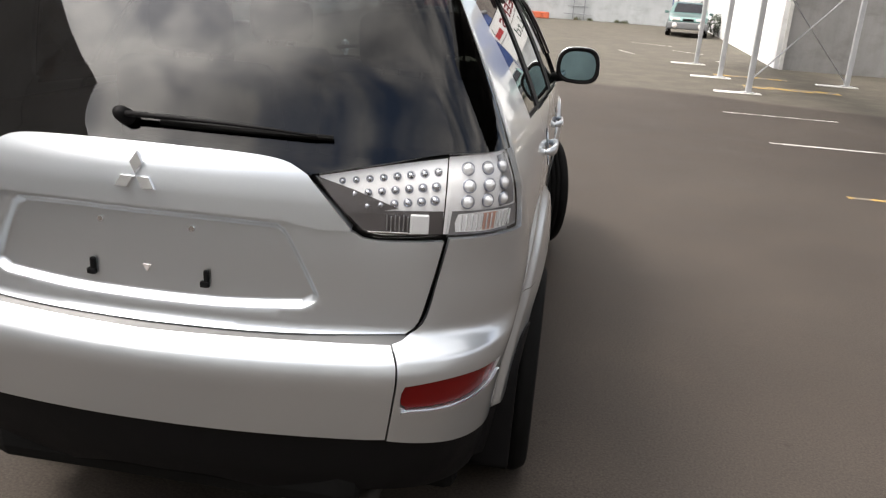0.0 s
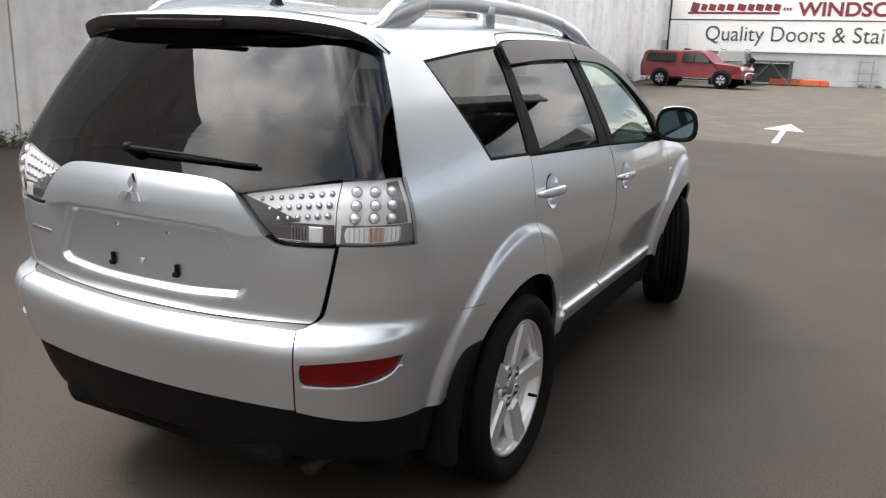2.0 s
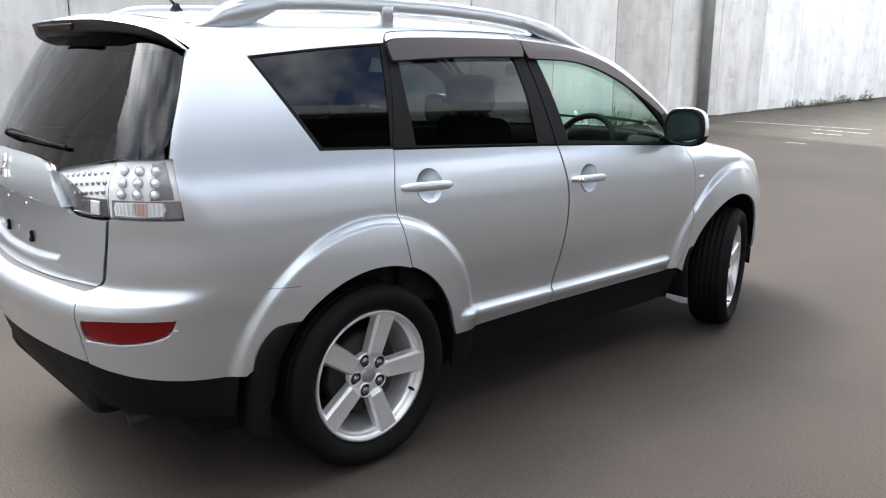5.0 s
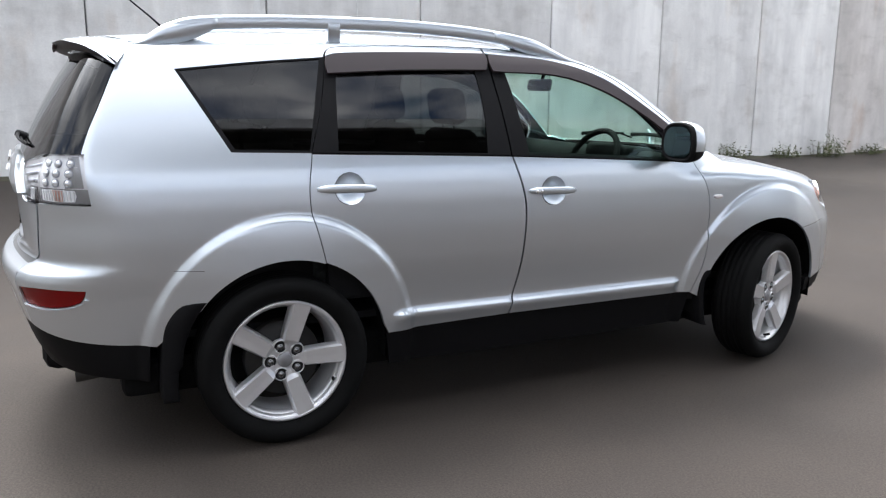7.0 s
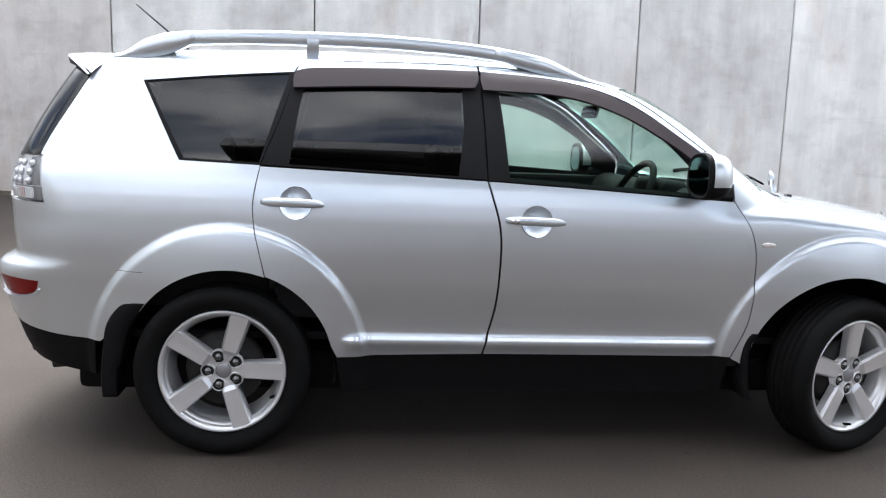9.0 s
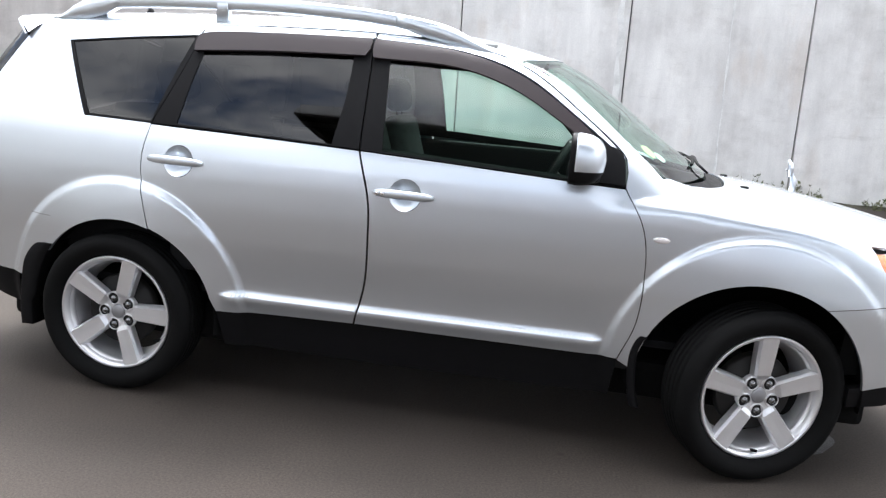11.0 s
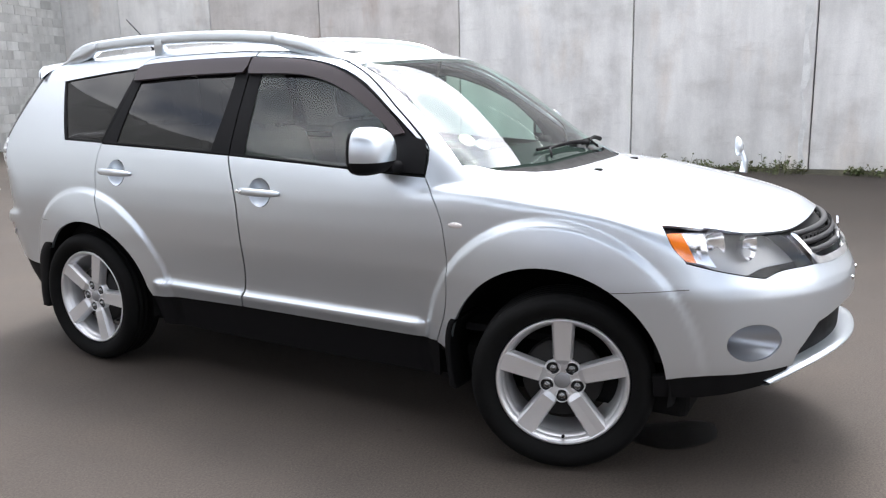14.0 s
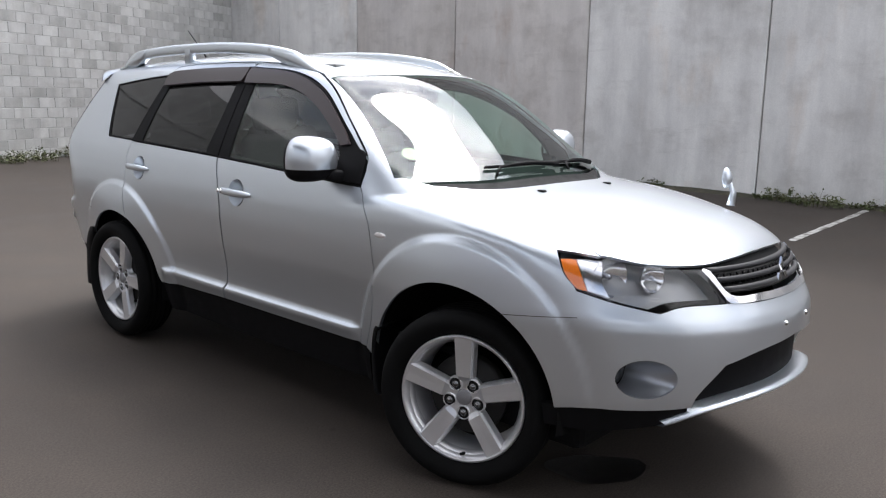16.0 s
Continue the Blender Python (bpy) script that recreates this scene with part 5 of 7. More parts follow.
def well(c, s):
    r = c[2] + 0.004
    rings = []
    for k in range(25):
        a = radians(-8 + 196 * k / 24)
        y, z = c[0] + r * math.cos(a), c[1] + r * math.sin(a)
        xo = float(cast([y], [max(z, 0.42)], "side")[0][0][0]) - 0.012
        rings.append([(xo, y, z), (xo - 0.03, c[0] + (r + 0.012) * math.cos(a), c[1] + (r + 0.012) * math.sin(a)), (0.45, c[0] + (r + 0.02) * math.cos(a), c[1] + (r + 0.02) * math.sin(a)), (0.44, c[0], c[1])])
    part("wheel_well", mirror_bm(loft(rings), s), LINER, car, "black wheel well liner", smooth=True)


for s_ in (1, -1):
    well(RA, s_)
    well(FA, s_)
    for line, dy in ((((-0.340, 0.612), (-0.395, 0.597), (-0.445, 0.525), (-0.462, 0.42), (-0.470, 0.30), (-0.466, 0.232)), 0.040), (((2.192, 0.525), (2.175, 0.50), (2.160, 0.44), (2.163, 0.35), (2.180, 0.25), (2.192, 0.235)), 0.030)):
        rings = []
        for yy, zz in curve_pts(line, 5):
            if yy < 0:
                dy = max(0.040, RA[0] - math.sqrt(max(RA[2] ** 2 - (zz - RA[1]) ** 2, 0)) - yy) if zz > RA[1] else 0.06
            xo, xi = (max(0.800, float(cast([v], [max(zz, 0.46)], "side")[0][0][0]) + 0.006) for v in (yy, yy + dy))
            rings.append([(0.62, yy, zz), (xo - 0.006, yy, zz), (xo, yy + 0.006, zz), ((xo + xi) / 2, yy + dy * 0.5, zz), (xi, yy + dy - 0.004, zz), (xi - 0.008, yy + dy, zz), (0.62, yy + dy, zz)])
        part("mud_flap", mirror_bm(loft(rings, closed=True), s_), TRIM, car, "black rubber mud flap", smooth=True)
floor_pan = boxed((1.34, 3.7, 0.16), (0, 1.25, 0.30), bevel=0.03)
part("floor_pan", floor_pan, LINER, car)
part("engine_tray", boxed((1.05, 0.62, 0.12), (0, 2.95, 0.42), bevel=0.04), LINER, car)
part("spare_well", boxed((0.95, 0.5, 0.16), (0, -0.62, 0.38), bevel=0.05), LINER, car)
part("exhaust_pipe", tube([(0.47, -0.35, 0.27), (0.47, -0.62, 0.285), (0.475, -0.76, 0.275)], 0.024, 16), material("dull_steel", (0.03, 0.028, 0.026), 0.6, metal=0.5), car, "dull steel tail pipe", smooth=True)

# dark inner shell behind the panel joints, added so the gaps look shaded
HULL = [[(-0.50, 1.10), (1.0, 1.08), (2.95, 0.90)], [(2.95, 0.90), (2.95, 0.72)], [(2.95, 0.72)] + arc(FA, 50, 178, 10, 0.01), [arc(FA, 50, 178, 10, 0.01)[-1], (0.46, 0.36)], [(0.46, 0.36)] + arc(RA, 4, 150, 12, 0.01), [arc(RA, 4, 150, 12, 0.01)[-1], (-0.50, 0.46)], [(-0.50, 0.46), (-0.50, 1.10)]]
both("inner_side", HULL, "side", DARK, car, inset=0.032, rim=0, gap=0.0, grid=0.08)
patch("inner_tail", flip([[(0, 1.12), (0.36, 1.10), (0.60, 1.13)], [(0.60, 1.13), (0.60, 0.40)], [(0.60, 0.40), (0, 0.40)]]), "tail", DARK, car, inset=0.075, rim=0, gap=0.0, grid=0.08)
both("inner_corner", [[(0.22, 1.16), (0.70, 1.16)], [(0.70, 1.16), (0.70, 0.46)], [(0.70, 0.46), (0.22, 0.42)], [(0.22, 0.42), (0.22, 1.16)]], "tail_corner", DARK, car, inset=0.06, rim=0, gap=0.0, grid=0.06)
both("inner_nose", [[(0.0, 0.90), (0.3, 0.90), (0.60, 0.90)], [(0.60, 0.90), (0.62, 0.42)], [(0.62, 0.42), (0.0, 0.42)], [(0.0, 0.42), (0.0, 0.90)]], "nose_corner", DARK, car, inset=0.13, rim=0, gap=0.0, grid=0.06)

# ---- inside ----
CLOTH = material("grey_seat_cloth", (0.07, 0.073, 0.073), 0.95, vary=0.25, scale=30, bump=0.05, fine=60, spec=0.05)
DASH = material("dash_plastic", (0.016, 0.016, 0.017), 0.85, bump=0.03, vary=0.2, fine=60, spec=0.08)


def seat(x, y, wide, name="front_seat"):
    st = new(name)
    st.parent = car
    part("cushion", boxed((wide, 0.50, 0.16), (x, y, 0.62), (6, 0, 0), bevel=0.05, seg=3), CLOTH, st, smooth=True)
    part("backrest", boxed((wide, 0.14, 0.62), (x, y - 0.30, 0.93), (14, 0, 0), bevel=0.05, seg=3, taper=(0.85, 0.8)), CLOTH, st, smooth=True)
    part("headrest", boxed((0.27, 0.10, 0.17), (x, y - 0.385, 1.335), (10, 0, 0), bevel=0.045, seg=3), CLOTH, st, smooth=True)
    for d in (-0.06, 0.06):
        part("headrest_post", tube([(x + d, y - 0.37, 1.22), (x + d, y - 0.385, 1.30)], 0.006, 6), DASH, st)


seat(0.36, 1.30, 0.50)
seat(-0.36, 1.30, 0.50)
seat(0.34, 0.42, 0.62, "rear_seat")
seat(-0.34, 0.42, 0.62, "rear_seat")
part("dashboard", boxed((1.40, 0.46, 0.34), (0, 2.10, 0.93), (-8, 0, 0), bevel=0.09, seg=4), DASH, car, "dark plastic dashboard", smooth=True)
part("binnacle", boxed((0.36, 0.22, 0.10), (0.36, 1.95, 1.09), (-6, 0, 0), bevel=0.04, seg=3), DASH, car, smooth=True)
ring = [(0.19 * math.cos(a), 0.19 * math.sin(a), 0) for a in np.linspace(0, 2 * math.pi, 41)]
b = tube(ring, 0.016, 8, cap=False)
boxed((0.36, 0.03, 0.02), (0, 0, -0.02), bevel=0.006, bm=b)
boxed((0.10, 0.10, 0.04), (0, 0, -0.025), bevel=0.02, bm=b)
boxed((0.03, 0.19, 0.02), (0, -0.09, -0.02), bevel=0.006, bm=b)
bmesh.ops.transform(b, matrix=pose(0.36, 1.76, 1.045, 62, 0, 0), verts=b.verts)
part("steering_wheel", b, DASH, car, "dark steering wheel", smooth=True)
part("steering_column", tube([(0.36, 1.76, 1.03), (0.36, 2.0, 0.92)], 0.03, 10), DASH, car)
part("load_cover", boxed((1.1, 0.55, 0.02), (0, -0.35, 0.98), bevel=0.005), DASH, car)
part("inner_floor", boxed((1.36, 3.2, 0.03), (0, 1.0, 0.46)), DASH, car)
for s_ in (1, -1):
    part("door_card", mirror_bm(boxed((0.05, 1.9, 0.55), (0.715, 1.15, 0.82), bevel=0.02), s_), DASH, car)
    part("boot_side", mirror_bm(boxed((0.05, 0.72, 0.55), (0.66, -0.2, 0.85), bevel=0.02), s_), DASH, car)
part("headliner", boxed((0.86, 1.9, 0.015), (0, 0.55, 1.585), bevel=0.004), material("pale_headlining", (0.40, 0.40, 0.38), 0.95, vary=0.1), car)


# ---- the yard ----
def ground_z(y):
    return 0.03 * max(0.0, min(y, 60.0) - 16.0)


def wall_x(y):
    return -9.6 + 0.01 * y


def paved(name):
    """Asphalt: dark near the car, older and paler past an uneven edge, with patches and scuffs."""
    m = bpy.data.materials.new(name)
    m.use_nodes = True
    n, l = m.node_tree.nodes, m.node_tree.links
    b = n["Principled BSDF"]
    tc, sep = n.new("ShaderNodeTexCoord"), n.new("ShaderNodeSeparateXYZ")
    l.new(tc.outputs["Object"], sep.inputs["Vector"])

    def noise_of(scale, detail=5, rough=0.55):
        t = n.new("ShaderNodeTexNoise")
        t.inputs["Scale"].default_value, t.inputs["Detail"].default_value, t.inputs["Roughness"].default_value = scale, detail, rough
        l.new(tc.outputs["Object"], t.inputs["Vector"])
        return t

    def ramp_of(src, p0, p1, c0, c1):
        r = n.new("ShaderNodeValToRGB")
        r.color_ramp.elements[0].position, r.color_ramp.elements[1].position = p0, p1
        r.color_ramp.elements[0].color, r.color_ramp.elements[1].color = (*c0, 1), (*c1, 1)
        l.new(src, r.inputs["Fac"])
        return r

    def mix(f, a, bb, mode="MIX"):
        x = n.new("ShaderNodeMix")
        x.data_type, x.blend_type = "RGBA", mode
        if isinstance(f, float):
            x.inputs["Factor"].default_value = f
        else:
            l.new(f, x.inputs["Factor"])
        l.new(a, x.inputs["A"])
        l.new(bb, x.inputs["B"])
        return x.outputs["Result"]

    large, mid, fine = noise_of(0.22, 4), noise_of(1.6, 6), noise_of(110, 4, 0.7)
    dark = ramp_of(large.outputs["Fac"], 0.35, 0.68, (0.0400, 0.0331, 0.0282), (0.0570, 0.0482, 0.0408))
    old = ramp_of(mid.outputs["Fac"], 0.3, 0.7, (0.072, 0.064, 0.052), (0.098, 0.089, 0.073))
    add = n.new("ShaderNodeMath")
    add.operation = "MULTIPLY_ADD"
    l.new(large.outputs["Fac"], add.inputs[0])
    add.inputs[1].default_value = 3.0
    l.new(sep.outputs["Y"], add.inputs[2])
    sl = n.new("ShaderNodeMath")
    sl.operation = "MULTIPLY_ADD"
    l.new(sep.outputs["X"], sl.inputs[0])
    sl.inputs[1].default_value = 0.33
    l.new(add.outputs[0], sl.inputs[2])
    edge = n.new("ShaderNodeMapRange")
    edge.inputs["From Min"].default_value, edge.inputs["From Max"].default_value = 16.4, 16.9
    l.new(sl.outputs[0], edge.inputs["Value"])
    col = mix(edge.outputs["Result"], dark.outputs["Color"], old.outputs["Color"])
    scuff = ramp_of(mid.outputs["Fac"], 0.45, 0.75, (0.92, 0.91, 0.90), (1.25, 1.23, 1.20))
    col = mix(0.8, col, scuff.outputs["Color"], "MULTIPLY")
    grain = ramp_of(fine.outputs["Fac"], 0.3, 0.7, (0.45, 0.45, 0.45), (1.5, 1.5, 1.5))
    col = mix(0.8, col, grain.outputs["Color"], "MULTIPLY")
    vor = n.new("ShaderNodeTexVoronoi")
    vor.inputs["Scale"].default_value = 3.2
    l.new(tc.outputs["Object"], vor.inputs["Vector"])
    spot = ramp_of(vor.outputs["Distance"], 0.03, 0.07, (0.55, 0.52, 0.5), (1, 1, 1))
    col = mix(0.55, col, spot.outputs["Color"], "MULTIPLY")
    l.new(col, b.inputs["Base Color"])
    rr = n.new("ShaderNodeMapRange")
    b.inputs["Specular IOR Level"].default_value = 0.22
    rr.inputs["To Min"].default_value, rr.inputs["To Max"].default_value = 0.68, 0.9
    l.new(mid.outputs["Fac"], rr.inputs["Value"])
    l.new(rr.outputs["Result"], b.inputs["Roughness"])
    bp = n.new("ShaderNodeBump")
    bp.inputs["Strength"].default_value, bp.inputs["Distance"].default_value = 0.3, 0.006
    l.new(fine.outputs["Fac"], bp.inputs["Height"])
    l.new(bp.outputs["Normal"], b.inputs["Normal"])
    return m


bm = bmesh.new()
xs = [-400, -60, -30, -16, -12, -8, -4, 0, 4, 8, 12, 16, 30, 60, 400]
ys = [-400, -60, -30, -20, -14, -8, -4, 0, 4, 8, 12, 16, 18, 22, 26, 30, 36, 44, 60, 120, 400]
grid = [[bm.verts.new((x, y, ground_z(y))) for x in xs] for y in ys]
for r, s in zip(grid, grid[1:]):
    for i in range(len(xs) - 1):
        bm.faces.new((r[i], r[i + 1], s[i + 1], s[i]))
tagged(link_bm("ground", bm, paved("worn_asphalt"), smooth=False), "worn grey-brown asphalt yard with paler old paving beyond", "ground", kind="structure")


def stained(name, c0, c1, drip=0.4, rust=None, rough=0.85, bump=0.25, island=0.06):
    """Wall surface with vertical run-off streaks, blotches and pits."""
    m = bpy.data.materials.new(name)
    m.use_nodes = True
    n, l = m.node_tree.nodes, m.node_tree.links
    b = n["Principled BSDF"]
    b.inputs["Roughness"].default_value = rough
    tc = n.new("ShaderNodeTexCoord")
    oi = n.new("ShaderNodeObjectInfo")
    off = n.new("ShaderNodeVectorMath")
    off.operation = "MULTIPLY_ADD"
    cmb = n.new("ShaderNodeCombineXYZ")
    for k in "XYZ":
        l.new(oi.outputs["Random"], cmb.inputs[k])
    l.new(cmb.outputs["Vector"], off.inputs[0])
    off.inputs[1].default_value = (37.0, 91.0, 53.0)
    l.new(tc.outputs["Object"], off.inputs[2])

    def nz(scale, stretch, detail=6, rough_=0.6):
        mp, t = n.new("ShaderNodeMapping"), n.new("ShaderNodeTexNoise")
        mp.inputs["Scale"].default_value = stretch
        t.inputs["Scale"].default_value, t.inputs["Detail"].default_value, t.inputs["Roughness"].default_value = scale, detail, rough_
        l.new(off.outputs["Vector"], mp.inputs["Vector"])
        l.new(mp.outputs["Vector"], t.inputs["Vector"])
        return t.outputs["Fac"]

    def ramp(src, p0, p1, a, bb):
        r = n.new("ShaderNodeValToRGB")
        r.color_ramp.elements[0].position, r.color_ramp.elements[1].position = p0, p1
        r.color_ramp.elements[0].color, r.color_ramp.elements[1].color = (*a, 1), (*bb, 1)
        l.new(src, r.inputs["Fac"])
        return r.outputs["Color"]

    def mul(a, bb, f=1.0, mode="MULTIPLY"):
        x = n.new("ShaderNodeMix")
        x.data_type, x.blend_type = "RGBA", mode
        x.inputs["Factor"].default_value = f
        l.new(a, x.inputs["A"])
        l.new(bb, x.inputs["B"])
        return x.outputs["Result"]

    base = ramp(nz(0.75, (1, 1, 0.7)), 0.36, 0.60, c1, c0)
    streak = ramp(nz(1.3, (2.0, 2.0, 0.3), 5), 0.36, 0.62, (1 - drip, 1 - drip, 1 - drip * 0.97), (1.04, 1.04, 1.04))
    blot = ramp(nz(1.5, (1, 1, 1.5), 5, 0.58), 0.30, 0.50, (0.80, 0.79, 0.78), (1.0, 1.0, 1.0))
    marks = ramp(nz(0.9, (1.2, 1.2, 7.0), 6, 0.65), 0.60, 0.72, (1.0, 1.0, 1.0), (0.86, 0.855, 0.85))
    grain = ramp(nz(42, (1, 1, 1), 3), 0.3, 0.7, (0.95, 0.95, 0.95), (1.04, 1.04, 1.04))
    col = mul(mul(mul(mul(base, streak), blot, 0.8), marks, 0.8), grain)
    if rust:
        r = ramp(nz(0.9, (1.2, 1.2, 0.5), 5), 0.56, 0.75, (1, 1, 1), rust)
        col = mul(col, r)
    hv, mr = n.new("ShaderNodeHueSaturation"), n.new("ShaderNodeMapRange")
    mr.inputs["To Min"].default_value, mr.inputs["To Max"].default_value = 1 - island, 1 + island
    l.new(oi.outputs["Random"], mr.inputs["Value"])
    l.new(mr.outputs["Result"], hv.inputs["Value"])
    l.new(col, hv.inputs["Color"])
    l.new(hv.outputs["Color"], b.inputs["Base Color"])
    bp = n.new("ShaderNodeBump")
    bp.inputs["Strength"].default_value, bp.inputs["Distance"].default_value = bump, 0.01
    l.new(nz(16, (1, 1, 1), 5), bp.inputs["Height"])
    l.new(bp.outputs["Normal"], b.inputs["Normal"])
    return m


CONC = stained("weathered_concrete", (0.76, 0.75, 0.725), (0.60, 0.59, 0.57), 0.13, bump=0.05, rust=(0.93, 0.86, 0.80))
CONC_BROWN = stained("rust_stained_concrete", (0.62, 0.59, 0.56), (0.50, 0.47, 0.44), 0.13, bump=0.05, rust=(0.80, 0.66, 0.57))
CONC_WHITE = stained("white_painted_panel", (0.86, 0.865, 0.865), (0.76, 0.765, 0.765), 0.12, bump=0.05)
LEAN = Matrix(((1, 0, 0, 0), (0, 1, -0.0245, 0), (0, 0, 1, 0), (0, 0, 0, 1)))     # the yard falls gently; the walls stand plumb
JOINTS = [-14.62, -12.50, -9.55, -6.55, -3.37, -0.17, 2.54, 5.27, 8.00, 10.68, 13.42, 15.85, 18.35, 21.0, 23.7, 26.27, 29.4, 31.7, 34.5, 37.2, 40.05, 42.75, 45.7]
wall_w = new("wall_west")
tagged(wall_w, "weathered grey precast concrete panel wall, tall beside the car", "wall", kind="structure")
for a, b in zip(JOINTS, JOINTS[1:]):
    tall = 10.5 if -9.6 < (a + b) / 2 < 12 else (7.2 if a < 0 else 5.2)
    ym, turn = (a + b) / 2, math.atan2(wall_x(b) - wall_x(a), b - a)
    t = boxed((0.2, (b - a) / math.cos(turn) - 0.022, tall + 0.6), (0, 0, tall / 2 - 0.3), bevel=0.012, seg=1)
    mt = CONC_WHITE if a > 23 else (CONC_BROWN if (-9.6 < a < -3.4 or 15 < a < 18) else CONC)
    p = part("panel", t, mt, wall_w)
    p.matrix_world = Matrix.Translation(((wall_x(a) + wall_x(b)) / 2 - 0.1, ym, ground_z(ym))) @ pose(0, 0, 0, 0, 0, -math.degrees(turn)) @ LEAN
MASTIC = material("dark_mastic", (0.16, 0.16, 0.155), 0.9)
for ya, yb in ((-14.6, 45.6),):
    turn = math.atan2(wall_x(yb) - wall_x(ya), yb - ya)
    part("joint_filler", boxed((0.1, (yb - ya) / math.cos(turn), 6.2), ((wall_x(ya) + wall_x(yb)) / 2 - 0.13, (ya + yb) / 2, 3.0), (0, 0, -math.degrees(turn))), MASTIC, wall_w)
# one cast-in crack with lime bloom
LIME = material("lime_bloom", (0.72, 0.72, 0.70), 0.9, vary=0.2, scale=6)
random.seed(5)


def wall_strip(y0, z0, z1, w, wander, name):
    rows, yy = [], y0
    for k in range(24):
        z = z0 + (z1 - z0) * k / 23
        yy = y0 - 0.0245 * z + wander * math.sin(k * 1.7 + y0) * random.uniform(0.3, 1)
        ww = w * random.uniform(0.4, 1.2)
        rows.append([(wall_x(yy) + 0.004, yy - ww, z), (wall_x(yy) + 0.007, yy, z), (wall_x(yy) + 0.004, yy + ww, z)])
    part(name, loft(rows), LIME, wall_w)


wall_strip(4.12, 0.05, 5.0, 0.018, 0.012, "lime_streak")
wall_strip(2.44, 0.1, 5.0, 0.050, 0.045, "lime_streak")

# block wall behind the car
BW_O, BW_A = Vector((-9.72, -14.62, 0)), math.degrees(math.atan2(3.0, 7.4))
BLOCK = stained("white_painted_block", (0.66, 0.66, 0.64), (0.50, 0.50, 0.48), 0.16, bump=0.25, island=0.09, rust=(0.80, 0.79, 0.77))
wall_s = new("wall_south")
tagged(wall_s, "white painted concrete block wall with flaking paint", "wall", kind="structure")
wm_ = Matrix.Translation(BW_O) @ pose(0, 0, 0, 0, 0, BW_A)
core = part("mortar", boxed((24, 0.17, 5.4), (11.9, -0.0885, 2.5)), material("grey_mortar", (0.58, 0.58, 0.56), 0.95, vary=0.2, scale=3), wall_s)
core.matrix_world = wm_
up_ = part("upper_wall", boxed((24, 0.24, 1.6), (11.9, -0.106, 6.0)), BLOCK, wall_s)
up_.matrix_world = wm_
random.seed(11)
blk = []
for w in (0.388, 0.188):
    t = boxed((w, 0.09, 0.190), bevel=0.004, seg=1)
    me = bpy.data.meshes.new("block")
    t.to_mesh(me)
    t.free()
    me.materials.append(BLOCK)
    blk.append(me)
rest = bmesh.new()
n_parts = 0
for c in range(26):
    x = 0.0
    first = c % 2 == 1
    while x < 22:
        w = 0.2 if (first and x == 0) else 0.4
        m = wm_ @ pose(x + w / 2, -0.042 + random.uniform(-0.003, 0.003), 0.1 + 0.2 * c, 0, 0, random.uniform(-0.4, 0.4))
        if x < 8.4 and c < 19 and n_parts < 400:
            o = new("block", blk[0 if w > 0.3 else 1])
            o.parent = wall_s
            o.matrix_world = m
            n_parts += 1
        elif x < 12:
            bmesh.ops.create_cube(rest, size=1.0, matrix=m @ Matrix.Diagonal((w - 0.012, 0.09, 0.188, 1)))
        x += w
tagged(part("upper_blocks", rest, BLOCK, wall_s), kind="stuff")

# tall clad shed beside the yard, behind the walker
SHED = stained("brown_cladding", (0.16, 0.14, 0.13), (0.12, 0.105, 0.10), 0.15)
wall_e = new("wall_east")
tagged(wall_e, "long dull brown clad shed wall beside the yard", "wall", kind="structure")
part("cladding", boxed((0.3, 30.0, 3.9), (15.0, -5.5, 1.75)), SHED, wall_e)
rb = bmesh.new()
for k in range(60):
    boxed((0.05, 0.12, 3.7), (14.83, -20.2 + 0.5 * k, 1.75), bm=rb)
part("cladding_ribs", rb, SHED, wall_e)

# ---- far end: boundary wall and sign boards ----
NY = 44.0
NORTH = stained("pale_grey_paint", (0.47, 0.49, 0.50), (0.42, 0.44, 0.45), 0.06, island=0.0)
wn_ = new("wall_north")
tagged(wn_, "pale grey painted boundary wall below the sign boards", "wall", kind="structure")
part("lower_wall", boxed((15.4, 0.3, 3.6), (-1.5, NY + 0.25, 1.2)), NORTH, wn_)
part("white_return", boxed((8.0, 0.25, 2.9), (10.3, NY + 0.3, 1.25)), CONC_WHITE, wn_)
SIGN_W = material("white_sign_board", (0.80, 0.80, 0.79), 0.45, vary=0.06, scale=1.0)
SIGN_INK, SIGN_RED = material("sign_dark_green", (0.045, 0.065, 0.06), 0.5), material("sign_dark_red", (0.17, 0.022, 0.03), 0.5)
SIGN_R2, SIGN_PALE = material("sign_red", (0.42, 0.03, 0.035), 0.5), material("sign_pale_line", (0.62, 0.60, 0.60), 0.6)


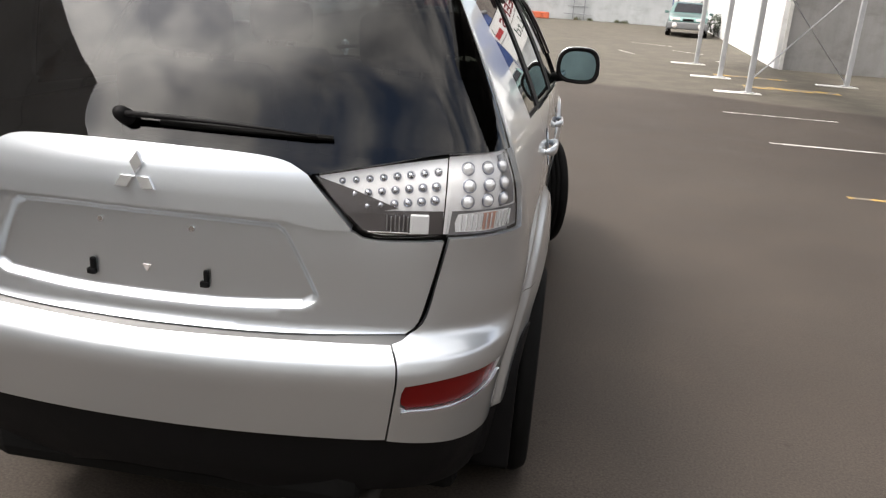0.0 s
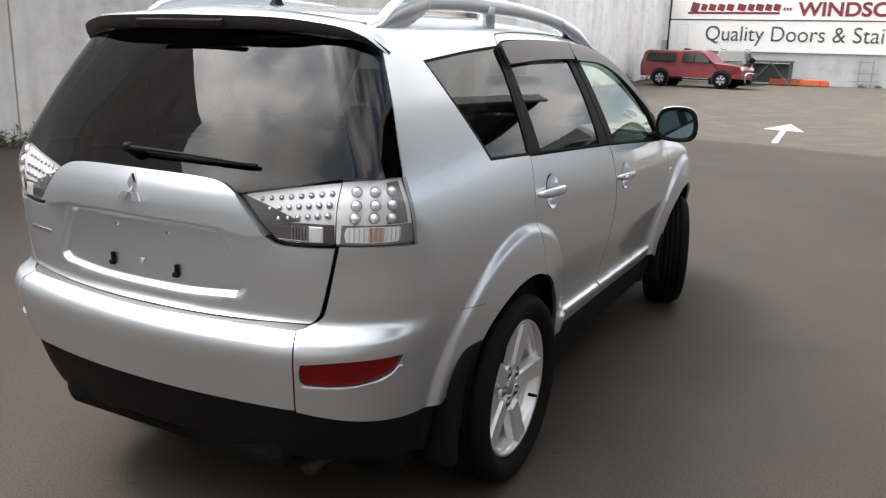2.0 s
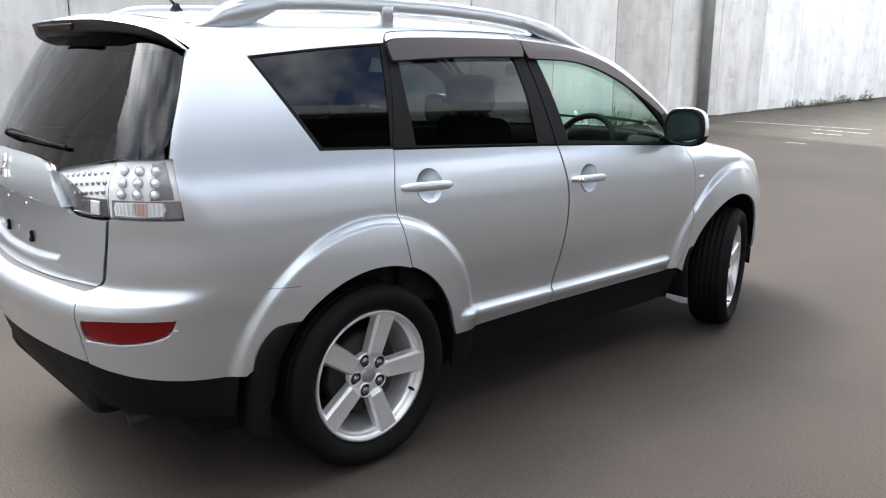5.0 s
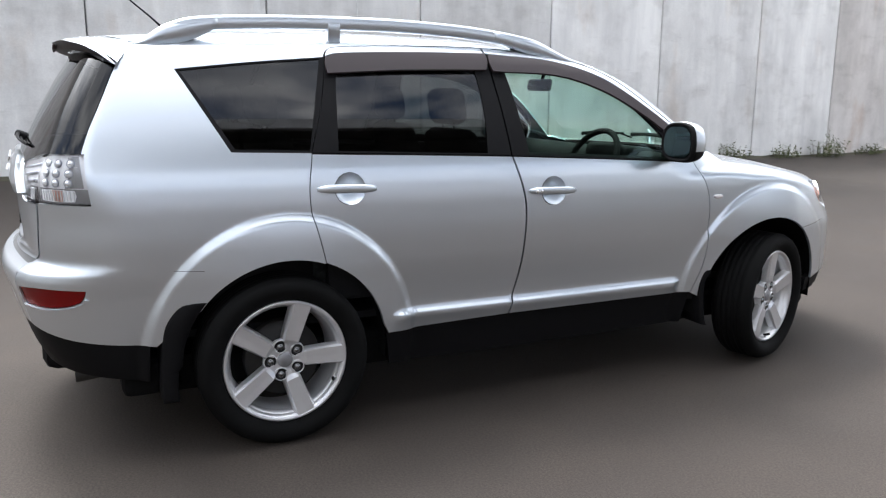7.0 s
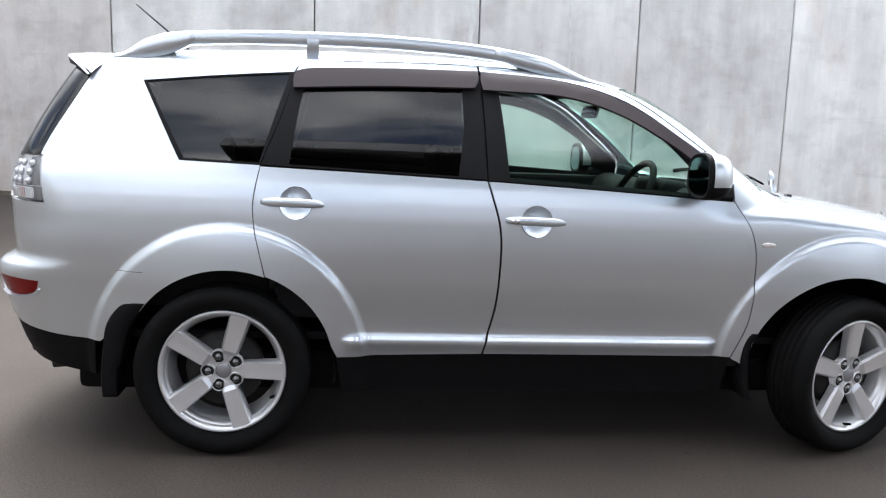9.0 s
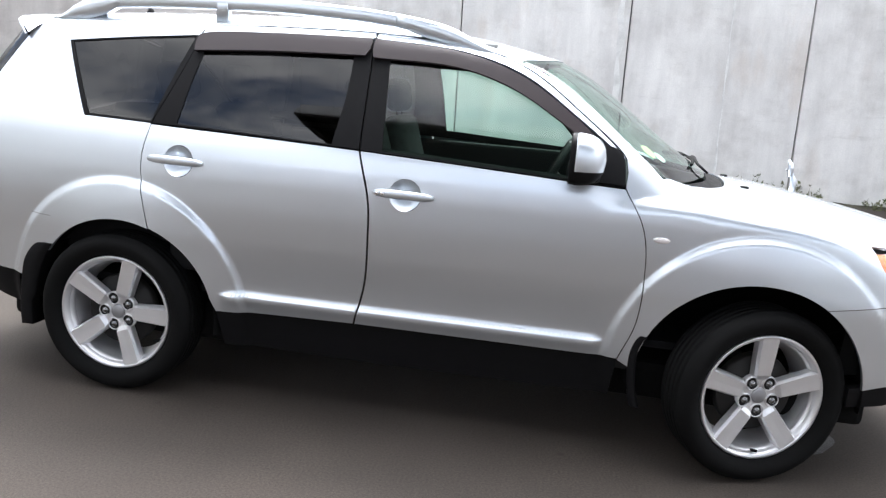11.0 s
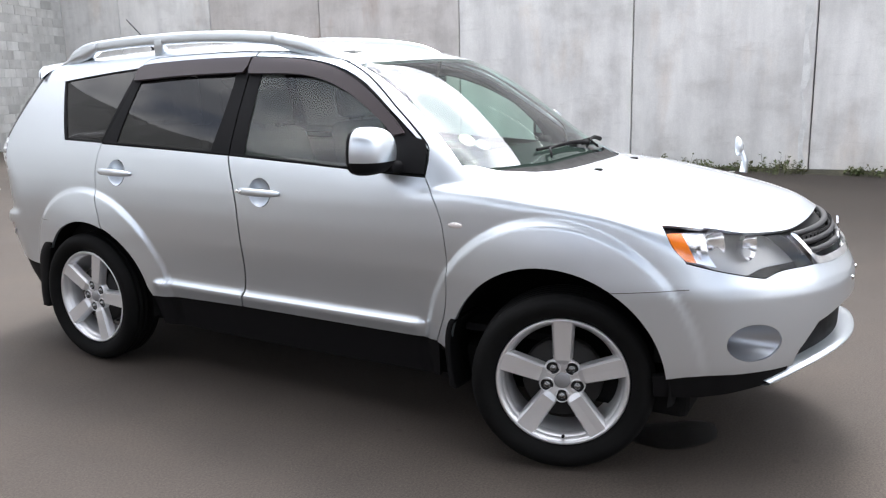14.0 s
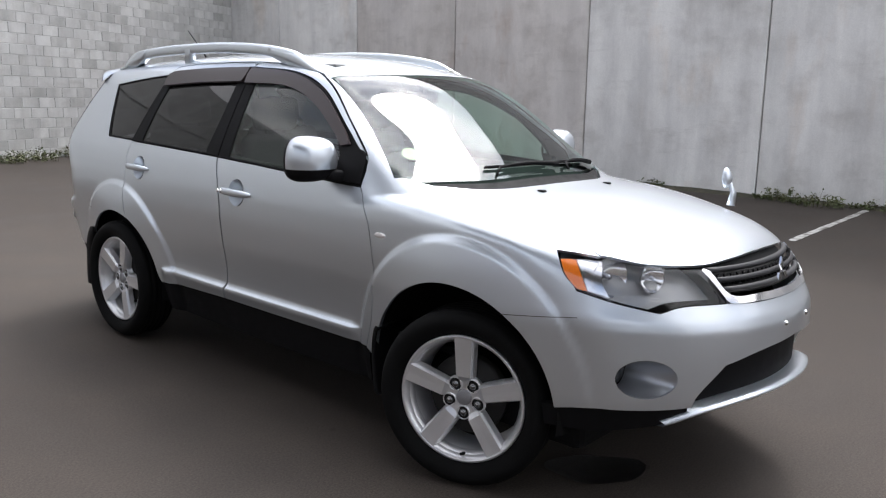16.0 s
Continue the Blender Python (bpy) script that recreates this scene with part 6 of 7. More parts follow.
def lettering(words, x0, x1, z0, h, mat, parent, y, name="letter", bold=0.0):
    cu = bpy.data.curves.new("text", "FONT")
    cu.body, cu.size, cu.extrude, cu.offset = words, 1.0, 0.012, bold
    tmp = new("text", cu)
    me = bpy.data.meshes.new_from_object(tmp.evaluated_get(bpy.context.evaluated_depsgraph_get()))
    bpy.data.objects.remove(tmp)
    co = np.zeros(len(me.vertices) * 3)
    me.vertices.foreach_get("co", co)
    co = co.reshape(-1, 3)
    lo, hi = co.min(0), co.max(0)
    cap = 0.70
    sx, sz = (x1 - x0) / (hi[0] - lo[0]), h / cap
    me.transform(Matrix.Translation((x0 - lo[0] * sx, y, z0)) @ pose(0, 0, 0, 90) @ Matrix.Diagonal((sx, sz, 1, 1)))
    whole = bmesh.new()
    whole.from_mesh(me)
    bpy.data.meshes.remove(me)
    todo, islands = set(whole.verts), []
    while todo:
        stack = [todo.pop()]
        isle = set(stack)
        while stack:
            for e in stack.pop().link_edges:
                for v in e.verts:
                    if v in todo:
                        todo.discard(v)
                        isle.add(v)
                        stack.append(v)
        islands.append(isle)
    islands.sort(key=lambda i: min(v.co.x for v in i))
    letters = []     # [left, right, vertices]; a dot belongs to the stem beneath it
    for isle in islands:
        a, b = min(v.co.x for v in isle), max(v.co.x for v in isle)
        if letters and a < letters[-1][1] - 0.6 * (b - a):
            letters[-1][1] = max(letters[-1][1], b)
            letters[-1][2] |= isle
        else:
            letters.append([a, b, isle])
    for a, b, isle in letters:
        one = bmesh.new()
        twin = {v: one.verts.new(v.co) for v in isle}
        for f in whole.faces:
            if f.verts[0] in isle:
                one.faces.new([twin[v] for v in f.verts])
        part(name, one, mat, parent)
    whole.free()


sign = thing("sign_board", "white sign board with dark red lettering on the far wall", "sign", "sign boards")
part("board", boxed((14.85, 0.06, 1.32), (-1.32, NY + 0.02, 4.78), bevel=0.01, seg=1), SIGN_W, sign)
lettering("WINDSCREENS", -2.32, 4.82, 4.34, 0.66, SIGN_RED, sign, NY - 0.016, bold=0.03)
for k, (x0, w) in enumerate(((-7.70, 0.42), (-7.16, 0.30), (-6.76, 0.36), (-6.30, 0.36), (-5.84, 0.36), (-5.28, 0.42), (-4.76, 0.32), (-4.36, 0.38), (-3.90, 0.34), (-3.48, 0.34))):
    part("logo_bar", boxed((w, 0.012, 0.34 if k else 0.50), (x0 + w / 2, NY - 0.014, 4.74), (0, 12, 0)), SIGN_RED, sign)
part("logo_underline", boxed((4.7, 0.012, 0.12), (-5.5, NY - 0.014, 4.45)), SIGN_RED, sign)
part("logo_frame", boxed((0.03, 0.012, 0.62), (-8.05, NY - 0.014, 4.74), (0, 10, 0)), SIGN_PALE, sign)
for x0 in (-2.95, -2.80, -2.65):
    part("small_letter", boxed((0.10, 0.012, 0.16), (x0, NY - 0.014, 4.66)), SIGN_RED, sign)
part("red_block", boxed((0.85, 0.012, 0.42), (5.52, NY - 0.014, 4.56)), SIGN_R2, sign)
part("black_stroke", boxed((0.05, 0.012, 0.50), (5.82, NY - 0.014, 4.98), (0, -22, 0)), SIGN_INK, sign)
sign2 = thing("sign_board", "white sign board with dark serif-style lettering on the far wall", "sign", "sign boards")
part("board", boxed((14.85, 0.06, 1.60), (-1.32, NY + 0.02, 3.27), bevel=0.01, seg=1), SIGN_W, sign2)
lettering("Quality Doors & Stairs Ltd", -6.80, 4.28, 3.02, 0.78, SIGN_INK, sign2, NY - 0.016)
for x0 in (-8.05, 5.30):
    for dx, dz, w, h in ((-0.30, 0, 0.03, 1.1), (0.30, 0, 0.03, 1.1), (0, 0.55, 0.6, 0.03), (0.1, -0.5, 0.5, 0.03)):
        part("door_outline", boxed((w, 0.010, h), (x0 + dx, NY - 0.013, 3.28 + dz)), SIGN_PALE, sign2)
part("edge_upright", boxed((0.07, 0.10, 3.1), (-8.80, NY + 0.0, 3.95)), TRIM, sign)
part("divider", boxed((14.9, 0.03, 0.035), (-1.32, NY - 0.02, 4.095)), TRIM, sign2)
part("top_rail", boxed((14.9, 0.05, 0.05), (-1.32, NY + 0.0, 5.46)), TRIM, sign)
BLUE = material("blue_sheet_metal", (0.05, 0.10, 0.30), 0.5, vary=0.15, scale=2)
ware = thing("warehouse", "blue metal-clad warehouse beyond the wall", "building", at=(10.2, NY + 6, 0.8))
part("wall", boxed((8.6, 5.0, 6.0), (0, 0, 3.0)), BLUE, ware)
rb = bmesh.new()
for k in range(18):
    boxed((0.06, 0.05, 3.2), (-4.2 + 0.49 * k, -2.52, 3.4), bm=rb)
part("cladding_ribs", rb, BLUE, ware)
part("roof", boxed((9.0, 5.4, 0.2), (0, 0, 6.1), (2, 0, 0)), material("dull_roof", (0.25, 0.25, 0.25), 0.7, vary=0.2), ware)
old = thing("old_building", "brown brick building far beyond the sign boards", "building", at=(-1.0, NY + 14, 0.8))
part("wall", boxed((26.0, 6.0, 7.5), (2, 0, 3.75)), stained("far_brick", (0.30, 0.26, 0.23), (0.22, 0.19, 0.17), 0.2), old)
for k in range(7):
    part("window", boxed((1.4, 0.1, 1.2), (-8 + 3.2 * k, -3.04, 6.2), bevel=0.02, seg=1), GLOSS_BLACK, old)

# ladder frame leaning on the far wall and a faint pipe
lad = thing("ladder_rack", "thin grey steel rack fixed on the far wall", "rack", at=(0, NY - 0.05, 0.8))
GREY_STEEL = material("grey_steel", (0.30, 0.31, 0.32), 0.5, metal=0.6, vary=0.2, scale=4)
for x0 in (0.95, 1.55):
    part("upright", boxed((0.05, 0.05, 1.35), (x0, 0, 0.75), bevel=0.008, seg=1), GREY_STEEL, lad)
for z0, w in ((0.35, 1.5), (0.75, 1.1), (1.3, 0.8)):
    part("rung", boxed((w, 0.04, 0.04), (1.2, 0, z0), bevel=0.008, seg=1), GREY_STEEL, lad)
pole = thing("light_pole", "tall weathered grey steel pole beside the wall", "pole", at=(-9.18, 19.9, ground_z(19.9)))
part("shaft", tube([(0, 0, -0.3), (0, -0.12, 5), (0, -0.27, 11)], [0.17, 0.15, 0.12], 20), stained("dull_galvanised", (0.27, 0.27, 0.26), (0.20, 0.20, 0.195), 0.2), pole, smooth=True)
part("foot", lathe([(0.24, 0.0), (0.24, 0.03), (0.16, 0.05)], 20), GREY_STEEL, pole).matrix_basis = pose(0, 0, 0, 0, -90, 0)

# ---- canopy with posts, grey store and white side wall ----
POST = stained("galvanised_post", (0.42, 0.43, 0.44), (0.33, 0.34, 0.35), 0.1, island=0.0)
canopy = thing("canopy", "steel-framed canopy on slim grey posts", "canopy")
PADM = material("white_pad", (0.72, 0.71, 0.68), 0.8, vary=0.2, scale=6)
for px, py in ((4.70, 15.4), (4.62, 18.4), (4.52, 21.75), (7.65, 18.6), (9.2, 15.3), (7.65, 12.2)):
    g = ground_z(py)
    ps = part("post", boxed((0.11, 0.11, 2.75), (px, py, g + 1.37), bevel=0.008, seg=1), POST, canopy)
    part("base_plate", boxed((0.24, 0.24, 0.02), (px, py, g + 0.03), bevel=0.004, seg=1), POST, ps)
    b = boxed((0.95, 0.26, 0.035), (px - 0.22, py, g + 0.004), bevel=0.012, seg=1)
    part("pad", b, PADM, ps, "white painted concrete footing")
for y0, y1, x0 in ((11.5, 22.6, 4.62), (11.5, 22.6, 7.65)):
    for dz, w in ((2.74, 0.16), (2.92, 0.16), (2.83, 0.02)):
        part("beam", boxed((w, y1 - y0, 0.02 if w > 0.1 else 0.19), (x0 - 0.004 * (y1 - 17), (y0 + y1) / 2, dz), (0.3, 0, 0.9)), POST, canopy)
for py in (12.2, 15.3, 18.4, 21.75):
    part("purlin", boxed((7.0, 0.08, 0.16), (7.2, py, 3.02), bevel=0.006, seg=1), POST, canopy)
part("roof_sheet", boxed((1.5, 11.6, 0.05), (5.0, 17.0, 3.13), (0, 1.0, 0)), stained("dull_roof_sheet", (0.30, 0.30, 0.30), (0.22, 0.22, 0.22), 0.2), canopy)
for p0, p1 in (((4.75, 15.5, 0.3), (7.6, 18.5, 2.6)), ((7.6, 18.6, 0.2), (4.7, 15.5, 2.6)), ((7.7, 15.3, 0.3), (9.2, 15.3, 2.5))):
    part("brace", tube([p0, p1], 0.016, 8), POST, canopy)
store = thing("store", "dark grey rendered store with a white side wall", "building", at=(6.95, 22.3, 0.0))
part("front_wall", boxed((9.0, 0.25, 6.0), (4.5, 0.1, 2.9)), stained("dark_grey_render", (0.27, 0.265, 0.26), (0.22, 0.215, 0.21), 0.12), store)
part("side_wall", boxed((0.22, 20.5, 6.0), (0.55, 10.4, 3.0), (0, 0, -3.2)), CONC_WHITE, store)
part("corner_strip", boxed((0.10, 0.06, 6.0), (0.0, -0.05, 2.9)), PADM, store)
for k in range(9):
    part("wall_rib", boxed((0.03, 0.05, 6.0), (0.42 + 0.115 * k * 1.0, 1.5 + 2.1 * k, 3.0), (0, 0, -3.2)), CONC_WHITE, store)

# closing walls to the east, seen in the windows
EAST = stained("shaded_cladding", (0.22, 0.22, 0.22), (0.16, 0.16, 0.16), 0.15)
east = thing("east_building", "long dark metal-clad building across the yard", "building", at=(17.0, 6.0, 0))
part("wall", boxed((0.4, 62, 5.0), (0, 0, 2.3)), EAST, east)
part("roof", boxed((5.0, 62, 0.2), (2.0, 0, 4.95), (0, -8, 0)), EAST, east)
# open carport whose eave passes over the walker; it shows in the side windows
CARPORT = stained("dull_steel_sheet", (0.16, 0.16, 0.16), (0.12, 0.12, 0.12), 0.15)
carport = thing("carport", "open-sided steel carport with a grey fascia beside the car", "carport", at=(3.55, -0.85, 0))
part("roof_sheet", boxed((4.4, 11.9, 0.06), (2.2, 5.95, 4.86), (0, -1.5, 0)), CARPORT, carport)
part("fascia", boxed((0.10, 12.0, 0.30), (0.0, 5.95, 4.66), bevel=0.012, seg=1), POST, carport, "galvanised grey fascia")
part("end_fascia", boxed((4.4, 0.08, 0.26), (2.2, 0.0, 4.70), (0, -1.5, 0)), CARPORT, carport)
for k in range(5):
    part("rafter", boxed((4.3, 0.12, 0.24), (2.2, 0.3 + 2.8 * k, 4.68), (0, -1.5, 0)), CARPORT, carport)
for k in range(3):
    part("purlin", boxed((0.08, 11.8, 0.14), (0.7 + 1.3 * k, 5.95, 4.74 + 0.034 * k)), CARPORT, carport)
for py in (0.3, 5.9):
    ps = part("post", boxed((0.12, 0.12, 4.75), (3.9, py, 2.37), bevel=0.008, seg=1), POST, carport)
    part("base_plate", boxed((0.26, 0.26, 0.02), (3.9, py, 0.01), bevel=0.004, seg=1), POST, ps)

# ---- paint on the ground ----
LINE_W, LINE_Y = material("worn_white_paint", (0.56, 0.55, 0.52), 0.8, vary=0.45, scale=7, alt=(0.20, 0.185, 0.16), spread=(0.38, 0.52)), material("worn_yellow_paint", (0.42, 0.27, 0.06), 0.8, vary=0.6, scale=3.5, alt=(0.17, 0.145, 0.11), spread=(0.44, 0.56))


def strip(name, a, b, w, mat, label):
    """A painted strip between two places, with uneven edges."""
    random.seed(int(abs(a[0] * 31 + a[1] * 7)) + 1)
    A, B = Vector((*a, 0)), Vector((*b, 0))
    d = (B - A).normalized()
    s = Vector((-d.y, d.x, 0))
    n = max(2, int((B - A).length / 0.12))
    rows = []
    for k in range(n + 1):
        c = A.lerp(B, k / n)
        e0, e1 = w / 2 * random.uniform(0.8, 1.1), w / 2 * random.uniform(0.8, 1.1)
        rows.append([(c + s * e).to_tuple()[:2] + (ground_z((c + s * e).y) + 0.004,) for e in (-e0, e1)])
    o = link_bm(name, loft(rows), mat, smooth=False)
    return tagged(o, label, "road marking", "road markings")


for a, b in (((3.50, 11.42), (5.30, 11.36)), ((3.52, 8.23), (5.2, 8.19)), ((-8.15, 19.95), (-4.55, 20.05)), ((-5.25, 18.2), (-4.5, 18.16)), ((-4.78, 15.73), (-4.30, 15.71)), ((-5.7, 19.2), (-4.2, 18.95)), ((2.5, 24.8), (2.9, 23.7)), ((4.4, 26.5), (5.3, 25.6)), ((-5.9, 1.64), (-9.40, 1.50)), ((3.2, 29.0), (4.6, 28.4))):
    strip("parking_line", a, b, 0.085, LINE_W, "worn white painted parking line")
strip("yellow_line", (3.50, 5.13), (5.3, 5.08), 0.085, LINE_Y, "worn yellow painted line")
strip("yellow_line", (4.9, 17.0), (7.0, 16.9), 0.45, LINE_Y, "flaking yellow hatching under the canopy")
strip("yellow_line", (4.6, 19.2), (6.4, 19.1), 0.35, LINE_Y, "flaking yellow hatching under the canopy")
ab = bmesh.new()
pts = [(-0.52, 18.85), (0.44, 18.70), (-0.05, 20.7)]
ab.faces.new([ab.verts.new((x, y, ground_z(y) + 0.004)) for x, y in pts])
stem = [(0.0, 15.9), (0.13, 15.9), (0.03, 18.78), (-0.10, 18.80)]
ab.faces.new([ab.verts.new((x, y, ground_z(y) + 0.004)) for x, y in stem])
tagged(link_bm("direction_arrow", ab, LINE_W, smooth=False), "worn white arrow painted on the asphalt", "road marking")


def blob(name, at, rx, ry, mat, label, cat, seed, n=40, rz=0.0):
    random.seed(seed)
    b = bmesh.new()
    c = b.verts.new((at[0], at[1], ground_z(at[1]) + 0.004))
    ring = []
    ph = [random.uniform(0, 6.28) for _ in range(4)]
    for k in range(n):
        a = 2 * math.pi * k / n
        r = 1 + 0.10 * math.sin(2 * a + ph[0]) + 0.07 * math.sin(3 * a + ph[1]) + 0.05 * math.sin(5 * a + ph[2])
        x, y = rx * r * math.cos(a), ry * r * math.sin(a)
        ring.append(b.verts.new((at[0] + x * math.cos(rz) - y * math.sin(rz), at[1] + x * math.sin(rz) + y * math.cos(rz), ground_z(at[1]) + 0.003)))
    for k in range(n):
        b.faces.new((c, ring[k], ring[(k + 1) % n]))
    return tagged(link_bm(name, b, mat, smooth=False), label, cat)


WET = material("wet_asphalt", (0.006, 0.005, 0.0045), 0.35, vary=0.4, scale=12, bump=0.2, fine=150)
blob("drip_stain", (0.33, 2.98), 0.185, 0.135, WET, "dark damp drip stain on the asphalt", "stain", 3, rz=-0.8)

# ---- weeds along the walls ----
LEAF = material("weed_leaf", (0.085, 0.115, 0.035), 0.6, vary=0.5, scale=9, alt=(0.11, 0.10, 0.045))


def weed(at, size, tall, seed):
    random.seed(seed)
    b = bmesh.new()
    for k in range(int(46 * size / 0.4)):
        a, r = random.uniform(0, 6.28), size * math.sqrt(random.random())
        x, y = r * math.cos(a) * 0.6, r * math.sin(a)
        h = tall * random.uniform(0.25, 1.0) * (1 - 0.5 * r / size)
        lean = Vector((random.uniform(-0.4, 0.4), random.uniform(-0.4, 0.4), 1)).normalized()
        tip = Vector((x, y, 0)) + lean * h
        tube([(x, y, -0.02), tuple(Vector((x, y, 0)).lerp(tip, 0.6)), tuple(tip)], [0.004, 0.003, 0.001], 3, bm=b, cap=False)
        for j in range(random.randint(4, 9)):
            c = Vector((x, y, 0)).lerp(tip, random.uniform(0.2, 1.0))
            u = Vector((random.uniform(-1, 1), random.uniform(-1, 1), random.uniform(-0.3, 0.8))).normalized()
            v = u.cross(Vector((random.uniform(-1, 1), random.uniform(-1, 1), 1))).normalized()
            L, W = random.uniform(0.03, 0.085), random.uniform(0.008, 0.022)
            q = [c, c + u * L * 0.5 + v * W, c + u * L, c + u * L * 0.5 - v * W]
            b.faces.new([b.verts.new(p) for p in q])
    o = link_bm("weed_clump", b, LEAF, smooth=False)
    o.matrix_world = Matrix.Translation(at)
    return tagged(o, "green weeds growing at the foot of the wall", "weeds", "weeds along the wall", kind="stuff")


for k, (yy, sz, tl) in enumerate(((0.22, 0.35, 0.28), (0.87, 0.45, 0.3), (2.13, 0.42, 0.42), (4.65, 0.5, 0.52), (5.26, 0.55, 0.4), (1.56, 0.25, 0.18), (12.64, 0.5, 0.55), (14.23, 0.4, 0.45), (15.66, 0.5, 0.75), (17.03, 0.4, 0.4), (26.17, 0.6, 0.5), (28.10, 0.8, 0.45), (29.84, 0.7, 0.55), (32.03, 0.4, 0.6), (36.50, 0.5, 0.9), (37.30, 0.3, 0.6), (40.63, 0.4, 0.7), (-1.87, 0.3, 0.2), (3.35, 0.3, 0.22), (6.83, 0.5, 0.3), (9.96, 0.3, 0.2))):
    weed((wall_x(yy) + 0.18 + 0.1 * math.sin(k), yy, ground_z(yy)), sz, tl, 40 + k)
for k, (d, sz, tl) in enumerate(((5.1, 0.6, 0.35), (6.0, 0.5, 0.3), (6.9, 0.6, 0.42), (7.6, 0.5, 0.3), (3.5, 0.3, 0.2))):
    c = wm_ @ Vector((d, 0.2, 0))
    weed(tuple(c), sz, tl, 80 + k)
for k, xx in enumerate((1.2, 1.9, 3.4, 3.8, -0.6)):
    weed((xx, NY - 0.1, ground_z(NY)), 0.3, 0.25, 95 + k)
# low ledge of earth at the wall's foot
MOSS = material("mossy_dirt", (0.075, 0.07, 0.045), 0.95, vary=0.5, scale=5, bump=0.6, fine=40)
rows = []
random.seed(21)
for k in range(140):
    y = -15.0 + 58.0 * k / 139
    w = random.uniform(0.06, 0.20)
    rows.append([(wall_x(y) + 0.005, y, ground_z(y) + random.uniform(0.03, 0.07)), (wall_x(y) + w * 0.6, y, ground_z(y) + 0.02), (wall_x(y) + w + 0.05, y, ground_z(y) - 0.005)])
tagged(link_bm("wall_foot_dirt", loft(rows), MOSS), "strip of dirt and moss at the wall's foot", "dirt", kind="stuff")


# ---- vehicles at the far end ----
FAR_RIM = material("dull_grey_rim", (0.10, 0.10, 0.10), 0.5, metal=0.5)


def vehicle(name, label, paint, at, rz, L, W, profile, belt, wheels, r, glass_spans, group="parked vehicles", low=None):
    """A parked vehicle facing +x: profile is its outline from the side."""
    v = thing(name, label, "car", group, at, rz)
    prof = outline([[p, q] for p, q in zip(profile, profile[1:] + profile[:1])], 0.10)
    rings = []
    for f in (-1, -0.985, -0.94, -0.86, 0.0, 0.86, 0.94, 0.985, 1):
        ring = []
        for x, z in prof:
            up = max(0.0, (z - belt) / 0.6)
            hw = W / 2 * (1 - 0.22 * min(up, 1.2))
            k = 1.0 if abs(f) < 0.9 else (0.990 if abs(f) < 0.96 else (0.975 if abs(f) < 0.99 else 0.95))
            cx, cz = L * 0.0 + x * k, belt * 0.7 + (z - belt * 0.7) * k
            nose = 1 - 0.10 * max(0.0, (abs(x) - L * 0.40) / (L * 0.1)) ** 2
            ring.append((cx, f * hw * nose, cz))
        rings.append(ring)
    part("body", loft(rings, closed=True), paint, v, smooth=False)
    for wx in wheels:
        for sy in (-1, 1):
            w = lathe([(0.0, 0.0), (r * 0.62, 0.02), (r * 0.66, 0.0), (r * 0.7, 0.03), (r * 0.95, 0.02), (r, -0.02), (r, -0.18)], 24)
            bmesh.ops.transform(w, matrix=pose(wx, sy * (W / 2 + 0.005), r, 0, 0, 90 * sy), verts=w.verts)
            wo = part("wheel", w, RUBBER, v)
            h = lathe([(0.0, 0.035), (r * 0.20, 0.035), (r * 0.24, 0.022), (r * 0.48, 0.022), (r * 0.58, 0.030), (r * 0.60, 0.0)], 20)
            bmesh.ops.transform(h, matrix=pose(wx, sy * (W / 2 + 0.012), r, 0, 0, 90 * sy), verts=h.verts)
            part("rim", h, FAR_RIM, wo, smooth=True)
            for j in range(6):
                sp = boxed((0.012, r * 0.12, r * 0.40), (0.030, 0, r * 0.36))
                bmesh.ops.transform(sp, matrix=pose(wx, sy * (W / 2 + 0.012), r, 0, 0, 90 * sy) @ pose(0, 0, 0, 60 * j), verts=sp.verts)
                part("spoke", sp, ALLOY, wo)
            a = lathe([(r * 1.30, 0.0), (r * 1.22, 0.015), (r * 1.04, 0.012), (r * 1.02, -0.05)], 24)
            bmesh.ops.bisect_plane(a, geom=a.verts[:] + a.edges[:] + a.faces[:], plane_co=(0, 0, -r * 0.4), plane_no=(0, 0, 1), clear_inner=True)
            bmesh.ops.transform(a, matrix=pose(wx, sy * W / 2, r, 0, 0, 90 * sy), verts=a.verts)
            part("arch", a, DARK if low is None else low, v)
    for quad in glass_spans:
        for sy in (-1, 1):
            q = outline([[p, s] for p, s in zip(quad, quad[1:] + quad[:1])], 0.2)
            b = bmesh.new()
            vs = [b.verts.new((x, sy * (W / 2 * (1 - 0.22 * min(max(0, (z - belt) / 0.6), 1.2)) + 0.006), z)) for x, z in q]
            b.faces.new(vs if sy < 0 else vs[::-1])
            part("side_window", b, GLOSS_BLACK, v)
    return v


RED = material("dark_red_paint", (0.16, 0.011, 0.015), 0.4, coat=0.4, vary=0.1, scale=3)
ute = vehicle("pickup", "dark red double-cab pickup with a canopy, parked by the wall", RED, (-5.85, 37.4, ground_z(37.0)), -9.0, 5.1, 1.75,
              [(-2.45, 0.45), (-2.50, 0.95), (-2.36, 1.58), (-2.15, 1.68), (-0.55, 1.66), (-0.5, 1.70), (0.35, 1.70), (0.60, 1.62), (1.15, 1.14), (2.25, 1.02), (2.45, 0.85), (2.45, 0.45)], 1.10, (-1.40, 1.52), 0.37,
              [[(-2.2, 1.18), (-2.08, 1.56), (-0.75, 1.54), (-0.75, 1.16)], [(-0.42, 1.14), (-0.40, 1.56), (0.12, 1.58), (0.14, 1.14)], [(0.22, 1.14), (0.22, 1.58), (0.46, 1.56), (0.98, 1.14)]])
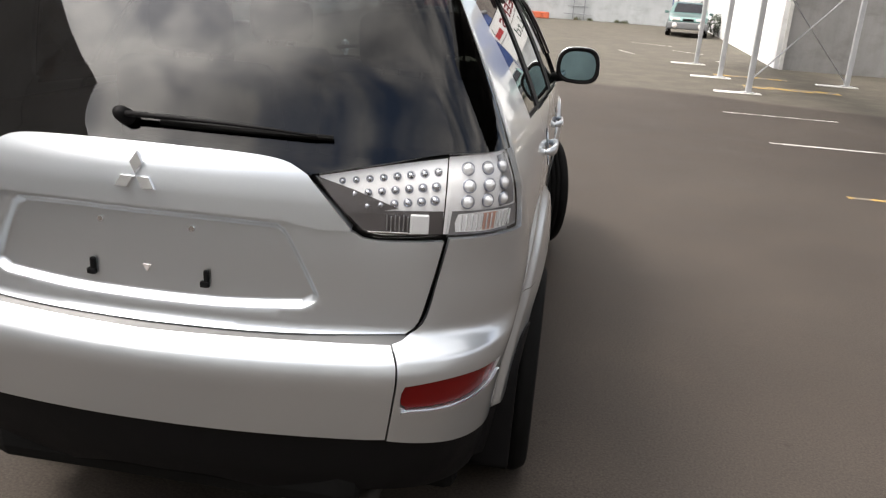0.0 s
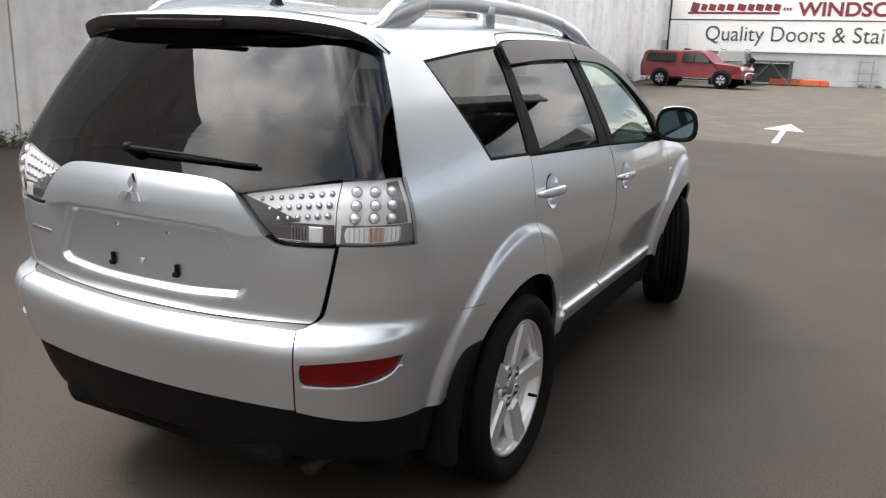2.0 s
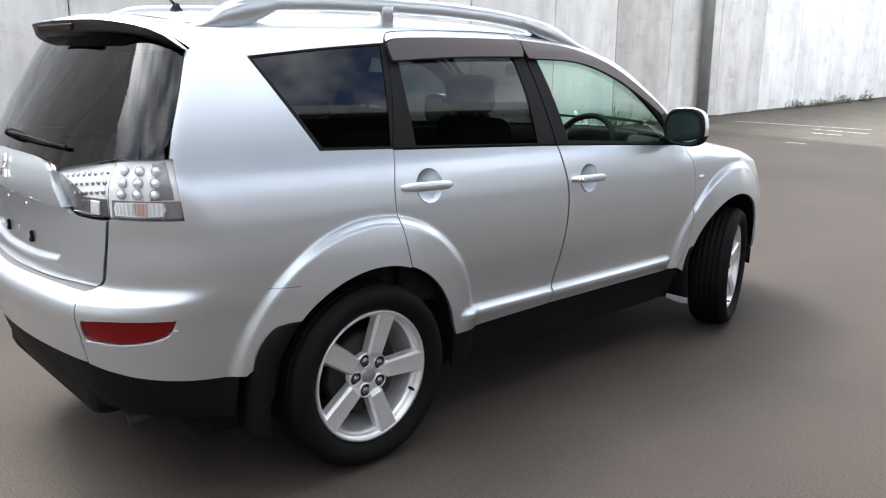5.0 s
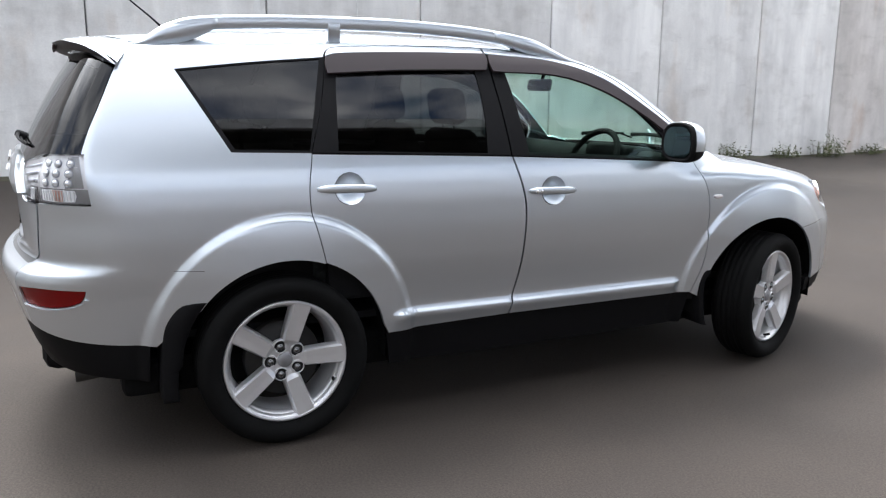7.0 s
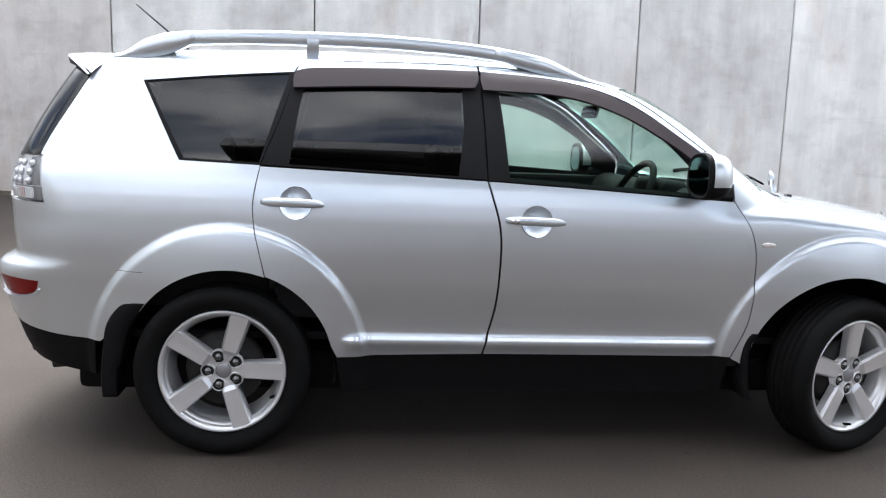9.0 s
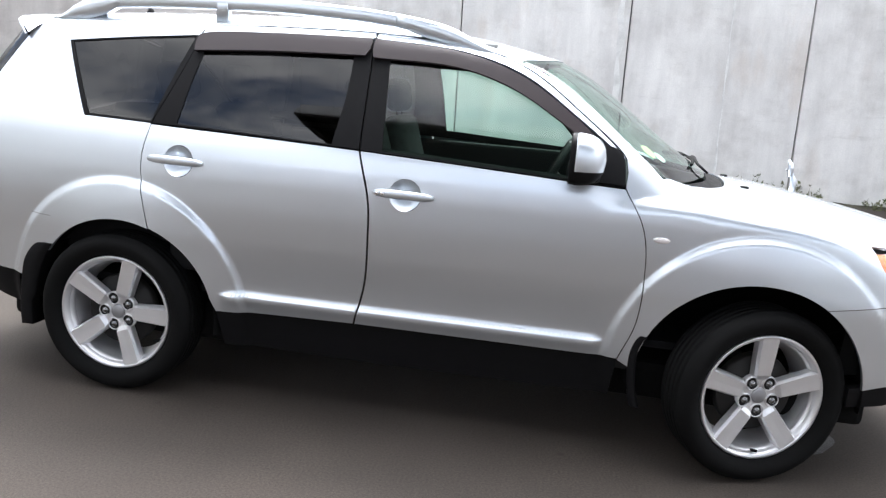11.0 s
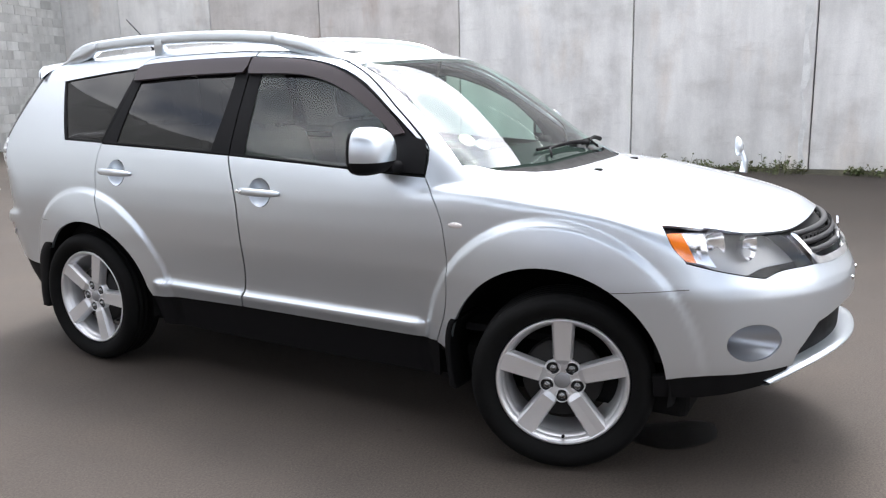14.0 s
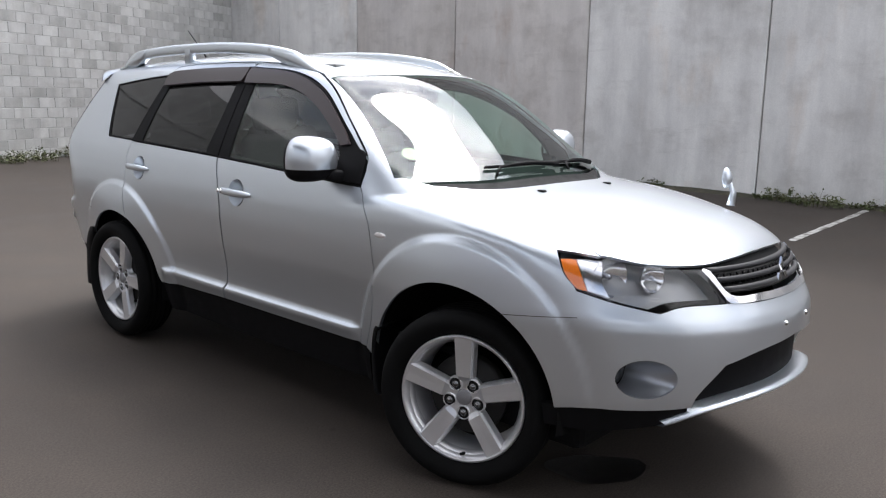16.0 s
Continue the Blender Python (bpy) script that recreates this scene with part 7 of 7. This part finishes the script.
part("bull_bar", tube([(2.50, -0.7, 0.5), (2.58, -0.6, 0.72), (2.58, 0.6, 0.72), (2.50, 0.7, 0.5)], 0.035, 10), CHROME, ute, smooth=True)
for sy in (-1, 1):
    part("headlight", boxed((0.10, 0.30, 0.16), (2.40, sy * 0.66, 0.90), bevel=0.03), MARKER, ute)
    part("door_mirror", boxed((0.08, 0.16, 0.14), (0.98, sy * 0.98, 1.18), bevel=0.02), TRIM, ute)
part("step_bar", tube([(-0.9, -0.88, 0.38), (1.0, -0.88, 0.38)], 0.03, 8), TRIM, ute)
part("light_bar", boxed((0.15, 0.5, 0.07), (-0.5, 0, 1.74), bevel=0.02), TRIM, ute)
BLACKP = material("black_paint", (0.012, 0.013, 0.014), 0.3, coat=0.8)
suv = vehicle("four_wheel_drive", "small black four-wheel drive parked behind the pickup", BLACKP, (-4.85, 41.4, ground_z(41.0)), -90.0, 3.7, 1.65,
              [(-1.8, 0.45), (-1.85, 1.0), (-1.72, 1.68), (0.25, 1.70), (0.75, 1.12), (1.75, 1.02), (1.85, 0.8), (1.85, 0.45)], 1.08, (-1.12, 1.12), 0.34,
              [[(-1.6, 1.15), (-1.5, 1.56), (-0.65, 1.58), (-0.65, 1.14)], [(-0.55, 1.14), (-0.55, 1.58), (0.15, 1.58), (0.55, 1.14)]])
part("windscreen", boxed((0.02, 1.25, 0.66), (0.52, 0, 1.40), (0, -42, 0), bevel=0.008), GLOSS_BLACK, suv)
for sy in (-1, 1):
    mh = lathe([(0.0, 0.05), (0.10, 0.045), (0.15, 0.0), (0.14, -0.05), (0.0, -0.06)], 20)
    bmesh.ops.translate(mh, vec=(0.70, sy * 1.05, 1.22), verts=mh.verts)
    part("door_mirror", mh, TRIM, suv)
    part("roof_rack_bar", tube([(-1.4, sy * 0.6, 1.76), (0.2, sy * 0.6, 1.76)], 0.02, 6), TRIM, suv)
GREENP = material("pale_green_paint", (0.085, 0.165, 0.155), 0.3, metal=0.35, coat=0.8)
est = vehicle("estate_car", "pale green estate car with round fog lamps, facing the yard", GREENP, (6.15, 36.9, ground_z(36.0)), -97.0, 4.5, 1.72,
              [(-2.2, 0.35), (-2.25, 0.85), (-2.05, 1.38), (-1.85, 1.46), (0.05, 1.46), (0.35, 1.40), (1.05, 0.96), (2.05, 0.82), (2.2, 0.66), (2.2, 0.35)], 0.92, (-1.35, 1.30), 0.31,
              [[(-1.95, 0.98), (-1.78, 1.36), (-1.05, 1.38), (-1.05, 0.97)], [(-0.98, 0.97), (-0.98, 1.38), (-0.22, 1.38), (-0.22, 0.96)], [(-0.14, 0.96), (-0.14, 1.38), (0.18, 1.36), (0.82, 0.95)]], low=material("grey_cladding", (0.17, 0.18, 0.18), 0.6))
b = bmesh.new()
b.faces.new([b.verts.new(p) for p in ((0.98, -0.66, 1.015), (0.98, 0.66, 1.015), (0.36, 0.56, 1.405), (0.36, -0.56, 1.405))])
part("windscreen", b, GLOSS_BLACK, est)
part("grille", boxed((0.06, 0.46, 0.09), (2.20, 0, 0.70), bevel=0.015), TRIM, est)
part("front_bumper", boxed((0.12, 1.66, 0.30), (2.19, 0, 0.45), bevel=0.05, seg=3), material("grey_bumper", (0.15, 0.155, 0.16), 0.6), est, smooth=True)
for sy in (-1, 1):
    part("headlight", boxed((0.08, 0.36, 0.12), (2.17, sy * 0.52, 0.72), (0, 0, -sy * 8), bevel=0.03), MARKER, est)
    fl = lathe([(0.0, 0.05), (0.08, 0.045), (0.105, 0.02), (0.11, 0.0)], 20)
    bmesh.ops.translate(fl, vec=(2.24, sy * 0.55, 0.45), verts=fl.verts)
    part("fog_lamp", fl, MARKER, est, smooth=True)
    part("door_mirror", boxed((0.10, 0.18, 0.12), (0.72, sy * 0.96, 1.0), bevel=0.03), GREENP, est)
    part("roof_rail", tube([(-1.7, sy * 0.52, 1.48), (-1.4, sy * 0.53, 1.54), (-0.2, sy * 0.53, 1.54), (0.0, sy * 0.52, 1.48)], 0.018, 8), TRIM, est)

# clutter by the far wall
SKIP = material("faded_green_steel", (0.10, 0.135, 0.135), 0.6, vary=0.3, scale=4)
sk = thing("trestle_table", "grey-green steel trestle table by the far wall", "table", at=(-3.1, 42.8, ground_z(42.8)))
part("tabletop", boxed((2.1, 1.1, 0.10), (0, 0, 1.18), bevel=0.015, seg=1), SKIP, sk)
for xx in (-0.95, 0.95):
    for yy in (-0.45, 0.45):
        part("leg", boxed((0.07, 0.07, 1.14), (xx, yy, 0.57), bevel=0.01, seg=1), SKIP, sk)
for xx in (-0.5, 0.5):
    part("brace", tube([(xx * 1.8, -0.45, 0.1), (0, -0.45, 1.1)], 0.035, 6), SKIP, sk)
part("side_sheet", boxed((1.9, 0.03, 0.95), (0, 0.40, 0.6)), SKIP, sk)
ORP = material("orange_barrier_plastic", (0.52, 0.10, 0.035), 0.5, vary=0.25, scale=5)
for k in range(2):
    br = thing("barrier", "low orange plastic barrier lying by the far wall", "barrier", "orange barriers", at=(-2.45 + 1.42 * k, 43.1, ground_z(43.0)), rz=2.0 - 3 * k)
    part("body", boxed((1.45, 0.35, 0.34), (0, 0, 0.17), bevel=0.05, seg=2, taper=(0.97, 0.6)), ORP, br)
    part("rib", boxed((0.12, 0.40, 0.30), (0.3, 0, 0.16), bevel=0.03, seg=1), ORP, br)
hb = thing("hedge_bush", "dark green bush beside the white wall", "bush", at=(7.45, 37.2, ground_z(37.0)))
random.seed(77)
b = bmesh.new()
for k in range(900):
    d = Vector((random.gauss(0, 1), random.gauss(0, 1), random.gauss(0, 1))).normalized() * random.uniform(0.6, 1.0)
    c = Vector((d.x * 0.35, d.y * 0.7, 0.55 + d.z * 0.5))
    u = Vector((random.uniform(-1, 1), random.uniform(-1, 1), random.uniform(-1, 1))).normalized()
    w = u.orthogonal().normalized()
    b.faces.new([b.verts.new(p) for p in (c, c + u * 0.05 + w * 0.02, c + u * 0.10, c + u * 0.05 - w * 0.02)])
part("crown", b, material("bush_leaf", (0.035, 0.055, 0.030), 0.6, vary=0.4, scale=6), hb)
part("stem", tube([(0, 0, 0), (0.02, 0, 0.5)], 0.03, 6), TRIM, hb)

# small litter on the asphalt
LITTER = material("pale_litter", (0.55, 0.54, 0.50), 0.8)
random.seed(9)
for k in range(5):
    x, y = ((-6.9, -10.2), (-5.2, -9.4), (-10.6, 31.4), (-3.2, -7.4), (5.4, 23.2))[k]
    b = boxed((random.uniform(0.08, 0.22), random.uniform(0.04, 0.09), 0.012), (x, y, ground_z(y) + 0.008), (0, 0, random.uniform(0, 180)), bevel=0.003, seg=1)
    tagged(link_bm("litter", b, LITTER, smooth=False), "pale scrap of litter on the asphalt", "litter", "litter on the ground")
